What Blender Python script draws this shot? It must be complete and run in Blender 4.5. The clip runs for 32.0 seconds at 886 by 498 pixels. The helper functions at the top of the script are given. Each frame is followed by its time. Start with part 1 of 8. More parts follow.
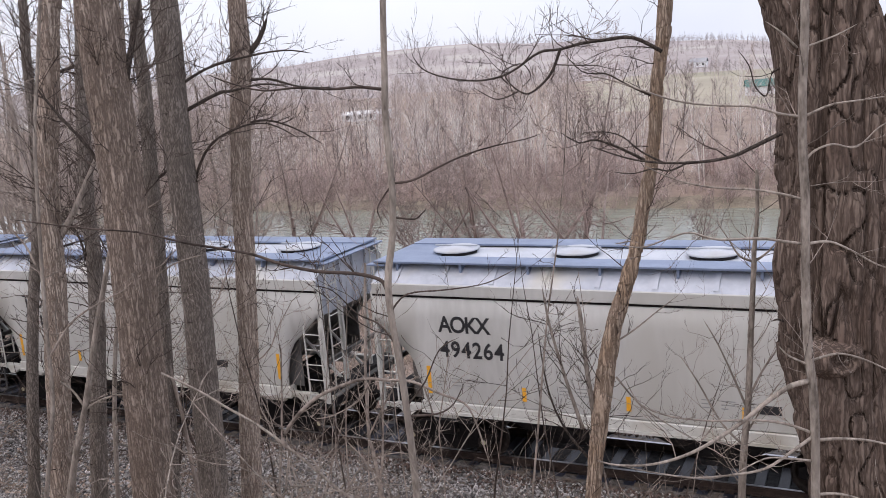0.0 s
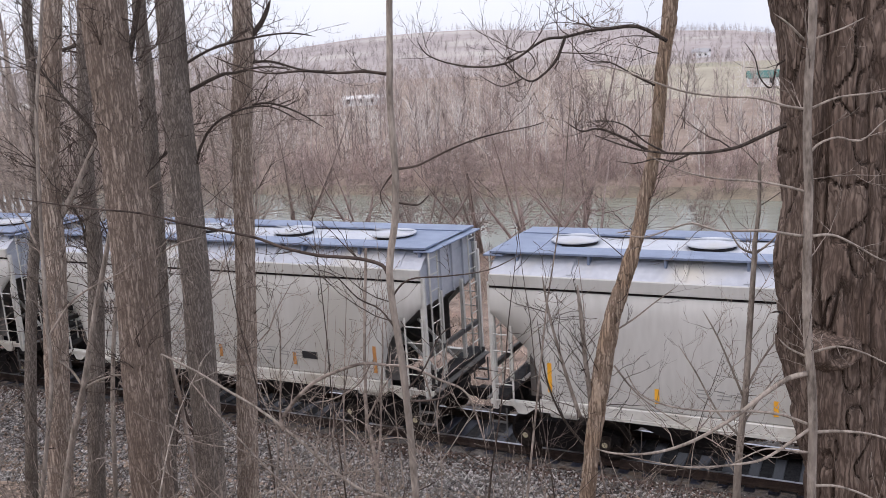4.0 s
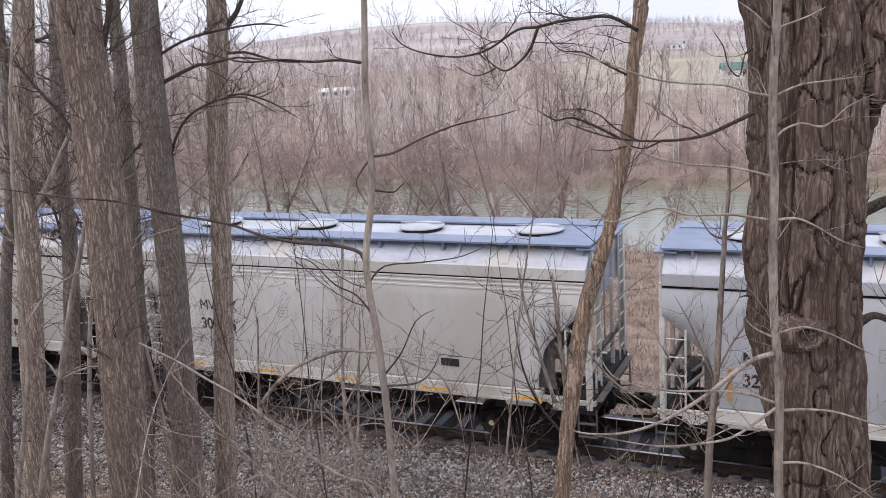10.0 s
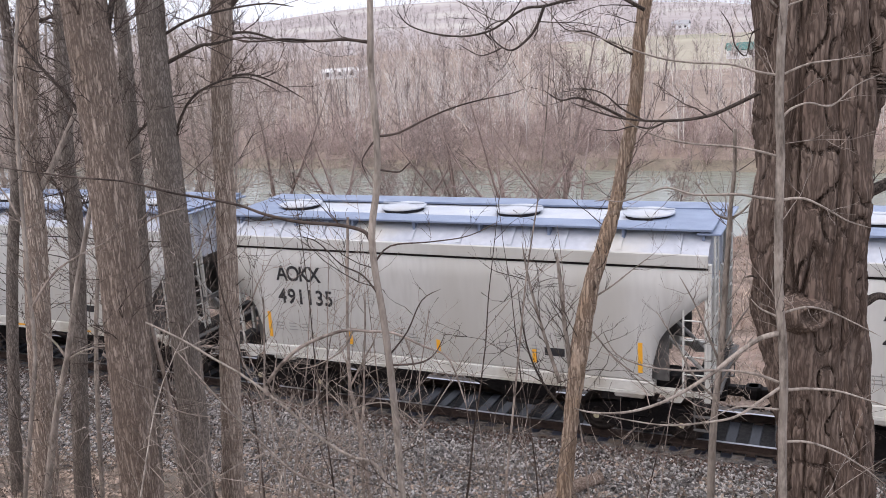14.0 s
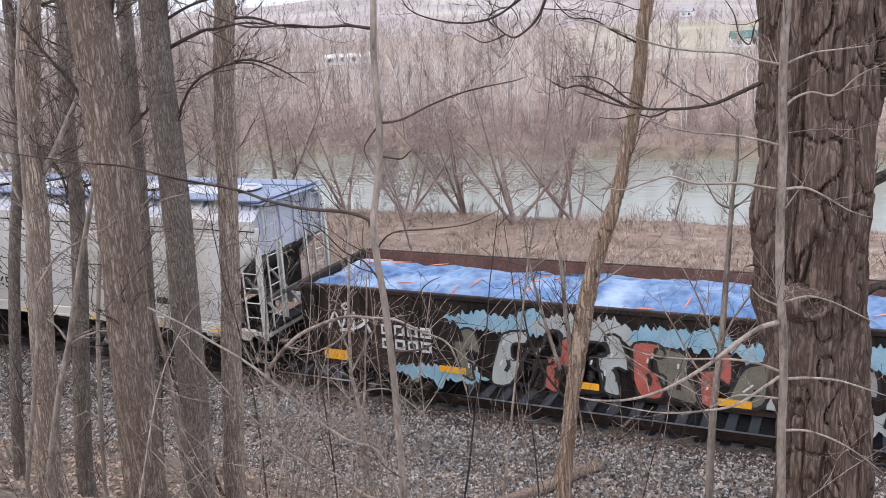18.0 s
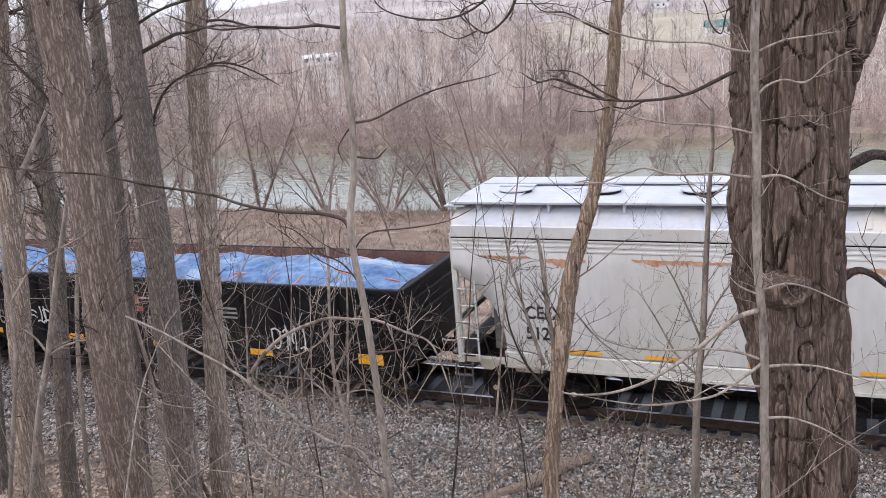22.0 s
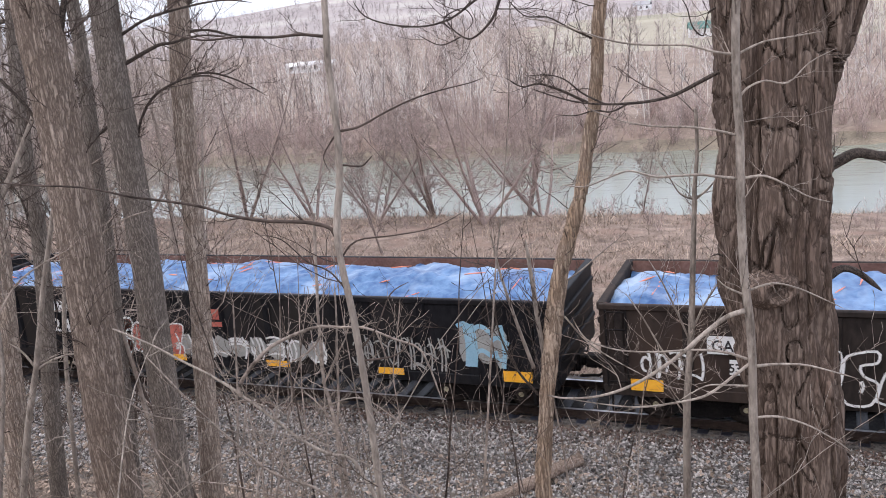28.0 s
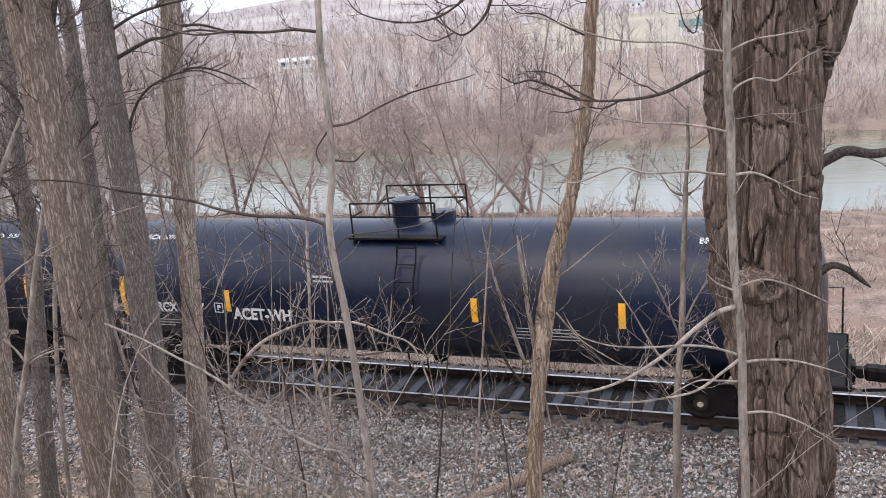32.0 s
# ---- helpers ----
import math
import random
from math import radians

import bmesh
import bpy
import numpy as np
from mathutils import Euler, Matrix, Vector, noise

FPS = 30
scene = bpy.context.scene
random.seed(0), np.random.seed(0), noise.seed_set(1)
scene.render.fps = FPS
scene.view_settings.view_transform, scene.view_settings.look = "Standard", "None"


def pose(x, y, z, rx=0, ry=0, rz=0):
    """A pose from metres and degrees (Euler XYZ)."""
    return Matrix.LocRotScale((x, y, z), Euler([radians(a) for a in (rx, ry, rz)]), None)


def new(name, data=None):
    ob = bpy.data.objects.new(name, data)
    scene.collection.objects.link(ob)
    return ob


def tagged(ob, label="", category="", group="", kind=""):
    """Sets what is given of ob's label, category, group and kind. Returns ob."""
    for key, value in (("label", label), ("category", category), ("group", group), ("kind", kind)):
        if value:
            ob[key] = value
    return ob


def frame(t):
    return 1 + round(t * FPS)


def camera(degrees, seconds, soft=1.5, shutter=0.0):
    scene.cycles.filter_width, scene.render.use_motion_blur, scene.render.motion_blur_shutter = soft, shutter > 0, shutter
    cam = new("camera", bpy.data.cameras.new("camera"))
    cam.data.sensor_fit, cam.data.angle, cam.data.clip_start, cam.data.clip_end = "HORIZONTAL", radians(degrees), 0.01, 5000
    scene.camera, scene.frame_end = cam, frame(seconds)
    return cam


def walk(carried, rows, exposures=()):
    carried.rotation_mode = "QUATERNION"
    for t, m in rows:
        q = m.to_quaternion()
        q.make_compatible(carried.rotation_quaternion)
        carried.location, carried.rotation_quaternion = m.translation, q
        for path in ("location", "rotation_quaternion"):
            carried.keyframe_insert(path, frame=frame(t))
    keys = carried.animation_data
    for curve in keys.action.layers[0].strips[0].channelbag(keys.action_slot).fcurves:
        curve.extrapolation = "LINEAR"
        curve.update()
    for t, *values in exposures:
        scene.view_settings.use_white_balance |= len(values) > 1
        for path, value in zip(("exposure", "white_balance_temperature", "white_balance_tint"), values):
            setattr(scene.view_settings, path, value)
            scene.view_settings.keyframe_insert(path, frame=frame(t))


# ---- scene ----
cam = camera(52.36, 32.0, soft=0.4, shutter=0.05)
PATH = [
    (0.0, pose(-0.030, 0.075, 8.379, 78.89, 4.55, 25.55)),
    (0.5, pose(-0.035, 0.073, 8.378, 78.74, 4.49, 25.44)),
    (1.0, pose(-0.039, 0.068, 8.380, 78.59, 4.34, 25.38)),
    (1.5, pose(-0.042, 0.065, 8.380, 78.44, 4.17, 25.40)),
    (2.0, pose(-0.042, 0.065, 8.378, 78.31, 3.99, 25.50)),
    (2.5, pose(-0.043, 0.061, 8.378, 78.20, 3.76, 25.56)),
    (3.0, pose(-0.043, 0.063, 8.380, 78.09, 3.60, 25.60)),
    (3.5, pose(-0.044, 0.065, 8.382, 78.03, 3.54, 25.61)),
    (5.5, pose(-0.049, 0.053, 8.372, 78.00, 3.55, 25.81)),
    (6.0, pose(-0.047, 0.039, 8.369, 77.90, 3.48, 25.78)),
    (6.5, pose(-0.038, 0.018, 8.367, 77.80, 3.40, 25.72)),
    (7.0, pose(-0.023, 0.001, 8.363, 77.69, 3.28, 25.52)),
    (7.5, pose(-0.012, -0.003, 8.363, 77.60, 3.16, 25.19)),
    (8.0, pose(-0.007, 0.001, 8.363, 77.56, 3.08, 24.74)),
    (8.5, pose(-0.007, 0.004, 8.363, 77.50, 3.12, 24.41)),
    (9.0, pose(-0.011, 0.005, 8.363, 77.45, 3.26, 24.25)),
    (9.5, pose(-0.011, 0.004, 8.363, 77.46, 3.42, 24.15)),
    (10.0, pose(-0.010, -0.001, 8.364, 77.45, 3.58, 24.12)),
    (10.5, pose(-0.011, -0.003, 8.364, 77.41, 3.65, 24.14)),
    (11.0, pose(-0.011, -0.000, 8.363, 77.35, 3.65, 24.23)),
    (11.5, pose(-0.011, 0.002, 8.363, 77.26, 3.61, 24.28)),
    (12.0, pose(-0.012, 0.001, 8.364, 77.15, 3.61, 24.29)),
    (12.5, pose(-0.013, -0.004, 8.362, 77.00, 3.62, 24.33)),
    (13.0, pose(-0.013, -0.008, 8.361, 76.72, 3.64, 24.36)),
    (13.5, pose(-0.013, -0.011, 8.361, 76.47, 3.67, 24.37)),
    (14.0, pose(-0.012, -0.014, 8.360, 76.27, 3.61, 24.39)),
    (14.5, pose(-0.009, -0.015, 8.361, 76.05, 3.57, 24.42)),
    (16.5, pose(-0.012, -0.011, 8.359, 75.61, 3.39, 24.47)),
    (17.0, pose(-0.009, -0.013, 8.359, 75.54, 3.39, 24.54)),
    (17.5, pose(-0.010, -0.016, 8.361, 75.48, 3.34, 24.56)),
    (18.0, pose(-0.011, -0.021, 8.363, 75.45, 3.28, 24.56)),
    (18.5, pose(-0.010, -0.021, 8.362, 75.45, 3.27, 24.53)),
    (19.0, pose(-0.009, -0.010, 8.360, 75.46, 3.29, 24.44)),
    (19.5, pose(-0.006, 0.003, 8.358, 75.46, 3.38, 24.28)),
    (20.0, pose(-0.003, 0.014, 8.358, 75.44, 3.64, 24.04)),
    (20.5, pose(-0.002, 0.016, 8.359, 75.37, 3.97, 23.76)),
    (21.0, pose(-0.001, 0.011, 8.360, 75.27, 4.32, 23.48)),
    (21.5, pose(0.002, 0.009, 8.361, 75.20, 4.61, 23.20)),
    (22.0, pose(0.002, 0.015, 8.361, 75.16, 4.76, 23.05)),
    (22.5, pose(-0.001, 0.030, 8.359, 75.13, 4.83, 23.01)),
    (23.0, pose(0.001, 0.025, 8.360, 75.14, 4.91, 22.94)),
    (23.5, pose(0.002, 0.019, 8.362, 75.14, 4.96, 22.85)),
    (24.0, pose(0.003, 0.013, 8.363, 75.20, 4.90, 22.78)),
    (24.5, pose(0.002, 0.011, 8.364, 75.35, 4.81, 22.70)),
    (25.0, pose(0.002, 0.012, 8.366, 75.55, 4.76, 22.59)),
    (25.5, pose(-0.000, 0.021, 8.364, 75.72, 4.76, 22.48)),
    (27.5, pose(0.010, 0.022, 8.362, 75.49, 5.57, 22.18)),
    (28.0, pose(0.011, 0.017, 8.365, 75.42, 5.66, 22.08)),
    (28.5, pose(0.013, 0.014, 8.366, 75.38, 5.62, 21.95)),
    (29.0, pose(0.010, 0.015, 8.365, 75.37, 5.52, 21.79)),
    (29.5, pose(0.011, 0.017, 8.366, 75.34, 5.42, 21.64)),
    (30.0, pose(0.012, 0.016, 8.365, 75.29, 5.35, 21.59)),
    (30.5, pose(0.013, 0.015, 8.365, 75.23, 5.36, 21.61)),
    (31.0, pose(0.013, 0.012, 8.365, 75.17, 5.36, 21.64)),
    (31.5, pose(0.012, 0.007, 8.365, 75.13, 5.34, 21.63)),
    (32.0, pose(0.013, 0.002, 8.364, 75.15, 5.34, 21.60)),
]
walk(cam, PATH, [(0.0, 0.52, 6300, 14), (6.0, 0.54, 6290, 14), (13.0, 0.72, 6280, 13.5), (19.0, 0.86, 6190, 12.5), (25.0, 0.78, 6210, 12.5), (32.0, 0.95, 6160, 12)])

# ---- light ----
world = bpy.data.worlds.new("overcast")
scene.world = world
world.use_nodes = True
wn, wl = world.node_tree.nodes, world.node_tree.links
wn.clear()
SUN_EL, SUN_AZ = radians(58), radians(200)
sky = wn.new("ShaderNodeTexSky")
sky.sky_type, sky.sun_disc, sky.sun_elevation, sky.sun_rotation = "NISHITA", False, SUN_EL, SUN_AZ
sky.air_density, sky.dust_density, sky.ozone_density = 1.0, 6.0, 1.0
coord = wn.new("ShaderNodeTexCoord")
cloud = wn.new("ShaderNodeTexNoise")
cloud.inputs["Scale"].default_value, cloud.inputs["Detail"].default_value = 2.2, 5.0
wl.new(coord.outputs["Generated"], cloud.inputs["Vector"])
deck = wn.new("ShaderNodeValToRGB")
deck.color_ramp.elements[0].position, deck.color_ramp.elements[0].color = 0.3, (7.9, 8.35, 9.6, 1)
deck.color_ramp.elements[1].position, deck.color_ramp.elements[1].color = 0.7, (10.3, 10.25, 10.75, 1)
wl.new(cloud.outputs["Fac"], deck.inputs["Fac"])
veil = wn.new("ShaderNodeMix")
veil.data_type = "RGBA"
veil.inputs["Factor"].default_value = 0.62
wl.new(sky.outputs["Color"], veil.inputs["A"])
wl.new(deck.outputs["Color"], veil.inputs["B"])
back = wn.new("ShaderNodeBackground")
back.inputs["Strength"].default_value = 0.11
wl.new(veil.outputs["Result"], back.inputs["Color"])
wl.new(back.outputs["Background"], wn.new("ShaderNodeOutputWorld").inputs["Surface"])
sun_data = bpy.data.lights.new("sun", "SUN")
sun_data.energy, sun_data.angle, sun_data.color = 0.5, radians(25), (1.0, 0.96, 0.9)
sun = new("sun", sun_data)
sun.matrix_world = pose(0, 0, 40, 90 - 58, 0, 160)


# ---- materials ----
def mat(name, a, b, scale=3.0, rough=0.7, metal=0.0, bump=0.0, fine=40.0, third=None, vary=0.0, stretch=(1, 1, 1), spread=(0.35, 0.65), coords="Object", island=False, spec=None):
    """Two colours mixed by coarse and fine noise, with fine relief; third: stains on top."""
    m = bpy.data.materials.new(name)
    m.use_nodes = True
    n, l = m.node_tree.nodes, m.node_tree.links
    p = n["Principled BSDF"]
    p.inputs["Roughness"].default_value, p.inputs["Metallic"].default_value = rough, metal
    p.inputs["Specular IOR Level"].default_value = spec if spec is not None else 0.12 if rough >= 0.8 else 0.4
    c = n.new("ShaderNodeTexCoord")
    mp = n.new("ShaderNodeMapping")
    mp.inputs["Scale"].default_value = stretch
    l.new(c.outputs[coords], mp.inputs["Vector"])
    big, small = n.new("ShaderNodeTexNoise"), n.new("ShaderNodeTexNoise")
    for t, s, d in ((big, scale, 5.0), (small, fine, 4.0)):
        t.inputs["Scale"].default_value, t.inputs["Detail"].default_value = s, d
        l.new(mp.outputs["Vector"], t.inputs["Vector"])
    mix = n.new("ShaderNodeMath")
    mix.operation = "MULTIPLY_ADD"
    mix.inputs[1].default_value = 0.45
    l.new(small.outputs["Fac"], mix.inputs[0])
    half = n.new("ShaderNodeMath")
    half.operation = "MULTIPLY"
    half.inputs[1].default_value = 0.55
    l.new(big.outputs["Fac"], half.inputs[0])
    l.new(half.outputs[0], mix.inputs[2])
    ramp = n.new("ShaderNodeValToRGB")
    e = ramp.color_ramp.elements
    e[0].position, e[0].color, e[1].position, e[1].color = spread[0], (*a, 1), spread[1], (*b, 1)
    l.new(mix.outputs[0], ramp.inputs["Fac"])
    out = ramp.outputs["Color"]
    if third:
        stain = n.new("ShaderNodeTexNoise")
        stain.inputs["Scale"].default_value, stain.inputs["Detail"].default_value = scale * 0.45, 6.0
        l.new(mp.outputs["Vector"], stain.inputs["Vector"])
        sr = n.new("ShaderNodeValToRGB")
        sr.color_ramp.elements[0].position, sr.color_ramp.elements[1].position = 0.52, 0.68
        l.new(stain.outputs["Fac"], sr.inputs["Fac"])
        sm = n.new("ShaderNodeMix")
        sm.data_type = "RGBA"
        sm.inputs["B"].default_value = (*third, 1)
        l.new(sr.outputs["Color"], sm.inputs["Factor"])
        l.new(out, sm.inputs["A"])
        out = sm.outputs["Result"]
    if vary:
        info = n.new("ShaderNodeNewGeometry" if island else "ShaderNodeObjectInfo")
        hsv = n.new("ShaderNodeHueSaturation")
        rng = n.new("ShaderNodeMapRange")
        rng.inputs["To Min"].default_value, rng.inputs["To Max"].default_value = 1 - vary, 1 + vary
        l.new(info.outputs["Random Per Island" if island else "Random"], rng.inputs["Value"])
        l.new(rng.outputs["Result"], hsv.inputs["Value"])
        l.new(out, hsv.inputs["Color"])
        out = hsv.outputs["Color"]
    l.new(out, p.inputs["Base Color"])
    if bump:
        bp = n.new("ShaderNodeBump")
        bp.inputs["Strength"].default_value, bp.inputs["Distance"].default_value = min(1.0, bump * 20), bump
        l.new(mix.outputs[0], bp.inputs["Height"])
        l.new(bp.outputs["Normal"], p.inputs["Normal"])
    return m


def bark(name, a, b, cells=24.0, bump=0.02, rough=0.9, moss=None, stretch=0.12, gap=0.06):
    """Furrowed bark: long forking fissures between ridges, cross-broken into plates, with grain on the ridges."""
    m = bpy.data.materials.new(name)
    m.use_nodes = True
    n, l = m.node_tree.nodes, m.node_tree.links
    p = n["Principled BSDF"]
    p.inputs["Roughness"].default_value = rough
    p.inputs["Specular IOR Level"].default_value = 0.08
    co = n.new("ShaderNodeTexCoord")
    wob = n.new("ShaderNodeTexNoise")
    wob.inputs["Scale"].default_value, wob.inputs["Detail"].default_value = cells * 0.35, 2.0
    l.new(co.outputs["Object"], wob.inputs["Vector"])
    mv = n.new("ShaderNodeVectorMath")
    mv.operation = "MULTIPLY_ADD"
    mv.inputs[1].default_value = (0.9 / cells, 0.9 / cells, 0.0)
    l.new(wob.outputs["Color"], mv.inputs[0])
    l.new(co.outputs["Object"], mv.inputs[2])

    def level(scale, squash, shift, weight):
        """Distance from the wandering lines on which a drawn-out noise crosses its mean."""
        mp, t, d, k = (n.new("ShaderNode" + w) for w in ("Mapping", "TexNoise", "Math", "Math"))
        mp.inputs["Scale"].default_value, mp.inputs["Location"].default_value = (1, 1, squash), (shift, 0, shift)
        l.new(mv.outputs["Vector"], mp.inputs["Vector"])
        t.inputs["Scale"].default_value, t.inputs["Detail"].default_value = scale, 2.5
        l.new(mp.outputs["Vector"], t.inputs["Vector"])
        d.operation, d.inputs[1].default_value = "SUBTRACT", 0.5
        l.new(t.outputs["Fac"], d.inputs[0])
        k.operation = "ABSOLUTE"
        l.new(d.outputs[0], k.inputs[0])
        w = n.new("ShaderNodeMath")
        w.operation, w.inputs[1].default_value = "MULTIPLY", weight
        l.new(k.outputs[0], w.inputs[0])
        return w.outputs[0]

    least = n.new("ShaderNodeMath")
    least.operation = "MINIMUM"
    l.new(level(cells, stretch, 0.0, 1.0), least.inputs[0])
    l.new(level(cells * 0.75, stretch * 2.6, 3.7, 1.7), least.inputs[1])
    crack = n.new("ShaderNodeValToRGB")
    crack.color_ramp.elements[0].position, crack.color_ramp.elements[1].position = 0.004, gap
    l.new(least.outputs[0], crack.inputs["Fac"])
    gm, grain, patch = n.new("ShaderNodeMapping"), n.new("ShaderNodeTexNoise"), n.new("ShaderNodeTexNoise")
    gm.inputs["Scale"].default_value = (1, 1, 0.25)
    l.new(co.outputs["Object"], gm.inputs["Vector"])
    grain.inputs["Scale"].default_value, grain.inputs["Detail"].default_value = cells * 3.0, 6.0
    l.new(gm.outputs["Vector"], grain.inputs["Vector"])
    patch.inputs["Scale"].default_value, patch.inputs["Detail"].default_value = 3.0, 4.0
    l.new(co.outputs["Object"], patch.inputs["Vector"])
    tone = n.new("ShaderNodeValToRGB")
    e = tone.color_ramp.elements
    e[0].position, e[0].color, e[1].position, e[1].color = 0.3, tuple(0.62 * v for v in b) + (1,), 0.68, (*b, 1)
    l.new(grain.outputs["Fac"], tone.inputs["Fac"])
    out = tone.outputs["Color"]
    if moss:
        pr = n.new("ShaderNodeValToRGB")
        pr.color_ramp.elements[0].position, pr.color_ramp.elements[1].position = 0.48, 0.66
        l.new(patch.outputs["Fac"], pr.inputs["Fac"])
        pm = n.new("ShaderNodeMix")
        pm.data_type = "RGBA"
        pm.inputs["B"].default_value = (*moss, 1)
        l.new(pr.outputs["Color"], pm.inputs["Factor"])
        l.new(out, pm.inputs["A"])
        out = pm.outputs["Result"]
    mx = n.new("ShaderNodeMix")
    mx.data_type = "RGBA"
    mx.inputs["A"].default_value = (*a, 1)
    l.new(crack.outputs["Color"], mx.inputs["Factor"])
    l.new(out, mx.inputs["B"])
    l.new(mx.outputs["Result"], p.inputs["Base Color"])
    hgt = n.new("ShaderNodeMath")
    hgt.operation = "MULTIPLY_ADD"
    hgt.inputs[1].default_value = 0.4
    l.new(grain.outputs["Fac"], hgt.inputs[0])
    l.new(crack.outputs["Color"], hgt.inputs[2])
    bp = n.new("ShaderNodeBump")
    bp.inputs["Strength"].default_value, bp.inputs["Distance"].default_value = 1.0, bump
    l.new(hgt.outputs[0], bp.inputs["Height"])
    l.new(bp.outputs["Normal"], p.inputs["Normal"])
    return m


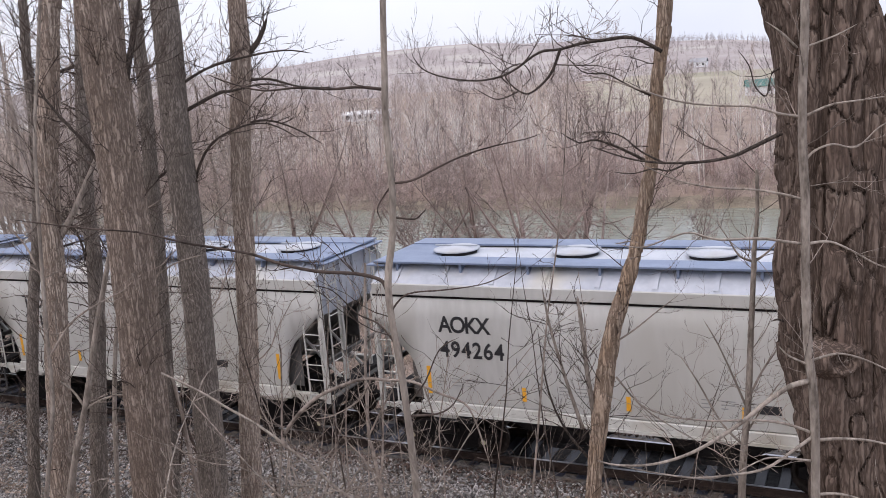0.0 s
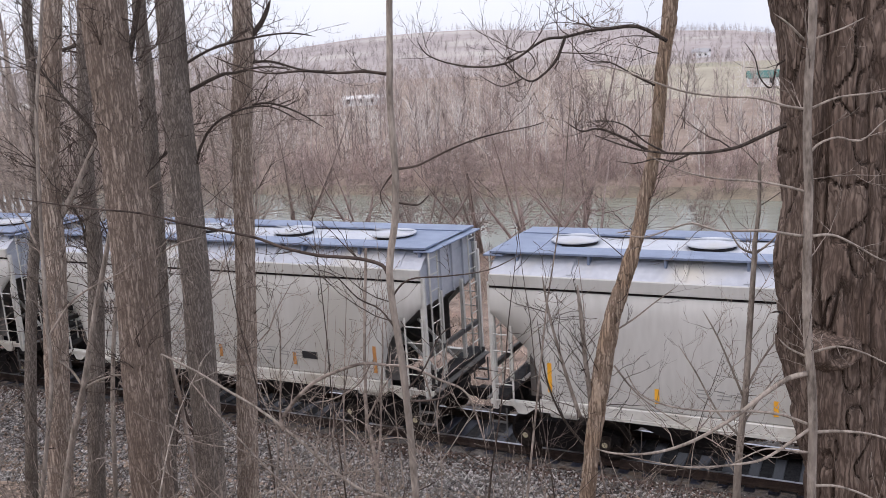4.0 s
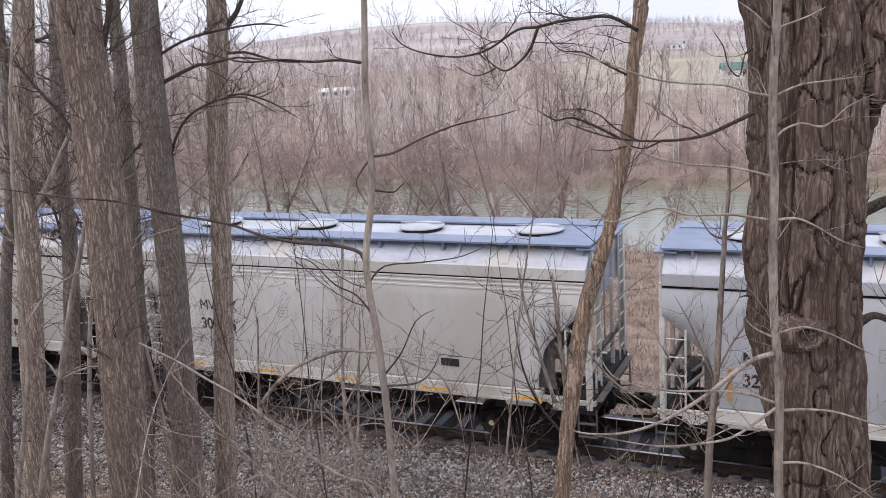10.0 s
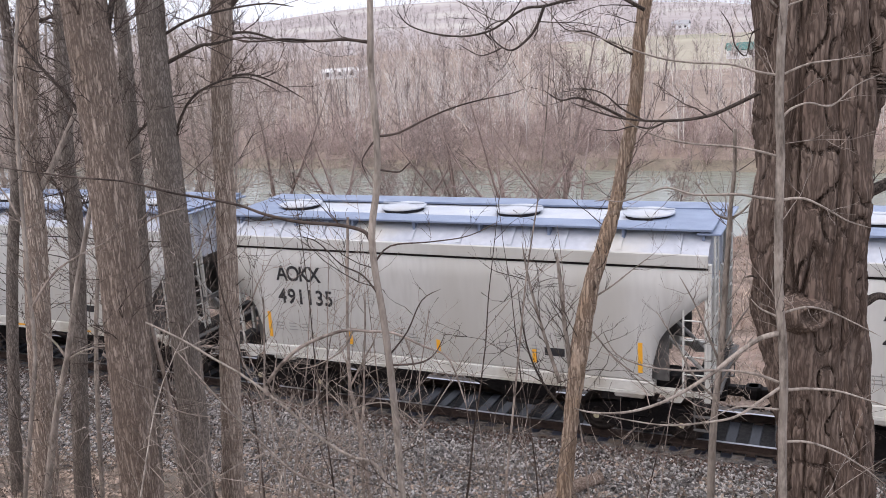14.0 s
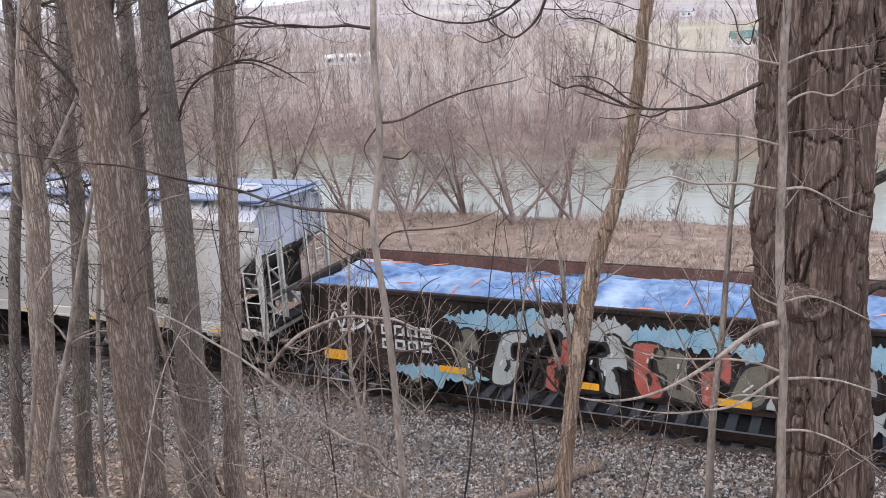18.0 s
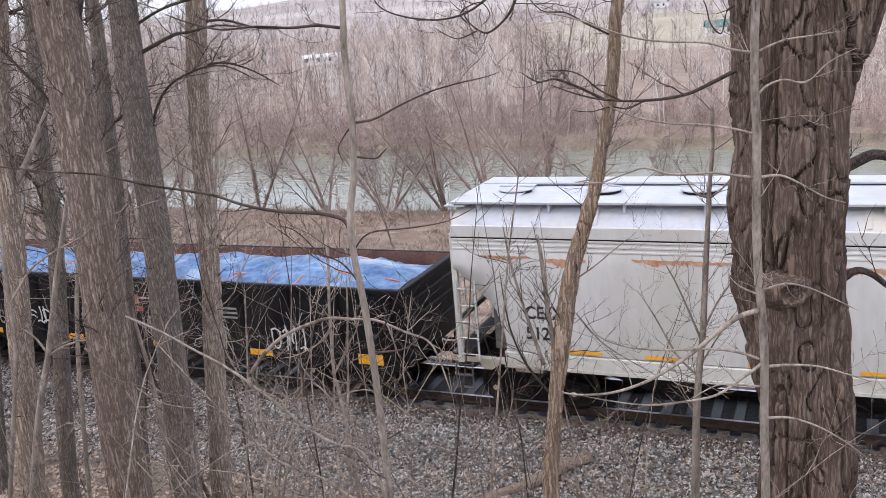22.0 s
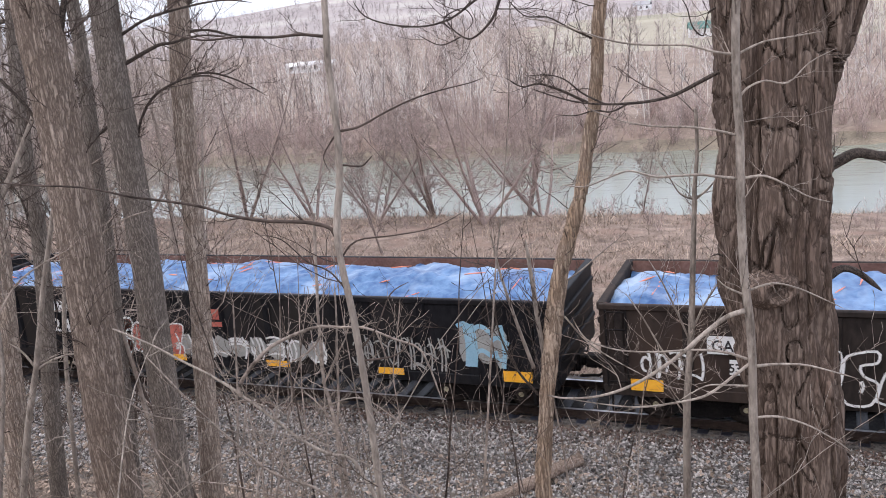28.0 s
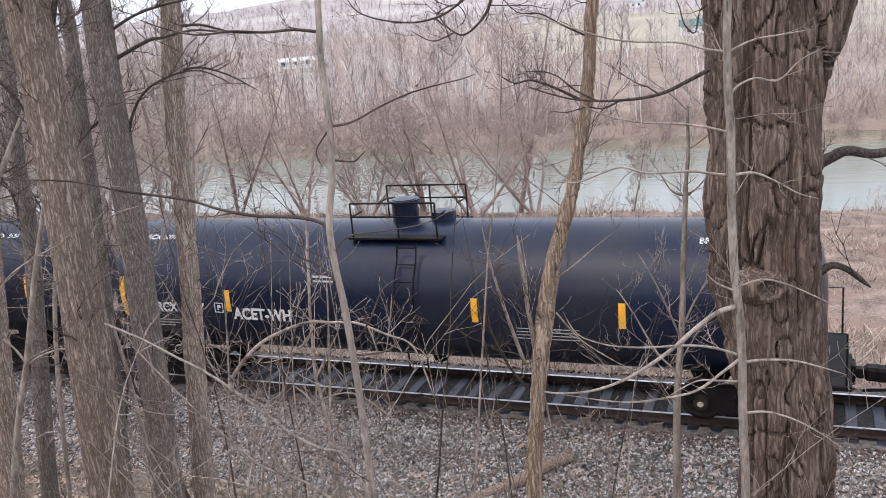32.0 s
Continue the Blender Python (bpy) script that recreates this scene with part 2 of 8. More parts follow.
M = {
    "gravel": mat("gravel", (0.035, 0.03, 0.028), (0.23, 0.21, 0.195), 9, 0.95, bump=0.02, fine=34, third=(0.16, 0.125, 0.095)),
    "stone": mat("stone", (0.155, 0.145, 0.137), (0.47, 0.445, 0.425), 6, 0.9, fine=40, vary=0.85, island=True),
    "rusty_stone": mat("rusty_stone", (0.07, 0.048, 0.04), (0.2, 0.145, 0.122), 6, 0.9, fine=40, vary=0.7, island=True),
    "litter": mat("litter", (0.08, 0.06, 0.047), (0.3, 0.245, 0.2), 5, 0.95, bump=0.03, fine=38, third=(0.17, 0.15, 0.13)),
    "straw": mat("straw", (0.1, 0.072, 0.058), (0.37, 0.288, 0.235), 1.1, 0.95, bump=0.05, fine=12, third=(0.25, 0.175, 0.14)),
    "field": mat("field", (0.3, 0.275, 0.215), (0.43, 0.385, 0.3), 0.02, 0.95, fine=0.3, third=(0.27, 0.275, 0.19)),
    "mud": mat("mud", (0.13, 0.11, 0.085), (0.3, 0.25, 0.19), 0.6, 0.8, bump=0.03, fine=7),
    # sleeper colour darkened for the cars' shade and blued for sky sheen
    "tie": mat("tie", (0.009, 0.011, 0.018), (0.038, 0.043, 0.066), 5, 0.4, bump=0.006, fine=60, stretch=(6, 1, 1), vary=0.4, spec=0.3),
    "rail_side": mat("rail_side", (0.025, 0.018, 0.016), (0.075, 0.05, 0.04), 8, 0.7, metal=0.3, fine=80),
    "rail_top": mat("rail_top", (0.4, 0.4, 0.42), (0.55, 0.55, 0.57), 4, 0.38, metal=1.0, fine=50),
    "beige": mat("beige", (0.515, 0.508, 0.478), (0.62, 0.612, 0.582), 0.9, 0.5, fine=9, third=(0.5, 0.485, 0.44), vary=0.06, stretch=(1, 1, 0.22)),
    "greyish": mat("greyish", (0.4, 0.415, 0.435), (0.49, 0.505, 0.53), 0.7, 0.5, fine=6, third=(0.42, 0.42, 0.42), vary=0.04, stretch=(1, 1, 0.35)),
    "sill": mat("sill", (0.58, 0.57, 0.53), (0.72, 0.71, 0.66), 1.2, 0.5, fine=12, third=(0.4, 0.36, 0.29)),
    # roof, running boards and hatches: blue of the sky's light mixed into the paint
    "roof": mat("roof", (0.46, 0.485, 0.54), (0.58, 0.6, 0.65), 1.0, 0.45, fine=8, third=(0.6, 0.57, 0.5)),
    "skylit_grating": mat("skylit_grating", (0.16, 0.2, 0.29), (0.25, 0.3, 0.41), 2.0, 0.5, metal=0.2, fine=60),
    "hatch": mat("hatch", (0.4, 0.425, 0.47), (0.52, 0.54, 0.58), 2.0, 0.5, fine=20, third=(0.42, 0.42, 0.42)),
    # near black carries the shade beneath the hopper bodies
    "under_shade": mat("under_shade", (0.012, 0.012, 0.014), (0.045, 0.042, 0.042), 2.0, 0.7, fine=14, spec=0.1),
    # dark grey puts shade on beige slope sheets; grey steps and platforms share it
    "shade_grey_steel": mat("shade_grey_steel", (0.07, 0.068, 0.066), (0.15, 0.145, 0.14), 1.2, 0.7, fine=10, third=(0.09, 0.075, 0.065)),
    "iron": mat("iron", (0.006, 0.006, 0.007), (0.022, 0.019, 0.019), 3.0, 0.6, metal=0.2, fine=22, spec=0.1),
    "wheel": mat("wheel", (0.02, 0.017, 0.016), (0.06, 0.05, 0.045), 4.0, 0.55, metal=0.4, fine=30, spec=0.1),
    "black": mat("black", (0.008, 0.008, 0.01), (0.022, 0.022, 0.025), 1.5, 0.5, fine=12, third=(0.032, 0.028, 0.026), stretch=(1, 1, 0.4), spec=0.1),
    "rusty": mat("rusty", (0.018, 0.015, 0.014), (0.045, 0.036, 0.032), 1.5, 0.7, fine=12, third=(0.06, 0.042, 0.034), stretch=(1, 1, 0.4), spec=0.1),
    "rust": mat("rust", (0.12, 0.06, 0.045), (0.22, 0.125, 0.095), 1.6, 0.85, fine=14, third=(0.085, 0.05, 0.04)),
    "rust_wash": mat("rust_wash", (0.46, 0.2, 0.1), (0.62, 0.42, 0.3), 4.0, 0.8, fine=20),
    "tarp": mat("tarp", (0.03, 0.085, 0.225), (0.165, 0.285, 0.475), 1.6, 0.36, bump=0.05, fine=6, third=(0.34, 0.44, 0.58), spec=0.3),
    "strap": mat("strap", (0.75, 0.2, 0.1), (0.85, 0.33, 0.2), 3, 0.6, fine=20),
    # black shell with the sky's blue reflection put into its base colour
    "tank": mat("tank", (0.005, 0.009, 0.024), (0.011, 0.018, 0.042), 0.8, 0.3, fine=7, third=(0.02, 0.023, 0.036), stretch=(1, 1, 0.3), spec=0.3),
    "orange": mat("orange", (0.85, 0.4, 0.02), (0.95, 0.5, 0.05), 3, 0.5, fine=20),
    "brown_stripe": mat("brown_stripe", (0.45, 0.2, 0.06), (0.6, 0.3, 0.1), 3, 0.6, fine=20),
    "ink": mat("ink", (0.02, 0.02, 0.022), (0.035, 0.035, 0.038), 3, 0.6, fine=30),
    "blue_ink": mat("blue_ink", (0.028, 0.048, 0.15), (0.05, 0.08, 0.2), 3, 0.6, fine=30),
    "pink_ink": mat("pink_ink", (0.5, 0.4, 0.39), (0.66, 0.56, 0.55), 3, 0.6, fine=18),
    "white_paint": mat("white_paint", (0.56, 0.56, 0.54), (0.68, 0.68, 0.66), 0.9, 0.5, fine=9, third=(0.54, 0.52, 0.47), stretch=(1, 1, 0.22)),
    "dull_ink": mat("dull_ink", (0.13, 0.125, 0.115), (0.25, 0.24, 0.22), 3, 0.6, fine=14, third=(0.17, 0.15, 0.13)),
    "olive_ink": mat("olive_ink", (0.13, 0.125, 0.095), (0.23, 0.22, 0.17), 3, 0.6, fine=30),
    "pale_ink": mat("pale_ink", (0.38, 0.42, 0.41), (0.5, 0.54, 0.53), 3, 0.6, fine=30),
    "white_ink": mat("white_ink", (0.6, 0.6, 0.6), (0.78, 0.78, 0.77), 3, 0.6, fine=30),
    "sky_ink": mat("sky_ink", (0.22, 0.42, 0.55), (0.36, 0.56, 0.68), 3, 0.6, fine=30),
    "grey_ink": mat("grey_ink", (0.24, 0.24, 0.23), (0.4, 0.4, 0.38), 3, 0.6, fine=30),
    "red_ink": mat("red_ink", (0.4, 0.09, 0.07), (0.52, 0.16, 0.12), 3, 0.6, fine=30),
    "bark_grey": bark("bark_grey", (0.14, 0.107, 0.087), (0.45, 0.365, 0.302), 30, 0.006, moss=(0.32, 0.256, 0.206), stretch=0.085, gap=0.13),
    "bark_dark": bark("bark_dark", (0.11, 0.092, 0.078), (0.33, 0.284, 0.248), 46, 0.003, moss=(0.2, 0.172, 0.148), stretch=0.12, gap=0.1),
    "bark_string": bark("bark_string", (0.19, 0.145, 0.117), (0.62, 0.515, 0.43), 40, 0.007, moss=(0.46, 0.365, 0.295), stretch=0.05, gap=0.1),
    "bark_peel": bark("bark_peel", (0.2, 0.145, 0.107), (0.56, 0.44, 0.34), 30, 0.006, moss=(0.44, 0.315, 0.215), stretch=0.045, gap=0.09),
    "bark_plate": bark("bark_plate", (0.085, 0.062, 0.05), (0.265, 0.203, 0.165), 26, 0.005, moss=(0.19, 0.137, 0.109), stretch=0.07, gap=0.12),
    "bark_pale": mat("bark_pale", (0.13, 0.108, 0.09), (0.44, 0.38, 0.325), 16, 0.85, bump=0.003, fine=70, third=(0.24, 0.205, 0.175), stretch=(1, 1, 0.3)),
    "bark_limb": bark("bark_limb", (0.03, 0.025, 0.022), (0.13, 0.105, 0.09), 60, 0.003, stretch=0.3, gap=0.05),
    "twig": mat("twig", (0.028, 0.022, 0.019), (0.13, 0.1, 0.085), 6, 0.9, fine=30),
    "brush": mat("brush", (0.085, 0.068, 0.057), (0.4, 0.335, 0.285), 5, 0.85, fine=30, vary=0.45, island=True),
    "wood_far": mat("wood_far", (0.25, 0.21, 0.198), (0.56, 0.475, 0.445), 0.3, 0.95, fine=3, vary=0.4, island=True),
    "wood_dark": mat("wood_dark", (0.085, 0.07, 0.064), (0.26, 0.215, 0.2), 0.3, 0.95, fine=3, vary=0.3, island=True),
    "scrub": mat("scrub", (0.26, 0.2, 0.185), (0.6, 0.475, 0.435), 0.3, 0.95, fine=3, vary=0.45, island=True),
    "wood_pale": mat("wood_pale", (0.52, 0.48, 0.45), (0.82, 0.77, 0.72), 0.5, 0.95, fine=3, vary=0.25, island=True),
    "shore_bark": mat("shore_bark", (0.13, 0.105, 0.095), (0.42, 0.34, 0.305), 2, 0.9, fine=12),
    "scrub_bark": mat("scrub_bark", (0.2, 0.155, 0.14), (0.5, 0.4, 0.36), 2, 0.9, fine=12),
    "wood_bark": mat("wood_bark", (0.12, 0.098, 0.085), (0.46, 0.385, 0.33), 4, 0.9, fine=26, stretch=(1, 1, 0.3)),
    "wood_back": mat("wood_back", (0.29, 0.25, 0.23), (0.62, 0.535, 0.49), 0.2, 0.95, fine=3, vary=0.45, island=True),
    "cap_paint": mat("cap_paint", (0.45, 0.4, 0.25), (0.6, 0.55, 0.4), 12, 0.6, fine=40, third=(0.2, 0.16, 0.11)),
    "log": bark("log", (0.12, 0.085, 0.065), (0.4, 0.31, 0.25), 26, 0.004, stretch=0.4, gap=0.05),
    "cut_wood": mat("cut_wood", (0.26, 0.18, 0.12), (0.4, 0.29, 0.2), 8, 0.9, fine=40),
    "white_wall": mat("white_wall", (0.72, 0.72, 0.72), (0.8, 0.8, 0.8), 0.3, 0.7, fine=2),
    "green_roof": mat("green_roof", (0.03, 0.13, 0.11), (0.05, 0.18, 0.15), 0.3, 0.6, fine=3),
    "grey_roof": mat("grey_roof", (0.3, 0.3, 0.31), (0.42, 0.42, 0.43), 0.3, 0.7, fine=3),
    # pale tone holds the distance haze over the hill
    "hill": mat("hill", (0.3, 0.265, 0.255), (0.44, 0.395, 0.38), 0.025, 1.0, fine=0.3, third=(0.48, 0.45, 0.41)),
    "hill_twig": mat("hill_twig", (0.22, 0.19, 0.185), (0.42, 0.37, 0.36), 0.05, 1.0, fine=1, vary=0.4, island=True),
    # near black: the shade below passing cars is painted into this gravel
    "shaded_gravel": mat("shaded_gravel", (0.008, 0.008, 0.009), (0.045, 0.042, 0.043), 9, 0.6, bump=0.02, fine=34, spec=0.1),
    "forest_floor": mat("forest_floor", (0.2, 0.155, 0.125), (0.36, 0.29, 0.24), 0.25, 0.95, fine=3.0, third=(0.28, 0.21, 0.17)),
    "dry_grass": mat("dry_grass", (0.2, 0.15, 0.118), (0.47, 0.375, 0.3), 0.4, 0.9, fine=3, vary=0.6, island=True),
    "leaf": mat("leaf", (0.1, 0.07, 0.052), (0.4, 0.315, 0.25), 3, 0.8, fine=20, vary=0.65, island=True),
    "dark_glass": mat("dark_glass", (0.02, 0.024, 0.03), (0.04, 0.045, 0.05), 1, 0.1, fine=4),
}
water = bpy.data.materials.new("river_water")
water.use_nodes = True
wt, wk = water.node_tree.nodes, water.node_tree.links
wp = wt["Principled BSDF"]
wp.inputs["Base Color"].default_value = (0.22, 0.235, 0.19, 1)
wp.inputs["Roughness"].default_value, wp.inputs["IOR"].default_value = 0.1, 1.45
wco, wmp, wno, wbu = (wt.new("ShaderNode" + k) for k in ("TexCoord", "Mapping", "TexNoise", "Bump"))
wmp.inputs["Scale"].default_value = (0.35, 1.0, 1.0)
wno.inputs["Scale"].default_value, wno.inputs["Detail"].default_value = 1.4, 5.0
wbu.inputs["Strength"].default_value, wbu.inputs["Distance"].default_value = 1.0, 0.03
wk.new(wco.outputs["Object"], wmp.inputs["Vector"])
wk.new(wmp.outputs["Vector"], wno.inputs["Vector"])
wk.new(wno.outputs["Fac"], wbu.inputs["Height"])
wk.new(wbu.outputs["Normal"], wp.inputs["Normal"])
M["water"] = water


# ---- mesh helpers ----
def mesh(name, verts, faces, material, smooth=False):
    me = bpy.data.meshes.new(name)
    me.from_pydata([tuple(v) for v in verts], [], faces)
    me.materials.append(M[material])
    if smooth:
        me.polygons.foreach_set("use_smooth", [True] * len(me.polygons))
    me.update()
    return me


def fast_mesh(name, verts, quads, material):
    """A mesh of many loose quads or triangles from arrays."""
    me = bpy.data.meshes.new(name)
    n, k = quads.shape
    me.vertices.add(len(verts))
    me.vertices.foreach_set("co", np.asarray(verts, np.float32).ravel())
    me.loops.add(n * k)
    me.loops.foreach_set("vertex_index", np.asarray(quads, np.int32).ravel())
    me.polygons.add(n)
    me.polygons.foreach_set("loop_start", np.arange(0, n * k, k, dtype=np.int32))
    me.materials.append(M[material])
    me.update(calc_edges=True)
    return me


def thing(name, label, category, m=None, group="", kind=""):
    ob = new(name)
    if m is not None:
        ob.matrix_basis = m
    return tagged(ob, label, category, group, kind)


def put(name, me, parent=None, label="", m=None):
    ob = new(name, me)
    ob.parent = parent
    if m is not None:
        ob.matrix_basis = m
    if label:
        tagged(ob, label)
    return ob


class Shape:
    """Gathers boxes, rods, plates and lofts into one mesh."""

    def __init__(self):
        self.v, self.f = [], []

    def add(self, verts, faces):
        o = len(self.v)
        self.v += [tuple(p) for p in verts]
        self.f += [tuple(i + o for i in f) for f in faces]
        return self

    def box(self, x0, x1, y0, y1, z0, z1, c=0.0):
        """A box, its edges chamfered by c."""
        if not c:
            vs = [(x, y, z) for x in (x0, x1) for y in (y0, y1) for z in (z0, z1)]
            return self.add(vs, [(0, 1, 3, 2), (4, 6, 7, 5), (0, 4, 5, 1), (2, 3, 7, 6), (0, 2, 6, 4), (1, 5, 7, 3)])
        bm = bmesh.new()
        bmesh.ops.create_cube(bm, size=1)
        bmesh.ops.scale(bm, vec=(x1 - x0, y1 - y0, z1 - z0), verts=bm.verts)
        bmesh.ops.translate(bm, vec=((x0 + x1) / 2, (y0 + y1) / 2, (z0 + z1) / 2), verts=bm.verts)
        bmesh.ops.bevel(bm, geom=bm.edges[:], offset=c, segments=1, affect="EDGES")
        return self.bm(bm)

    def bm(self, bm):
        bm.verts.index_update()
        self.add([v.co[:] for v in bm.verts], [[v.index for v in f.verts] for f in bm.faces])
        bm.free()
        return self

    def rod(self, points, radii, sides=6, cap=True):
        """A tube along points with a radius for each."""
        pts = [Vector(p) for p in points]
        o, n = len(self.v), len(pts)
        up = Vector((0.31, 0.17, 0.93))
        for i, p in enumerate(pts):
            d = (pts[min(i + 1, n - 1)] - pts[max(i - 1, 0)]).normalized()
            a = d.cross(up)
            if a.length < 0.05:
                a = d.cross(Vector((1, 0, 0)))
            a.normalize()
            b = d.cross(a)
            for k in range(sides):
                w = 2 * math.pi * k / sides
                self.v.append(tuple(p + (a * math.cos(w) + b * math.sin(w)) * radii[i]))
        for i in range(n - 1):
            for k in range(sides):
                q = (k + 1) % sides
                self.f.append((o + i * sides + k, o + i * sides + q, o + (i + 1) * sides + q, o + (i + 1) * sides + k))
        if cap:
            self.f.append(tuple(o + k for k in reversed(range(sides))))
            self.f.append(tuple(o + (n - 1) * sides + k for k in range(sides)))
        return self

    def turned(self, profile, axis="z", sides=24, centre=(0, 0, 0)):
        """A lathe: rows of (radius, height) turned round an axis."""
        o, n = len(self.v), len(profile)
        for r, h in profile:
            for k in range(sides):
                a = 2 * math.pi * k / sides
                c, s = r * math.cos(a), r * math.sin(a)
                q = {"z": (c, s, h), "y": (c, h, s), "x": (h, c, s)}[axis]
                self.v.append(tuple(q[i] + centre[i] for i in range(3)))
        for i in range(n - 1):
            for k in range(sides):
                q = (k + 1) % sides
                self.f.append((o + i * sides + k, o + i * sides + q, o + (i + 1) * sides + q, o + (i + 1) * sides + k))
        self.f.append(tuple(o + k for k in reversed(range(sides))))
        self.f.append(tuple(o + (n - 1) * sides + k for k in range(sides)))
        return self

    def prism(self, poly, y0, y1):
        """A polygon in x and z, drawn out along y."""
        n = len(poly)
        self.add([(x, y0, z) for x, z in poly] + [(x, y1, z) for x, z in poly],
                 [tuple(range(n)), tuple(range(2 * n - 1, n - 1, -1))] + [(i, i + n, (i + 1) % n + n, (i + 1) % n) for i in range(n)])
        return self

    def loft(self, rings, closed=False, ends=False):
        """Skins rings of equal length."""
        o, n = len(self.v), len(rings[0])
        for ring in rings:
            self.v += [tuple(p) for p in ring]
        for i in range(len(rings) - 1):
            for k in range(n if closed else n - 1):
                q = (k + 1) % n
                self.f.append((o + i * n + k, o + (i + 1) * n + k, o + (i + 1) * n + q, o + i * n + q))
        if ends:
            self.f += [tuple(o + k for k in range(n)), tuple(o + (len(rings) - 1) * n + k for k in reversed(range(n)))]
        return self

    def mesh(self, name, material, smooth=False):
        me = mesh(name, self.v, self.f, material, False)
        if smooth:
            for p in me.polygons:
                p.use_smooth = len(p.vertices) == 4
        return me


# ---- ground, river and hills ----
PROFILE = ((-60, 9.5), (-6, 7.2), (0, 6.72), (1.5, 6.3), (5, 4.0), (9, 1.55), (12.4, -0.32), (13.6, -0.52), (15.0, -0.5), (16.1, -0.31), (16.5, -0.185), (16.9, -0.16), (17.1, -0.2), (18.8, -0.2), (19.0, -0.16), (19.4, -0.185), (20.4, -0.7), (22, -1.15), (28, -1.6), (40, -2.3), (46, -2.8), (49.2, -3.5), (53, -4.6), (66, -4.6), (70.5, -3.5), (72.5, -2.6), (80, -1.9), (120, -2.2), (260, -3.4), (420, -3.0))


def ground_z(y):
    ys, zs = zip(*PROFILE)
    return float(np.interp(y, ys, zs))


def hill_z(x, y):
    """The far hills: a long rounded ridge beyond the flood plain."""
    d = math.hypot(x, y)
    if d < 380:
        return -60.0
    az = math.degrees(math.atan2(-x, y))
    crest = float(np.interp(az, (-60, -20, 4, 14, 27, 36, 50, 80), (14, 14, 9, 26, 36, 26, 18, 12))) + 1.2 * math.sin(az * 0.83 + 1)
    t = min(1, max(0, (d - 400) / 560))
    return -3 + (crest + 3) * (t * t * (3 - 2 * t))


def far_z(x, y):
    z = ground_z(y)
    return max(z, hill_z(x, y)) if y > 300 else z


def build_ground():
    """One sheet from the bank behind the viewer to the horizon."""
    ys = list(np.arange(-60, -6, 6)) + list(np.arange(-6, 12, 0.6)) + list(np.arange(12, 24, 0.3)) + list(np.arange(24, 80, 1.0)) + list(np.geomspace(80, 2600, 70))
    xs = list(-np.geomspace(60, 2600, 46)[::-1]) + list(np.arange(-58, 40, 1.0)) + list(np.geomspace(40, 2600, 46))
    verts, faces = [], []
    for y in ys:
        for x in xs:
            z = far_z(x, y)
            if abs(y - 17.9) > 2.4 and y < 400:
                k = 0.25 if y < 13 else 0.06 if y < 20 else 0.22
                z += k * (noise.noise((x * 0.35, y * 0.35, 0)) + 0.5 * noise.noise((x * 1.1, y * 1.1, 3)))
            verts.append((x, y, z))
    nx = len(xs)
    me = mesh("ground", verts, [(j * nx + i, j * nx + i + 1, (j + 1) * nx + i + 1, (j + 1) * nx + i) for j in range(len(ys) - 1) for i in range(nx - 1)], "litter", True)
    for k in ("gravel", "straw", "mud", "field", "hill", "forest_floor", "shaded_gravel"):
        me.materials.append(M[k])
    kinds = []
    for p in me.polygons:
        x, y, z = p.center
        edge = 12.9 + 0.9 * noise.noise((x * 0.3, 5, 1)) + 0.5 * noise.noise((x * 1.3, y, 1))
        if y < edge:
            k = 0
        elif y < 20.6 + 0.4 * noise.noise((x * 0.6, 9, 2)):
            # bed between the rails takes the gravel with shade in its colour
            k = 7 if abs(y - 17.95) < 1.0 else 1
        elif y < 47.5:
            k = 2
        elif y < 72:
            k = 3
        elif math.hypot(x, y) > 470:
            k = 5
        else:
            k = 4 if y > 190 and x > -y * 0.3 and x < y else 6
        kinds.append(k)
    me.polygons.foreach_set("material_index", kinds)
    tagged(new("ground", me), "leaf-littered bank, grey ballast, straw flats and far fields", "ground", kind="structure")
    river = Shape()
    river.loft([[(x, y, -3.5) for x in np.linspace(-900, 900, 61)] for y in np.linspace(47.0, 73.5, 12)])
    tagged(new("water", river.mesh("water", "water")), "calm grey-green river reflecting a white sky", "river", kind="structure")


build_ground()
TRACK_Y = 17.95


# ---- track ----
def build_track():
    track = thing("railway_track", "single railway track with steel rails on wooden sleepers", "railway track", kind="structure")
    head = [(-0.036, 0.0), (0.036, 0.0)]
    web = [(-0.07, -0.172), (0.07, -0.172), (0.07, -0.16), (0.012, -0.14), (0.012, -0.045), (0.036, -0.03), (0.036, -0.004), (-0.036, -0.004), (-0.036, -0.03), (-0.012, -0.045), (-0.012, -0.14), (-0.07, -0.16)]
    for y in (TRACK_Y - 0.752, TRACK_Y + 0.752):
        s = Shape().loft([[(x, y + a, z) for a, z in web] for x in (-260, 160)], closed=True, ends=True)
        rail = put("rail", s.mesh("rail", "rail_side"), track)
        s = Shape().box(-260, 160, y - 0.034, y + 0.034, -0.005, 0.0)
        put("railhead", s.mesh("railhead", "rail_top"), rail, "polished steel running surface")
    sleeper = Shape().box(-0.11, 0.11, -1.3, 1.3, -0.175, 0.0, 0.012).mesh("sleeper", "tie")
    plate = Shape().box(-0.09, 0.09, -0.15, 0.15, 0.0, 0.012).mesh("tie_plate", "rail_side")
    for i in range(190):
        x = -68.0 + 0.495 * i
        t = put("sleeper", sleeper, track, m=pose(x + random.uniform(-0.02, 0.02), TRACK_Y + random.uniform(-0.03, 0.03), -0.174, 0, 0, random.uniform(-1, 1)))
        if -24 < x < 4:
            for y in (-0.752, 0.752):
                put("tie_plate", plate, t, m=pose(0, y, 0))


build_track()


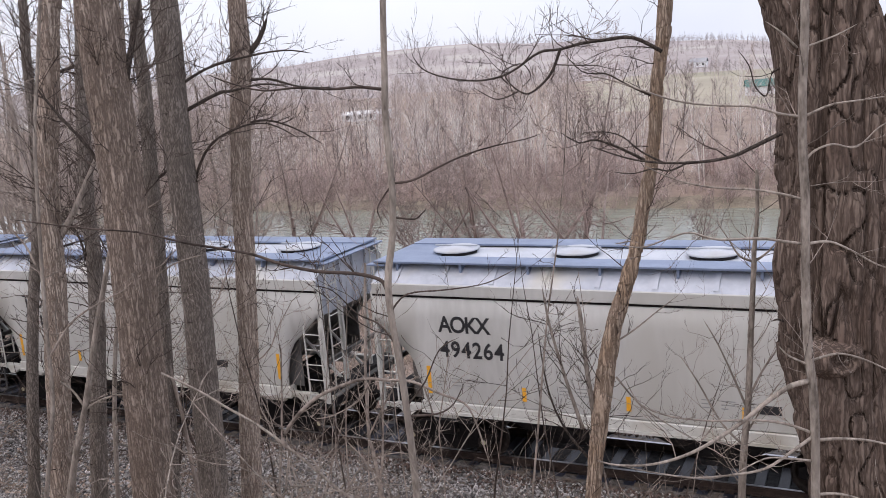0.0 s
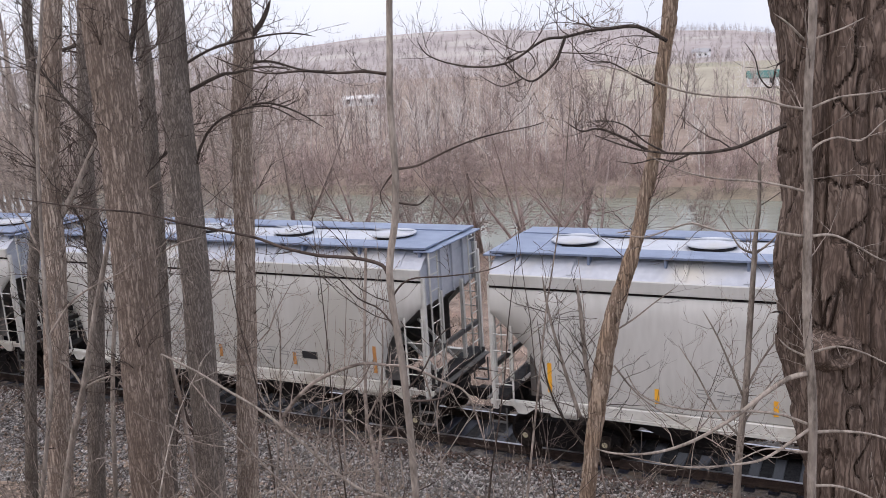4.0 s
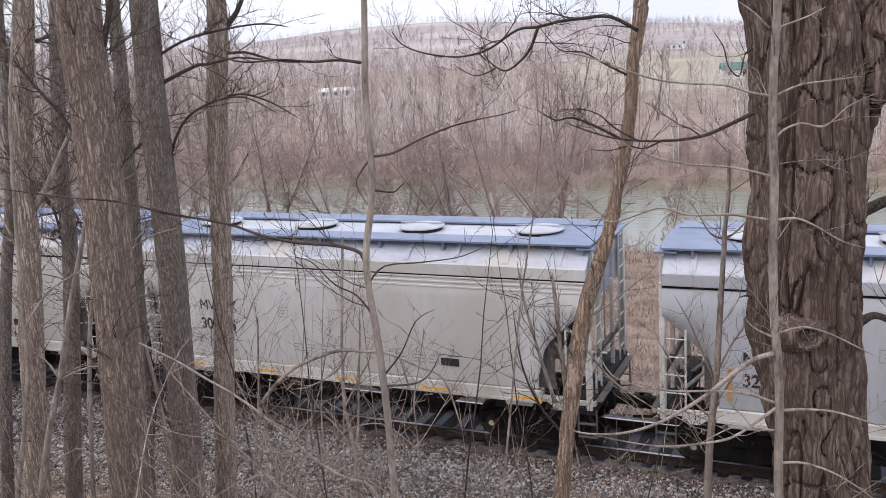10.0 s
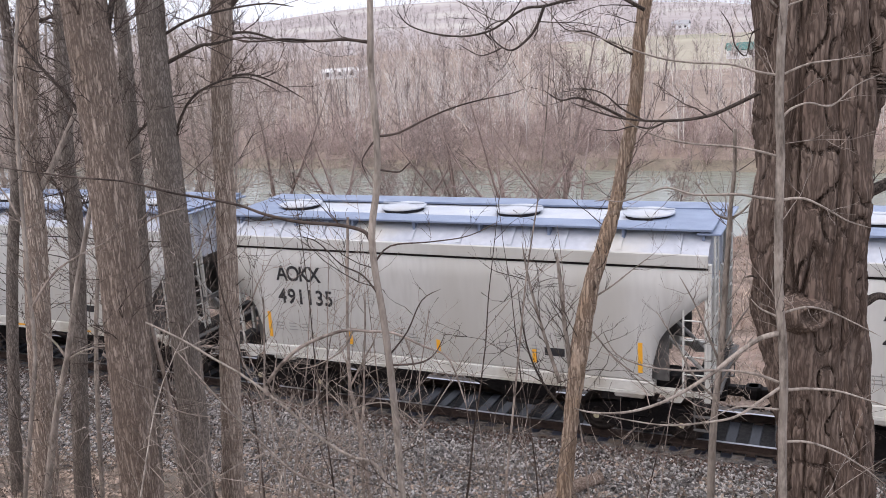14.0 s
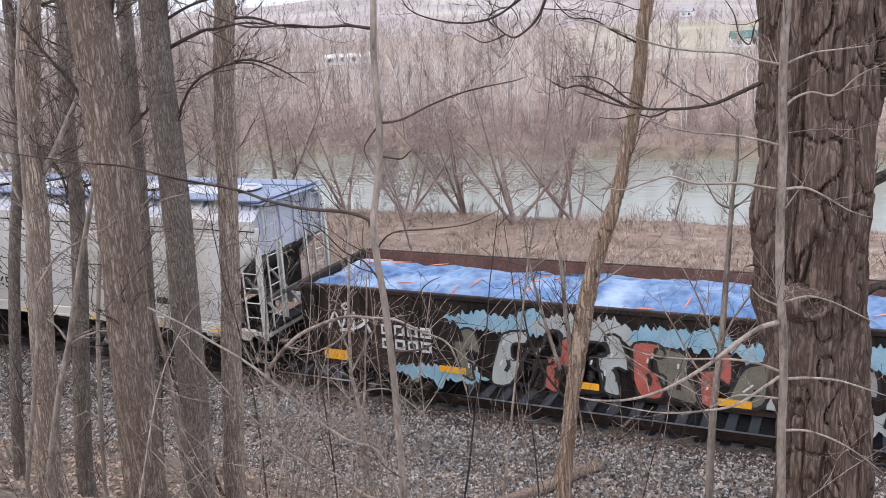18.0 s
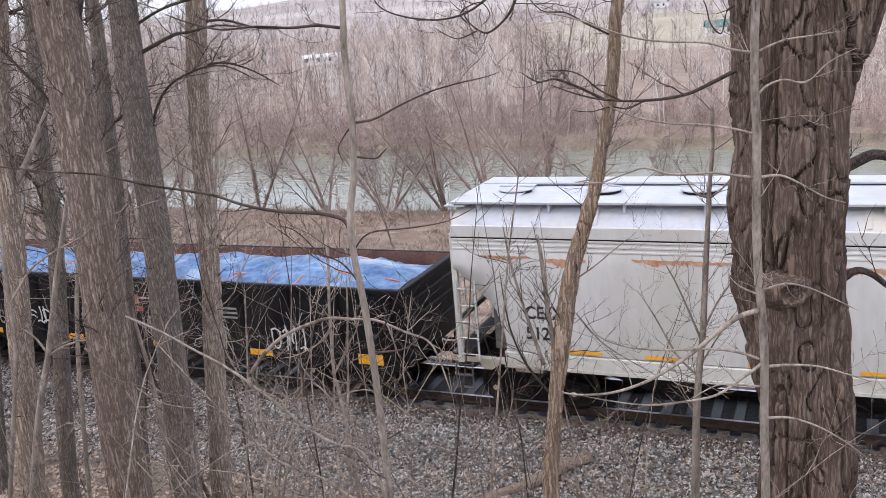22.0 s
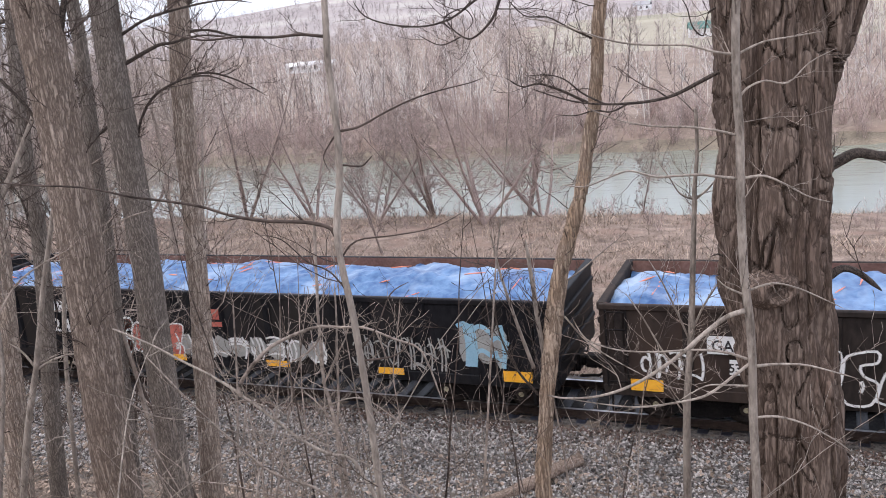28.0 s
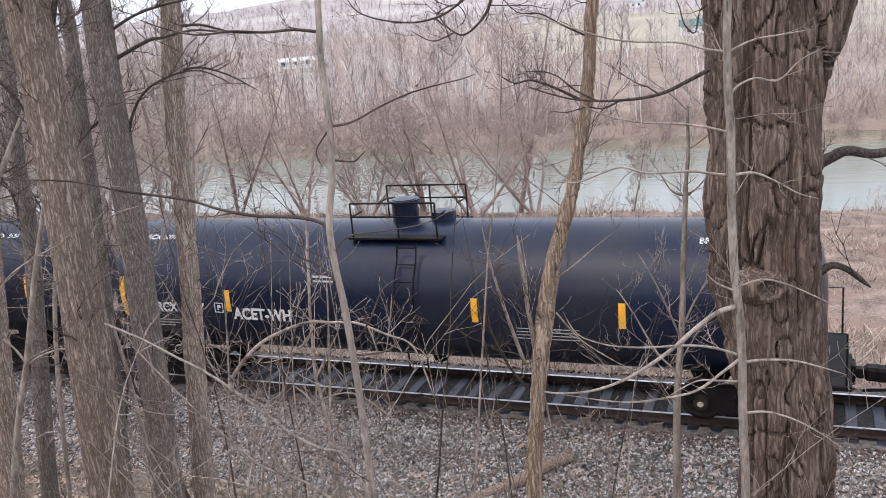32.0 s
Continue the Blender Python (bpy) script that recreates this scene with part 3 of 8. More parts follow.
def build_ballast():
    """Loose crushed stone lying on the bed and the shoulder."""
    rng = np.random.default_rng(5)
    n = 66000
    x = rng.uniform(-24, 3.5, n)
    y = np.where(rng.random(n) < 0.8, rng.uniform(12.4, 16.6, n), np.where(rng.random(n) < 0.5, rng.uniform(16.0, 16.7, n), rng.uniform(19.3, 20.6, n)))
    base = np.array([(1, 0, 0), (-0.8, 0.5, 0.1), (-0.7, -0.6, 0), (0.1, 0.1, 0.75), (0.0, 0.05, -0.6)])
    tri = np.array([(0, 1, 3), (1, 2, 3), (2, 0, 3), (1, 0, 4), (2, 1, 4), (0, 2, 4)])
    size = rng.uniform(0.022, 0.055, n)
    a, b = rng.uniform(0, 6.28, n), rng.uniform(-0.5, 0.5, n)
    p = base[None] * size[:, None, None] * rng.uniform(0.7, 1.3, (n, 5, 1))
    ca, sa, cb, sb = np.cos(a)[:, None], np.sin(a)[:, None], np.cos(b)[:, None], np.sin(b)[:, None]
    px, py, pz = p[..., 0] * ca - p[..., 1] * sa, p[..., 0] * sa + p[..., 1] * ca, p[..., 2]
    py, pz = py * cb - pz * sb, py * sb + pz * cb
    z = np.interp(y, *zip(*PROFILE))
    z += np.array([0.06 * (noise.noise((u * 0.35, v * 0.35, 0)) + 0.5 * noise.noise((u * 1.1, v * 1.1, 3))) if abs(v - 17.9) > 2.4 else 0 for u, v in zip(x, y)])
    v = np.stack([px + x[:, None], py + y[:, None], pz + z[:, None] + 0.006], -1).reshape(-1, 3)
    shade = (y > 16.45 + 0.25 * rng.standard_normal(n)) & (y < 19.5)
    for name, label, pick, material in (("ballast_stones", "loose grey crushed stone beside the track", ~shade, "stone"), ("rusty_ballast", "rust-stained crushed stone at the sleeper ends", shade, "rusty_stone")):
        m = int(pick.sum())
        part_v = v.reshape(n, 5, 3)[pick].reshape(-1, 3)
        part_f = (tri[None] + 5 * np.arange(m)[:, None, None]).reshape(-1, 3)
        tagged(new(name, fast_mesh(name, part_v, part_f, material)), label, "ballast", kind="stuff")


build_ballast()


def build_litter():
    """Fallen leaves on the bank and the ballast, and dry grass on the flats."""
    rng = np.random.default_rng(8)
    n = 42000
    x = rng.uniform(-32, 3.5, n)
    y = np.where(rng.random(n) < 0.8, rng.uniform(6.5, 13.6, n), rng.uniform(13.0, 16.2, n))
    a, t = rng.uniform(0, 6.28, n), rng.uniform(-0.5, 0.5, (n, 2))
    s = rng.uniform(0.025, 0.075, n)
    q = np.array([(-1, 0), (0, -0.6), (1, 0), (0, 0.6)])
    ca, sa = np.cos(a)[:, None], np.sin(a)[:, None]
    dx, dy = (q[:, 0] * ca - q[:, 1] * sa) * s[:, None], (q[:, 0] * sa + q[:, 1] * ca) * s[:, None]
    z = np.array([ground_z(v) + (0.25 if v < 13 else 0.06) * (noise.noise((u * 0.35, v * 0.35, 0)) + 0.5 * noise.noise((u * 1.1, v * 1.1, 3))) for u, v in zip(x, y)]) + 0.03
    v = np.stack([x[:, None] + dx, y[:, None] + dy, z[:, None] + dx * t[:, :1] + dy * t[:, 1:] + np.abs(q[:, 1]) * 0.01], -1).reshape(-1, 3)
    tagged(new("leaf_litter", fast_mesh("leaf_litter", v, np.arange(4 * n).reshape(n, 4), "leaf")), "dry brown leaves on the bank and ballast", "leaves", kind="stuff")
    n = 60000
    y = rng.uniform(20.8, 48.6, n)
    x = -0.42 * y + rng.uniform(-1, 1, n) * (y * 0.62 + 3)
    tuft = np.array([noise.noise((u * 0.22, v * 0.3, 2)) for u, v in zip(x, y)])
    h = rng.uniform(0.06, 0.3, n) * (1 + 2.2 * np.clip(tuft, -0.4, 1))
    z = np.interp(y, *zip(*PROFILE)) + 0.22 * np.array([noise.noise((u * 0.35, v * 0.35, 0)) + 0.5 * noise.noise((u * 1.1, v * 1.1, 3)) for u, v in zip(x, y)]) - 0.02
    a, lean = rng.uniform(0, 6.28, n), rng.uniform(0.3, 2.2, n) * h
    w = rng.uniform(0.008, 0.02, n)
    p0 = np.stack([x, y, z], -1)
    side = np.stack([np.cos(a) * w, np.sin(a) * w, 0 * a], -1)
    way = np.stack([-np.sin(a) * lean, np.cos(a) * lean, h], -1)
    v = np.stack([p0 - side, p0 + side, p0 + way + side * 0.3, p0 + way - side * 0.3], 1).reshape(-1, 3)
    tagged(new("dry_grass", fast_mesh("dry_grass", v, np.arange(4 * n).reshape(n, 4), "dry_grass")), "flattened straw-coloured grass on the river flats", "grass", kind="stuff")


build_litter()

# ---- train ----
# A car's own space: x along the track, its middle at 0, z from the rail top; the near side is -y.
SIDE = 1.5
SPEED = 12.0


def word(text, size, x, z, y, material, parent, bold=0.004, name="lettering", spacing=1.0, label=""):
    """Painted lettering on a side: built-in font, turned into a mesh."""
    cu = bpy.data.curves.new("word", "FONT")
    cu.body, cu.size, cu.extrude, cu.offset, cu.space_character = text, size, 0.002, bold, spacing
    ob = bpy.data.objects.new("word", cu)
    scene.collection.objects.link(ob)
    me = bpy.data.meshes.new_from_object(ob)
    bpy.data.objects.remove(ob)
    me.transform(Matrix.Diagonal((0.94, 1.04, 1.0, 1.0)))
    me.materials.clear()
    me.materials.append(M[material])
    me.name = name
    return put(name, me, parent, label, pose(x, y, z, 90, 0, 0))


def plates(rows, y, material, name, parent, label=""):
    """Thin painted bars on a side; rows of x, z, width, height."""
    s = Shape()
    for x, z, w, h in rows:
        s.box(x, x + w, y - 0.004, y, z, z + h)
    ob = put(name, s.mesh(name, material), parent, label)
    return tagged(ob, kind="stuff") if len(rows) > 1 else ob


def scribble(seed, x, z, w, h, y, material, parent, count=7, thick=0.05, fill=None, name="graffiti"):
    """Spray-painted strokes: bent ribbons of paint, letter by letter, with no words in them."""
    rng = random.Random(seed)
    if fill:
        s = Shape()
        cell = w / count
        for i in range(count):
            cx, n = x + (i + 0.5) * cell, 11
            ring = [(cx + cell * 0.56 * rng.uniform(0.75, 1.1) * math.cos(6.283 * k / n), y - 0.003 - 0.0004 * i, z + h * (0.5 + 0.5 * rng.uniform(0.75, 1.1) * math.sin(6.283 * k / n))) for k in range(n)]
            s.add(ring, [tuple(range(n))])
        tagged(put(name, s.mesh(name, fill), parent), kind="stuff")
    s = Shape()
    cell = w / count
    for i in range(count):
        for j in range(rng.randint(2, 4)):
            cx = x + i * cell
            kind = rng.random()
            if kind < 0.45:
                u = rng.uniform(0.05, 0.95)
                pts = [(cx + cell * (u + 0.15 * math.sin(3 * t)), z + h * (1 - t)) for t in np.linspace(0, 1, 6)]
            elif kind < 0.7:
                v = rng.uniform(0.0, 1.0)
                pts = [(cx + cell * t, z + h * (v + 0.08 * math.sin(4 * t))) for t in np.linspace(0, 1.05, 6)]
            else:
                a0, sweep, r = rng.uniform(0, 6.28), rng.uniform(2.4, 4.6), rng.uniform(0.25, 0.48)
                pts = [(cx + cell * (0.5 + r * math.cos(a0 + sweep * t)), z + h * (0.5 + r * math.sin(a0 + sweep * t))) for t in np.linspace(0, 1, 9)]
            d = 0.006 + 0.0005 * (3 * i + j)
            ribbon(s, pts, y - d, thick)
    return tagged(put(name, s.mesh(name, material), parent), kind="stuff")


def ribbon(s, pts, y, thick):
    """One stroke of paint along pts (x, z)."""
    left, right, n = [], [], len(pts)
    for k in range(n):
        (ax, az), (bx, bz) = pts[max(k - 1, 0)], pts[min(k + 1, n - 1)]
        q = math.hypot(bx - ax, bz - az) or 1
        ox, oz = -(bz - az) / q * thick / 2, (bx - ax) / q * thick / 2
        left.append((pts[k][0] + ox, y, pts[k][1] + oz))
        right.append((pts[k][0] - ox, y, pts[k][1] - oz))
    s.loft([left, right])


def sprayed(strokes, y, material, parent, thick, seed, label=""):
    """Spray-painted lines: strokes of points (x, z), softly bent."""
    rng = random.Random(seed)
    s = Shape()
    for j, line in enumerate(strokes):
        ribbon(s, [(p.x, p.z) for p in curve_through(line)], y - 0.002 - 0.0007 * j, thick * rng.uniform(0.8, 1.2))
    return tagged(put("graffiti", s.mesh("graffiti", material), parent, label), kind="stuff")


def outlined_letters(seed, x, z, w, h, y, parent, count, fills, edge="ink", thick=0.06, shine=None, lean=0.18):
    """A row of filled, black-edged blocky shapes like sprayed letters, with no words in them."""
    rng = random.Random(seed)
    cell = w / count
    body = {f: Shape() for f in fills}
    lines, glints = Shape(), Shape()
    for i in range(count):
        cx, top = x + i * cell, z + h * rng.uniform(0.86, 1.06)
        bot = z + h * rng.uniform(-0.02, 0.1)
        tilt = lean * rng.uniform(-1.0, 1.6) * cell

        def at(u, v):
            return cx + cell * u + tilt * v, bot + (top - bot) * v

        kind = rng.choice(("bar", "bow", "hook"))
        mid = rng.uniform(0.4, 0.62)
        ring = {
            "bar": [(0.02, 0), (0.5, -0.03), (0.55, mid), (0.98, mid - 0.06), (1.0, 0.97), (0.55, 1.0), (0.5, mid + 0.2), (0.08, mid + 0.12)],
            "bow": [(0.1, 0.02), (0.9, 0.0), (1.02, 0.3), (0.78, mid), (0.98, 0.75), (0.85, 1.0), (0.05, 0.98), (-0.04, mid)],
            "hook": [(0.0, 0.28), (0.2, 0.0), (0.85, 0.02), (1.0, 0.4), (0.6, 0.5), (0.55, 0.72), (1.0, 0.78), (0.9, 1.02), (0.1, 0.95), (0.0, 0.6)],
        }[kind]
        ring = [at(u + rng.uniform(-0.05, 0.05), v + rng.uniform(-0.04, 0.04)) for u, v in ring]
        soft = [(p.x, p.z) for p in curve_through(ring + ring[:1], 3)][:-1]
        d = 0.003 + 0.0008 * i
        fill = rng.choice(fills)
        body[fill].add([(u, y - d, v) for u, v in soft], [tuple(range(len(soft)))])
        ribbon(lines, soft + soft[:2], y - d - 0.004, thick * rng.uniform(0.7, 1.25))
        u = rng.uniform(0.3, 0.6)
        ribbon(lines, [at(u, 0.22), at(u + 0.06, 0.34), at(u - 0.02, 0.44)], y - d - 0.005, thick * 1.5)
        if shine:
            for _ in range(2):
                u, v = rng.uniform(0.15, 0.7), rng.uniform(0.1, 0.8)
                ribbon(glints, [at(u, v), at(u + 0.05, v + 0.1)], y - d - 0.006, thick * 0.6)
    for f in fills:
        if body[f].v:
            tagged(put("graffiti", body[f].mesh("graffiti", f), parent), kind="stuff")
    tagged(put("graffiti", lines.mesh("graffiti", edge), parent), kind="stuff")
    if shine:
        tagged(put("graffiti", glints.mesh("graffiti", shine), parent), kind="stuff")


def paint_cloud(seed, x, z, w, h, y, material, parent, drips=0.5):
    """A sprayed cloud of thin paint with a ragged upper and lower edge."""
    rng = random.Random(seed)
    n = int(w / 0.05)
    low, high = [], []
    for k in range(n + 1):
        u = x + w * k / n
        fade = min(1.0, 6 * k / n, 6 * (n - k) / n)
        low.append((u, y, z + h * (0.35 - fade * (0.3 + drips * max(0, noise.noise((u * 3.1, seed, 1)))) + rng.uniform(-0.14, 0.14))))
        high.append((u, y, z + h * (0.4 + fade * (0.42 + 0.5 * noise.noise((u * 1.4, seed, 7))) + rng.uniform(-0.16, 0.12))))
    s = Shape().loft([low, high])
    return tagged(put("graffiti", s.mesh("graffiti", material), parent), kind="stuff")


def curve_through(pts, per=5):
    """Points (x, z) joined by a soft curve."""
    p = [Vector((u, 0, v)) for u, v in pts]
    out = []
    for i in range(len(p) - 1):
        a, b, c, d = p[max(i - 1, 0)], p[i], p[i + 1], p[min(i + 2, len(p) - 1)]
        for k in range(per):
            t = k / per
            out.append(0.5 * ((2 * b) + (c - a) * t + (2 * a - 5 * b + 4 * c - d) * t * t + (3 * b - a - 3 * c + d) * t ** 3))
    return out + [p[-1]]


def make_bogie():
    """Meshes of a freight bogie: side frame, bolster, spring nest, wheelset."""
    frame_poly = [(-1.15, 0.42), (-1.15, 0.62), (-0.85, 0.7), (-0.4, 0.78), (0.4, 0.78), (0.85, 0.7), (1.15, 0.62), (1.15, 0.42), (0.95, 0.36), (0.55, 0.24), (0.3, 0.18), (-0.3, 0.18), (-0.55, 0.24), (-0.95, 0.36)]
    side = Shape().prism(frame_poly, -0.09, 0.09).mesh("side_frame", "iron")
    spring = Shape()
    for dx in (-0.15, 0.0, 0.15):
        spring.rod([(dx, 0, 0.24), (dx, 0, 0.6)], [0.055, 0.055], 8)
    spring.box(-0.24, 0.24, -0.12, 0.12, 0.6, 0.66)
    spring = spring.mesh("spring_nest", "wheel")
    bolster = Shape().box(-0.2, 0.2, -1.15, 1.15, 0.52, 0.84, 0.03).mesh("bolster", "iron")
    box = Shape().turned([(0.0, -0.14), (0.13, -0.14), (0.15, 0.0), (0.15, 0.1)], "y", 12).mesh("axle_box", "wheel")
    ws = Shape().rod([(0, -1.0, 0), (0, 1.0, 0)], [0.075, 0.075], 10)
    for sy in (-1, 1):
        prof = [(0.1, -0.07), (0.2, -0.05), (0.34, -0.03), (0.36, -0.065), (0.42, -0.065), (0.425, 0.05), (0.45, 0.06), (0.45, 0.085), (0.36, 0.085), (0.34, 0.03), (0.2, 0.0), (0.1, 0.07)]
        ws.turned([(r, sy * 0.752 - sy * (-h)) for r, h in prof], "y", 26)
        for k in range(5):
            a = k * 1.2566
            ws.rod([(0.16 * math.cos(a), sy * 0.8 - sy * 0.13, 0.16 * math.sin(a)), (0.3 * math.cos(a), sy * 0.8 - sy * 0.13, 0.3 * math.sin(a))], [0.02, 0.02], 4)
    return {"side_frame": side, "spring_nest": spring, "bolster": bolster, "axle_box": box, "bearing_cap": Shape().turned([(0.0, -0.152), (0.055, -0.15), (0.062, -0.138)], "y", 12).mesh("bearing_cap", "cap_paint"), "wheelset": ws.mesh("wheelset", "wheel", True)}


BOGIE = make_bogie()
WHEELS = []
CARS = []


def bogie(car, x):
    b = put("bogie", BOGIE["bolster"], car, "dark rusty cast-steel bogie", pose(x, 0, 0))
    for y in (-0.98, 0.98):
        put("side_frame", BOGIE["side_frame"], b, m=pose(0, y, 0))
        put("spring_nest", BOGIE["spring_nest"], b, m=pose(0, y * 1.02, 0))
        for dx in (-0.86, 0.86):
            put("axle_box", BOGIE["axle_box"], b, m=pose(dx, y * 1.1, 0.46, 0, 0, 0 if y < 0 else 180))
            put("bearing_cap", BOGIE["bearing_cap"], b, m=pose(dx, y * 1.1, 0.46, 0, 0, 0 if y < 0 else 180))
    for dx in (-0.86, 0.86):
        WHEELS.append((put("wheelset", BOGIE["wheelset"], b, m=pose(dx, 0, 0.42)), x + dx))


def coupler_mesh():
    s = Shape().box(-0.1, 0.62, -0.09, 0.09, 0.72, 0.92, 0.02).box(0.55, 0.86, -0.17, 0.14, 0.68, 0.96, 0.05)
    s.box(-0.15, 0.2, -0.2, 0.2, 0.62, 1.02, 0.02)
    s.rod([(0.15, 0.25, 0.86), (0.5, 0.28, 0.6), (0.9, 0.25, 0.55)], [0.03] * 3, 6)
    return s.mesh("coupler", "iron")


COUPLER = coupler_mesh()


def ladder_mesh(h, w, material, name="ladder"):
    s = Shape()
    for x in (0, w):
        s.rod([(x, 0, 0), (x, 0, h)], [0.022, 0.022], 5)
    for k in range(int(h / 0.36) + 1):
        s.rod([(0, 0, 0.12 + 0.36 * k), (w, 0, 0.12 + 0.36 * k)], [0.014, 0.014], 5)
    return s.mesh(name, material)


LADDERS = {}


def ladder(parent, x, y, z, h, w, material, turn=0.0):
    key = (round(h, 2), round(w, 2), material)
    if key not in LADDERS:
        LADDERS[key] = ladder_mesh(h, w, material)
    return put("ladder", LADDERS[key], parent, m=pose(x, y, z, 0, 0, turn))


HOPPER = {}


def hopper_size(L):
    """Half length of the body, height of the eave, of the sill's lower edge and of the roof."""
    zt, zb = (3.83, 1.17) if L < 15 else (3.92, 1.1)
    return L / 2 - (0.76 if L < 15 else 0.66), zt, zb, zt + 0.57


def hopper_meshes(L, paint, board):
    """Shell, roof and underframe of a covered hopper of coupled length L."""
    B, zt, zb, zr = hopper_size(L)
    zs = 1.46
    got = {}

    def low(x):
        """The lower edge of a side: an angled opening at each end."""
        return float(np.interp(B - abs(x), (0, 0.08, 0.78, 0.9, 0.98, 1.05, 1.051), (3.2, 3.16, 2.5, 2.3, 2.0, 1.7, zs)))

    half = [0, 0.08, 0.3, 0.55, 0.78, 0.84, 0.9, 0.94, 0.98, 1.015, 1.0499, 1.0511, 1.2, 1.5, 1.7]
    xs = [-B + d for d in half] + list(np.linspace(-B + 2.1, B - 2.1, 9)) + [B - d for d in reversed(half)]
    for sy in (-1, 1):
        outer = [[(x, sy * SIDE, low(x)), (x, sy * (SIDE + 0.03), max(low(x), 1.9)), (x, sy * (SIDE + 0.03), max(3.3, low(x))), (x, sy * SIDE, zt), (x, sy * (SIDE - 0.04), zt + 0.02)] for x in xs]
        s = Shape().loft(outer)
        s.loft([[(x, sy * (SIDE - 0.03), low(x)), (x, sy * (SIDE - 0.03), zt)] for x in xs])
        s.loft([[(x, sy * SIDE, low(x)), (x, sy * (SIDE - 0.03), low(x))] for x in xs])
        got["side_panel", sy] = s.mesh("side_panel", paint, True)
        # eave moulding and the sloped shoulder of the roof
        s = Shape()
        s.box(-B, B, sy * SIDE - 0.045, sy * SIDE + 0.03, zt - 0.04, zt + 0.2, 0.012)
        s.box(-B, B, sy * SIDE - 0.03, sy * SIDE + 0.05, zt - 0.04, zt + 0.01)
        got["eave_rail", sy] = s.mesh("eave_rail", paint)
        # added dark strip that stands for the shadow line under the eave
        s = Shape().box(-B, B, sy * SIDE - 0.02, sy * SIDE + 0.015, zt - 0.085, zt - 0.04)
        got["drip_edge", sy] = s.mesh("drip_edge", "iron")
        s = Shape().loft([[(x, sy * (SIDE - 0.03), zt + 0.19), (x, sy * 1.34, zt + 0.32), (x, sy * 1.1, zt + 0.47), (x, sy * 0.85, zr - 0.01)] for x in (-B, B)])
        n = max(5, int(L / 1.25))
        for k in range(n):
            x = -B + (k + 0.5) * 2 * B / n
            s.loft([[(x + d, sy * (SIDE - 0.05), zt + 0.205 + e), (x + d, sy * 1.34, zt + 0.33 + e), (x + d, sy * 1.1, zt + 0.48 + e)] for d, e in ((-0.05, 0), (-0.05, 0.035), (0.05, 0.035), (0.05, 0))])
        got["roof_shoulder", sy] = s.mesh("roof_shoulder", "roof")
        s = Shape().box(-B - 0.04, B + 0.04, sy * 0.98 - 0.32, sy * 0.98 + 0.32, zr + 0.02, zr + 0.06)
        for k in range(int(L / 1.5)):
            x = -B + 0.5 + k * 1.5
            s.box(x, x + 0.05, sy * 1.15 - 0.1, sy * 1.15 + 0.12, zr - 0.16, zr + 0.02)
        got["running_board", sy] = s.mesh("running_board", board)
        w = B - 1.0
        s = Shape().box(-w, w, sy * 1.4 - 0.13, sy * 1.4 + 0.13, zb + 0.05, 1.44, 0.02)
        s.box(-w, w, sy * 1.5 - 0.06, sy * 1.5 + 0.045, zb, zb + 0.06)
        for e in (-1, 1):
            # the thin end frame with its cast jacking lug
            a, b = sorted((e * w, e * (B + 0.12)))
            s.box(a, b, sy * 1.42 - 0.06, sy * 1.42 + 0.08, zb + 0.02, zb + 0.13, 0.01)
            s.prism([(e * (w + 0.1), zb + 0.04), (e * (w + 0.32), zb - 0.12), (e * (w + 0.5), zb - 0.12), (e * (w + 0.6), zb + 0.04)], sy * 1.44 - 0.04, sy * 1.44 + 0.06)
            s.box(e * (w - 0.5) - 0.3, e * (w - 0.5) + 0.3, sy * 1.45 - 0.05, sy * 1.45 + 0.05, zb - 0.12, zb + 0.05, 0.03)
        got["side_sill", sy] = s.mesh("side_sill", "sill")
    got["roof"] = Shape().loft([[(x, -0.9, zr - 0.03), (x, -0.5, zr), (x, 0.5, zr), (x, 0.9, zr - 0.03)] for x in (-B, B)]).mesh("roof", "hatch")
    got["roof_end_deck"] = Shape().box(-0.62, 0.62, -0.68, 0.68, zr + 0.022, zr + 0.036, 0.004).mesh("roof_end_deck", board)
    got["roof_hatch"] = Shape().turned([(0.5, 0.055), (0.52, 0.06), (0.52, 0.085), (0.46, 0.1), (0.3, 0.13), (0.08, 0.145), (0.0, 0.145)], "z", 28).rod([(-0.52, 0, 0.15), (0.52, 0, 0.15)], [0.02, 0.02], 5).mesh("roof_hatch", "hatch", True)
    # collar coloured near black to draw the shadow round the lid
    got["hatch_collar"] = Shape().turned([(0.46, -0.06), (0.46, 0.06)], "z", 28).mesh("hatch_collar", "under_shade", True)
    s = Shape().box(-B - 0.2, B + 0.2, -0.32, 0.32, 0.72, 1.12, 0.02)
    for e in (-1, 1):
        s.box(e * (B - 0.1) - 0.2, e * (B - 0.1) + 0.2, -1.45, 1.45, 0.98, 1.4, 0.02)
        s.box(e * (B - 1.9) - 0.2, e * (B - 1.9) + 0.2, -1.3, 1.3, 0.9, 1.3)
    got["underframe"] = s.mesh("underframe", "under_shade")
    for e in (-1, 1):
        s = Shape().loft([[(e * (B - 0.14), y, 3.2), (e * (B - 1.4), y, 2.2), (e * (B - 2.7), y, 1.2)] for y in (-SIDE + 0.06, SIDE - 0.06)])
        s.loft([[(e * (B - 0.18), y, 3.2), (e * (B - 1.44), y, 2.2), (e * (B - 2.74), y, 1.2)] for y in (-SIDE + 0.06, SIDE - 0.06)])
        got["slope_sheet", e] = s.mesh("slope_sheet", "shade_grey_steel")
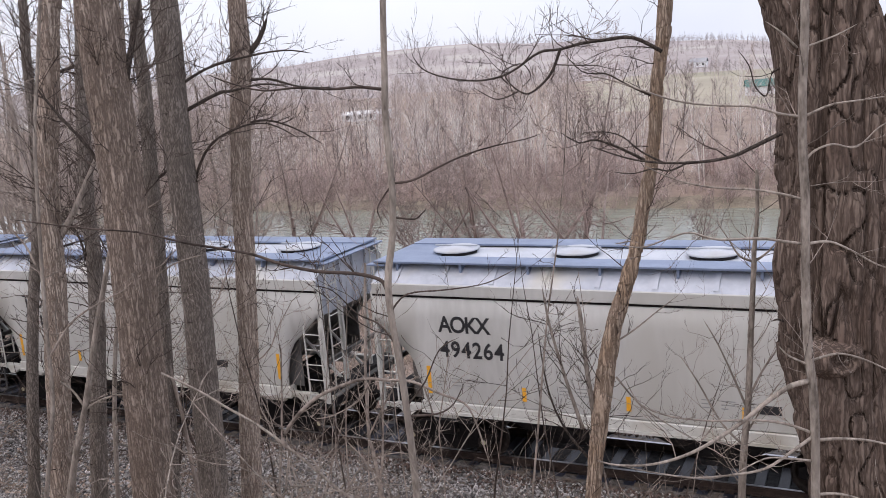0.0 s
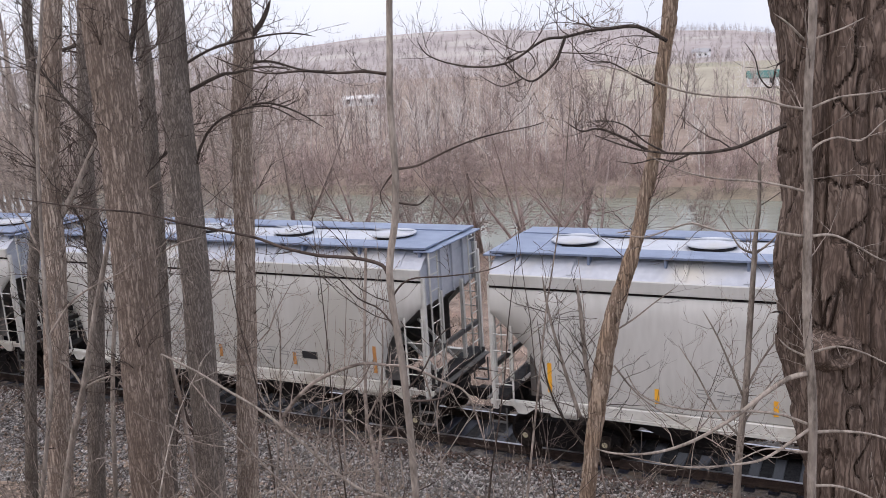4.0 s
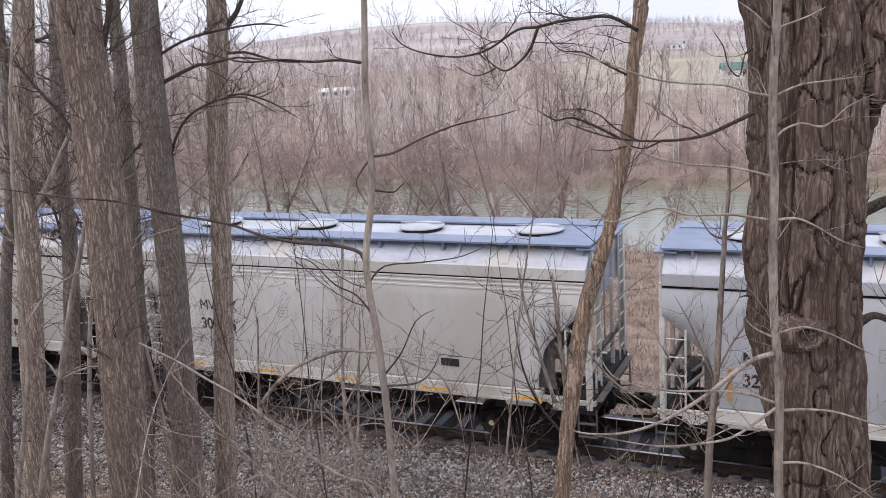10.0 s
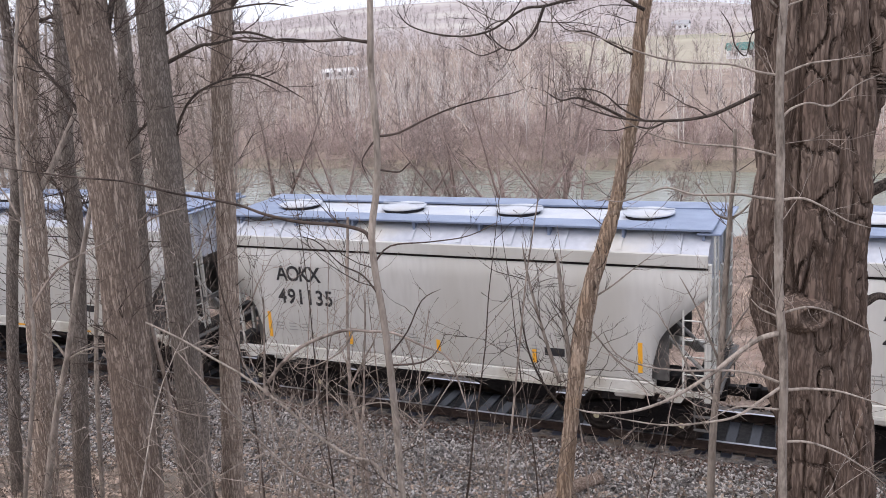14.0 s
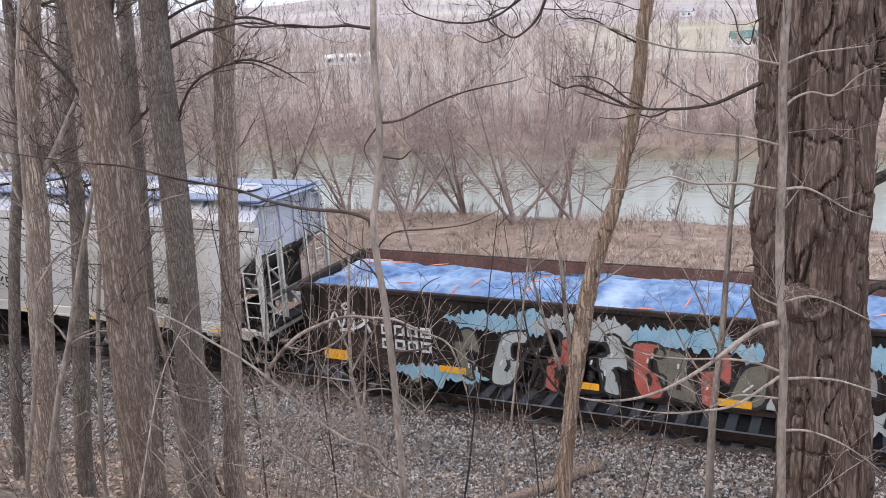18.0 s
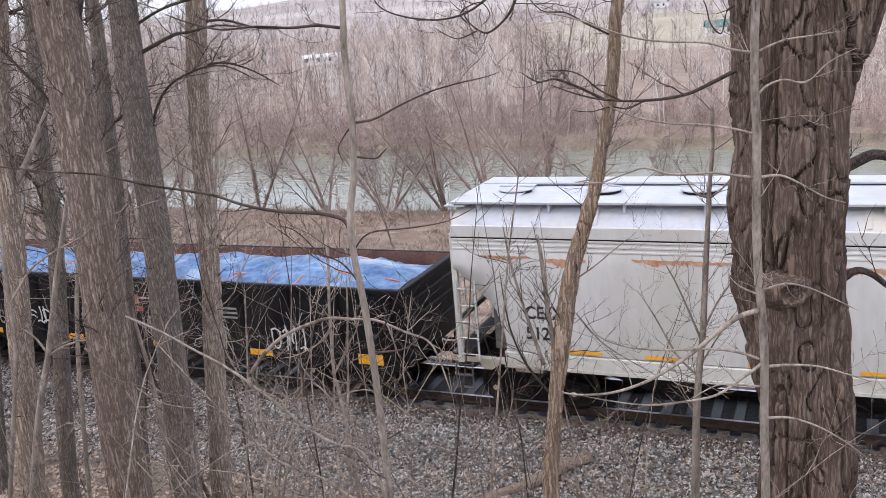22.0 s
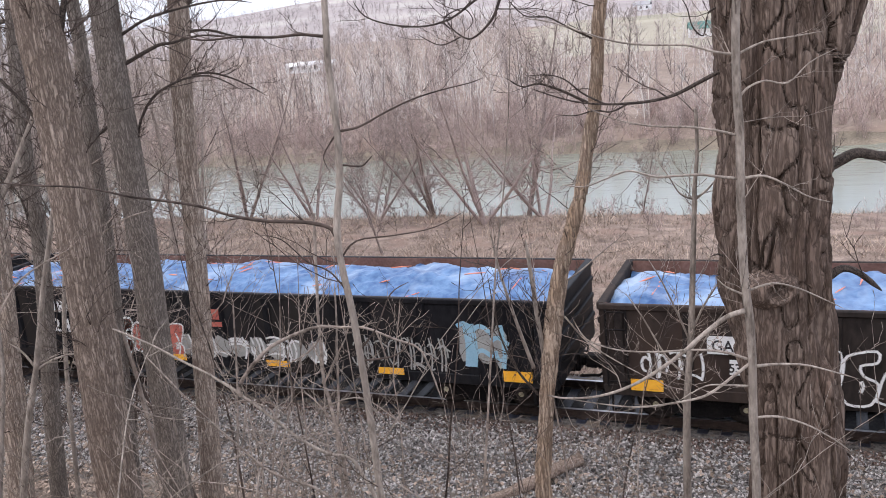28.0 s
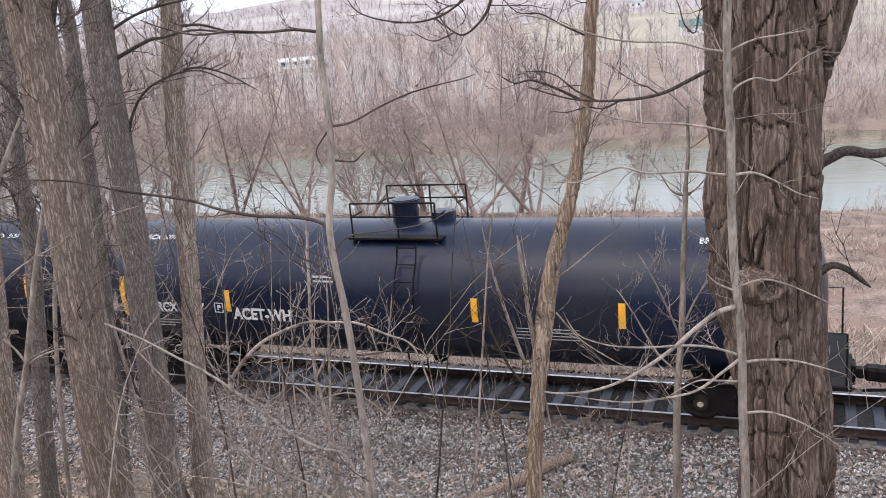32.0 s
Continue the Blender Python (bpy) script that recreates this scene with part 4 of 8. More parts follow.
        s = Shape().box(min(e * (B - 0.18), e * (B - 0.12)), max(e * (B - 0.18), e * (B - 0.12)), -SIDE + 0.02, SIDE - 0.02, 3.12, zt + 0.19)
        s.loft([[(e * (B - 0.14), y, zt + 0.18), (e * (B - 0.14), y * 0.6, zr - 0.04)] for y in (-SIDE, SIDE)])
        for y in (-0.9, -0.3, 0.3, 0.9):
            s.box(e * (B - 0.1) - 0.03, e * (B - 0.1) + 0.03, y - 0.05, y + 0.05, 3.12, zr - 0.12)
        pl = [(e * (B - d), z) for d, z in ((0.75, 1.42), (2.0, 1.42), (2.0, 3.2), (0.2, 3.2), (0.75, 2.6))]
        got["shear_plate", e] = Shape().prism(pl if e > 0 else pl[::-1], -0.02, 0.02).mesh("shear_plate", "shade_grey_steel")
        got["end_wall", e] = s.mesh("end_wall", "roof")
        got["end_brace", e] = Shape().rod([(e * (B - 0.05), 0, 1.2), (e * (B - 1.2), 0, 2.3)], [0.04, 0.04], 6).mesh("end_brace", paint)
    got["eave_rib"] = Shape().box(-B, B, -0.03, 0.05, zt - 0.32, zt - 0.27, 0.01).mesh("eave_rib", paint)
    got["corner_post"] = Shape().box(-0.06, 0.06, -0.05, 0.05, 1.1, zt + 0.02, 0.01).mesh("corner_post", "sill")
    got["end_post"] = Shape().box(-0.04, 0.04, -0.04, 0.04, 1.2, zt - 0.5, 0.008).mesh("end_post", "sill")
    got["end_beam"] = Shape().box(-0.04, 0.04, -SIDE + 0.1, SIDE - 0.1, 2.0, 2.12, 0.01).mesh("end_beam", "shade_grey_steel")
    got["end_platform"] = Shape().box(-0.22, 0.22, -1.4, 1.4, 1.26, 1.3, 0.01).mesh("end_platform", "shade_grey_steel")
    got["roof_end_walk"] = Shape().box(-0.22, 0.22, -1.3, 1.3, zr - 0.05, zr - 0.01, 0.01).mesh("roof_end_walk", board)
    s = Shape()
    n = 2 if L < 15 else 4
    span = (2 * B - 5.0)
    bays = []
    for k in range(n):
        cx = -span / 2 + span * (k + 0.5) / n
        w = span / n * 0.47
        top = [(cx - w, -1.35, 1.2), (cx + w, -1.35, 1.2), (cx + w, 1.35, 1.2), (cx - w, 1.35, 1.2)]
        bot = [(cx - 0.35, -0.7, 0.42), (cx + 0.35, -0.7, 0.42), (cx + 0.35, 0.7, 0.42), (cx - 0.35, 0.7, 0.42)]
        bays.append(Shape().loft([bot, top], closed=True, ends=True).box(cx - 0.4, cx + 0.4, -0.75, 0.75, 0.3, 0.42, 0.02).mesh("discharge_bay", "under_shade"))
    got["bays"] = bays
    got["brake_tank"] = Shape().turned([(0.0, -0.5), (0.16, -0.48), (0.2, -0.4), (0.2, 0.4), (0.16, 0.48), (0.0, 0.5)], "x", 14).mesh("air_tank", "iron", True)
    got["step"] = Shape().box(-0.2, -0.175, -0.02, 0.02, 0.52, 1.12).box(0.175, 0.2, -0.02, 0.02, 0.52, 1.12).box(-0.2, 0.2, -0.04, 0.04, 0.52, 0.545).box(-0.2, 0.2, -0.04, 0.04, 0.8, 0.825).mesh("sill_step", "shade_grey_steel")
    return got


def hopper(L, s_mid, paint, label, ribbed=False, hatches=4, board="skylit_grating"):
    """A covered hopper whose middle stands at s_mid when the clip starts."""
    key = (L, paint, board)
    if key not in HOPPER:
        HOPPER[key] = hopper_meshes(L, paint, board)
    g = HOPPER[key]
    B, zt, zb, zr = hopper_size(L)
    car = thing("covered_hopper_car", label, "freight car", group="cars of the train")
    CARS.append((car, s_mid))
    for sy in (-1, 1):
        for k in ("side_panel", "eave_rail", "drip_edge", "roof_shoulder", "running_board", "side_sill"):
            put(k, g[k, sy], car)
        for e in (-1, 1):
            put("sill_step", g["step"], car, m=pose(e * (B - 0.05), sy * 1.48, 0))
            ladder(car, e * (B - 0.02) - (0.42 if e > 0 else 0.0), sy * (SIDE + 0.04), 1.2, 1.75, 0.42, "sill")
            ladder(car, e * (B + 0.08), sy * 1.02 - 0.2, 1.2, 3.15, 0.4, "sill", 90)
    put("roof", g["roof"], car)
    if ribbed:
        for sy in (-1, 1):
            for k in range(3):
                put("eave_rib", g["eave_rib"], car, m=pose(0, sy * SIDE, 0.1 * k))
    for k in range(hatches):
        x = -B + (k + 0.5) * 2 * B / hatches
        lid = put("roof_hatch", g["roof_hatch"], car, "round pale roof hatch", pose(x, 0, zr + 0.015) @ Matrix.Scale(0.72 if L > 15 else 1.0, 4))
        put("hatch_collar", g["hatch_collar"], lid, "hatch collar, painted dark for the shadow under the lid")
    put("underframe", g["underframe"], car)
    for e in (-1, 1):
        for k in ("slope_sheet", "end_wall"):
            put(k, g[k, e], car)
        for y in (-SIDE + 0.05, SIDE - 0.05):
            put("shear_plate", g["shear_plate", e], car, m=pose(0, y * 0.9, 0))
            put("corner_post", g["corner_post"], car, m=pose(e * B, y, 0))
            put("end_post", g["end_post"], car, m=pose(e * (B - 0.02), y * 0.38, 0))
            put("end_brace", g["end_brace", e], car, m=pose(0, y * 0.34, 0))
        put("roof_end_deck", g["roof_end_deck"], car, m=pose(e * (B - 0.6), 0, 0))
        put("end_beam", g["end_beam"], car, m=pose(e * (B - 0.02), 0, 0))
        put("end_platform", g["end_platform"], car, m=pose(e * (B + 0.02), 0, 0))
        put("roof_end_walk", g["roof_end_walk"], car, m=pose(e * (B - 0.02), 0, 0))
        put("coupler", COUPLER, car, m=pose(e * (L / 2 - 0.79), 0, 0, 0, 0, 0 if e > 0 else 180))
        bogie(car, e * (L / 2 - 2.15))
    for me in g["bays"]:
        put("discharge_bay", me, car)
    put("air_tank", g["brake_tank"], car, m=pose(-B + 1.25, 0.2, 1.75))
    return car, B


def hopper_marks(car, B, mark, number, x=0.9, z=3.15, size=0.42, ink="ink", stripes="orange", seed=1, tall=True):
    """Reporting mark, number, small data lines, placards and reflective stripes."""
    y = -SIDE - 0.034
    x0 = -B + 1.11 + x
    if mark:
        wide = 0.47 <= size
        word(mark, size, x0, z - (0.06 if wide else 0), y, ink, car, 0.0 if "M" in mark else 0.01, spacing=0.86 if mark == "AOKX" else 1.0)
        word(number, size, x0, z - size * 1.28, y, ink, car, 0.01, spacing=1.12 if wide else 1.0)
    rng = random.Random(seed)
    rows = []
    for bx in (x0 - 0.15, x0 + 2.6, B - 4.2):
        for k in range(3):
            for w in range(3):
                rows.append((bx + 0.36 * w, 1.98 - 0.075 * k, rng.uniform(0.12, 0.3), 0.022))
    plates(rows, y, "grey_ink", "data_line", car)
    plates([(B - 3.2, 1.8, 0.42, 0.17)], y, "ink", "placard", car, "black data placard")
    if mark:
        q = x0 + 2.25
        plates([(q, 2.6, 0.26, 0.015), (q, 2.83, 0.26, 0.015), (q, 2.6, 0.015, 0.24), (q + 0.245, 2.6, 0.015, 0.24), (q + 0.08, 2.68, 0.1, 0.02), (q + 0.08, 2.75, 0.1, 0.02)], y, "grey_ink", "stencil_box", car)
    if stripes:
        for k in range(5):
            h = 0.62 if k in (0, 4) and tall else 0.3
            sx = -B + 1.24 + (2 * B - 2.5) * k / 4
            plates([(sx - 0.045, 1.62, 0.09, h)], y, stripes, "reflector_stripe", car, "upright reflective stripe")


GONDOLA = {}


def gondola_meshes(L, paint):
    B, zt, zb = L / 2 - 0.55, 2.66, 0.86
    g = {}
    for sy in (-1, 1):
        s = Shape().box(-B, B, sy * SIDE - 0.03, sy * SIDE + 0.0, zb, zt - 0.1)
        g["side_wall", sy] = s.mesh("side_wall", paint)
        s = Shape().box(-B, B, sy * (SIDE - 0.045) - 0.008, sy * (SIDE - 0.045) + 0.008, zb + 0.1, zt - 0.012)
        g["inner_lining", sy] = s.mesh("inner_lining", "rust")
        s = Shape().box(-B - 0.03, B + 0.03, min(sy * (SIDE - 0.03), sy * (SIDE + 0.08)), max(sy * (SIDE - 0.03), sy * (SIDE + 0.08)), zt - 0.12, zt, 0.02)
        g["top_chord", sy] = s.mesh("top_chord", paint)
        s = Shape().box(-B, B, sy * SIDE - 0.06, sy * SIDE + 0.05, zb - 0.1, zb + 0.12, 0.015)
        g["bottom_sill", sy] = s.mesh("bottom_sill", paint)
    g["stake"] = Shape().loft([[(x, y, z) for x, y in ((-0.11, 0), (-0.07, -0.1), (0.07, -0.1), (0.11, 0))] for z in (zb + 0.1, zt - 0.12)]).mesh("side_stake", paint)
    for e in (-1, 1):
        s = Shape().box(e * B - 0.04, e * B + 0.04, -SIDE, SIDE, zb, zt - 0.02)
        s.box(e * B - 0.08, e * B + 0.08, -SIDE - 0.02, SIDE + 0.02, zt - 0.14, zt + 0.01, 0.02)
        for z in (1.35, 1.8, 2.2):
            s.box(e * (B + 0.05) - 0.05, e * (B + 0.05) + 0.05, -SIDE + 0.1, SIDE - 0.1, z, z + 0.12, 0.02)
        g["end_wall", e] = s.mesh("end_wall", paint)
    s = Shape().box(-B, B, -0.3, 0.3, 0.66, 0.98).box(-B, B, -SIDE + 0.02, SIDE - 0.02, 0.92, 0.98)
    for k in range(9):
        x = -B + 1 + k * (2 * B - 2) / 8
        s.box(x - 0.08, x + 0.08, -1.4, 1.4, 0.7, 0.92)
    g["underframe"] = s.mesh("underframe", "iron")
    g["step"] = Shape().box(-0.22, -0.18, -0.03, 0.03, 0.4, 0.9).box(0.18, 0.22, -0.03, 0.03, 0.4, 0.9).box(-0.22, 0.22, -0.04, 0.04, 0.4, 0.43).mesh("sill_step", "iron")
    return g


def gondola(L, s_mid, paint, label, seed):
    if (L, paint) not in GONDOLA:
        GONDOLA[L, paint] = gondola_meshes(L, paint)
    g, B = GONDOLA[L, paint], L / 2 - 0.55
    car = thing("gondola_car", label, "freight car", group="cars of the train")
    CARS.append((car, s_mid))
    rng = random.Random(seed)
    for sy in (-1, 1):
        for k in ("side_wall", "inner_lining", "top_chord", "bottom_sill"):
            put(k, g[k, sy], car)
        for k in range(13):
            x = -B + 0.35 + k * (2 * B - 0.7) / 12
            put("side_stake", g["stake"], car, m=pose(x, sy * SIDE, 0, 0, 0, 0 if sy < 0 else 180))
        for e in (-1, 1):
            put("sill_step", g["step"], car, m=pose(e * (B - 0.35), sy * 1.5, 0))
    for e in (-1, 1):
        put("end_wall", g["end_wall", e], car)
        ladder(car, e * (B - 0.1) - (0.4 if e > 0 else 0), -SIDE - 0.1, 0.95, 1.6, 0.4, "iron")
        put("coupler", COUPLER, car, m=pose(e * (B - 0.1), 0, 0, 0, 0, 0 if e > 0 else 180))
        bogie(car, e * (L / 2 - 2.35))
    put("underframe", g["underframe"], car)
    # tarpaulin thrown over the heaped load, with folds and sags
    nx, ny = 190, 26
    ph = rng.uniform(0, 50)
    rows = []
    for i in range(nx + 1):
        x = -B + 0.06 + (2 * B - 0.12) * i / nx
        row = []
        for j in range(ny + 1):
            v = j / ny
            y = -SIDE + 0.05 + (2 * SIDE - 0.1) * v
            heap = 0.34 * (0.5 + 0.9 * abs(noise.noise((x * 0.17 + ph, 0.5, 1))))
            z = 2.53 - 0.14 * v + 1.25 * heap * math.sin(math.pi * min(1, v * 1.05)) ** 0.8 * min(1, (B - abs(x)) / 0.7 + 0.15)
            z += 0.1 * noise.noise((x * 0.7 + ph, y * 0.9, 4)) + 0.16 * abs(noise.noise((x * 0.8 + y, y * 0.9 + ph, 7))) + 0.13 * abs(noise.noise((x * 2.4 - 2.2 * y, y * 1.5 + ph, 2))) + 0.05 * abs(noise.noise((x * 6 + 4 * y, y * 3 + ph, 9))) - 0.12
            if v in (0, 1):
                z = min(z, 2.54)
            row.append((x, y, z))
        rows.append(row)
    put("tarpaulin", Shape().loft(rows).mesh("tarpaulin", "tarp", True), car, "crumpled bright blue tarpaulin over the load")
    s = Shape()
    for k in range(34):
        i, j = rng.randrange(4, nx - 6), rng.randrange(1, ny - 2)
        di, dj = rng.choice(((4, 1), (3, 0), (2, 3), (5, 2), (1, 4)))
        a, b = Vector(rows[i][j]), Vector(rows[min(nx, i + di)][min(ny, j + dj)])
        mid = (a + b) / 2 + Vector((0, 0, 0.03))
        s.rod([a + Vector((0, 0, 0.03)), mid, b + Vector((0, 0, 0.03))], [0.008, 0.018, 0.008], 4)
    put("tie_strap", s.mesh("tie_strap", "strap"), car, "orange tie straps")
    for k in range(6):
        x = -B + 0.55 + k * (2 * B - 1.7) / 5
        plates([(x, 0.92, 0.62, 0.15 if k not in (0, 5) else 0.24)], -SIDE - 0.128, "orange", "reflector_stripe", car, "orange reflective bar")
    return car, B


TANK = {}


def tank_car(L, s_mid, label, mark, number, seed):
    """A black tank car."""
    B, R, zc = L / 2 - 0.86, 1.55, 2.34
    if not TANK:
        prof = [(0.0, -B)] + [(R * math.sin(a), -B + 0.52 * (1 - math.cos(a))) for a in np.linspace(0.25, math.pi / 2, 6)]
        prof += [(R, x) for x in np.linspace(-B + 1.2, B - 1.2, 7)]
        prof += [(R * math.sin(a), B - 0.52 * (1 - math.cos(a))) for a in np.linspace(math.pi / 2, 0.25, 6)] + [(0.0, B)]
        TANK["shell"] = Shape().turned(prof, "x", 48, (0, 0, zc)).mesh("tank_shell", "tank", True)
        for x in (-5.2, -2.6, 2.6, 5.2):
            TANK["weld_band", x] = Shape().loft([[(x + d, r * math.cos(a), zc + r * math.sin(a)) for a in np.linspace(0, 2 * math.pi, 49)] for d, r in ((-0.06, R - 0.002), (-0.03, R + 0.007), (0.03, R + 0.007), (0.06, R - 0.002))]).mesh("weld_band", "tank", True)
        for e in (-1, 1):
            a, b = sorted((e * (B - 1.9), e * (B + 0.45)))
            TANK["stub_sill", e] = Shape().box(a, b, -0.32, 0.32, 0.7, 1.08, 0.02).mesh("stub_sill", "iron")
            TANK["saddle", e] = Shape().box(e * (B - 1.3) - 0.35, e * (B - 1.3) + 0.35, -1.25, 1.25, 0.86, 1.5, 0.04).mesh("saddle", "iron")
            TANK["end_platform", e] = Shape().box(e * (B + 0.1) - 0.3, e * (B + 0.1) + 0.3, -1.4, 1.4, 1.0, 1.1, 0.02).mesh("end_platform", "iron")
            for y in (-1.35, 1.35):
                TANK["end_rail", e * y] = Shape().rod([(e * (B + 0.3), y, 1.1), (e * (B + 0.3), y, 2.1), (e * (B - 0.05), y, 2.1), (e * (B - 0.05), y, 1.1)], [0.022] * 4, 5).mesh("end_rail", "iron")
                TANK["end_rail", e * y, e] = TANK.pop(("end_rail", e * y))
        s = Shape().turned([(0.0, 0.0), (0.3, 0.0), (0.3, 0.48), (0.27, 0.55), (0.0, 0.57)], "z", 24, (-0.12, 0, zc + R - 0.05))
        s.turned([(0.0, 0.0), (0.34, 0.0), (0.34, 0.06), (0.0, 0.06)], "z", 24, (-0.12, 0, zc + R + 0.42))
        TANK["manway"] = s.mesh("manway", "tank")
        TANK["valve_housing", 0] = Shape().turned([(0.0, 0.0), (0.28, 0.0), (0.26, 0.24), (0.0, 0.26)], "z", 18, (0.75, 0.1, zc + R - 0.05)).mesh("valve_housing", "tank")
        top, mid, base = zc + R + 0.6, zc + R + 0.3, zc + R - 0.18
        for sy in (-1, 1):
            TANK["walkway", sy] = Shape().box(-1.1, 1.1, sy * 0.72 - 0.28, sy * 0.72 + 0.28, zc + R - 0.2, zc + R - 0.16).mesh("walkway", "iron")
            y = sy * 0.95
            s = Shape()
            for z in (top, mid):
                s.rod([(-1.0, y, z), (1.0, y, z)], [0.022, 0.022], 6)
            for x in (-1.0, 0.1, 1.0):
                s.rod([(x, y, base), (x, y, top)], [0.022, 0.022], 6)
            for x in (-1.0, 1.0):
                s.rod([(x, y, mid), (x, sy * 0.4, mid)], [0.02, 0.02], 6)
            TANK["handrail", sy] = s.mesh("handrail", "iron")
        s = Shape()
        for y in (-1.42, 1.42):
            for k in range(9):
                z = 0.95 + 0.33 * k
                yy = math.copysign(max(math.sqrt(max(R * R - (z - zc) ** 2, 0)) + 0.14, 1.25), y)
                s.rod([(-0.22, yy, z), (0.22, yy, z)], [0.014, 0.014], 5)
            for x in (-0.22, 0.22):
                s.rod([(x, math.copysign(max(math.sqrt(max(R * R - (z - zc) ** 2, 0)) + 0.14, 1.25), y), z) for z in np.linspace(0.8, 3.7, 9)], [0.02] * 9, 5)
        TANK["side_ladder"] = s.mesh("side_ladder", "iron")
        TANK["valve"] = Shape().turned([(0.0, 0.0), (0.16, 0.0), (0.2, 0.2), (0.2, 0.34), (0.0, 0.36)], "z", 16, (0, 0, 0.55)).box(-0.5, 0.5, -0.06, 0.06, 0.8, 0.92).mesh("bottom_valve", "iron")
    car = thing("tank_car", label, "freight car", group="cars of the train")
    CARS.append((car, s_mid))
    dome = pose(-0.4 if seed == 1 else 0.0, 0, 0)
    for k, n in (("shell", "tank_shell"), ("side_ladder", "side_ladder"), ("valve", "bottom_valve")):
        put(n, TANK[k], car)
    put("manway", TANK["manway"], car, m=dome)
    for k in TANK:
        if isinstance(k, tuple):
            put(k[0], TANK[k], car, m=dome if k[0] in ("valve_housing", "walkway", "handrail") else None)
    for e in (-1, 1):
        put("coupler", COUPLER, car, m=pose(e * (B + 0.3), 0, 0, 0, 0, 0 if e > 0 else 180))
        bogie(car, e * (L / 2 - 2.3))
    # reflective stripes bent round the shell
    for k in range(6):
        x = -7.6 + k * 3.04
        s = Shape()
        h = 0.5 if k in (0, 5) else 0.26
        s.loft([[(x + d, -math.sqrt(R * R - (z - zc) ** 2) - 0.008, z) for z in np.linspace(2.35 - h, 2.35 + h, 5)] for d in (-0.07, 0.07)])
        put("reflector_stripe", s.mesh("reflector_stripe", "orange"), car, "yellow reflective stripe")
    word(mark + "  " + number, 0.31, -B + 1.45, 2.04, -R - 0.004, "white_ink", car, 0.008, spacing=1.04)
    phi = radians(56)
    for x in (-B + 1.0, B - 2.3)[seed == 0:]:
        top = word(mark + "  " + number, 0.2, x, 0, 0, "white_ink", car)
        top.matrix_basis = pose(x, -(R + 0.012) * math.cos(phi), zc + (R + 0.012) * math.sin(phi), 34, 0, 0)
    plates([(-B + 1.3, 1.78 - 0.07 * k, 1.1 - 0.2 * k, 0.025) for k in range(3)], -1.46, "grey_ink", "data_line", car)
    plates([(2.4, 2.0 - 0.07 * k, 1.3, 0.022) for k in range(4)], -1.55, "grey_ink", "data_line", car)
    return car, B


HL = 12.67


PALE = "beige-white covered hopper car with round roof hatches"


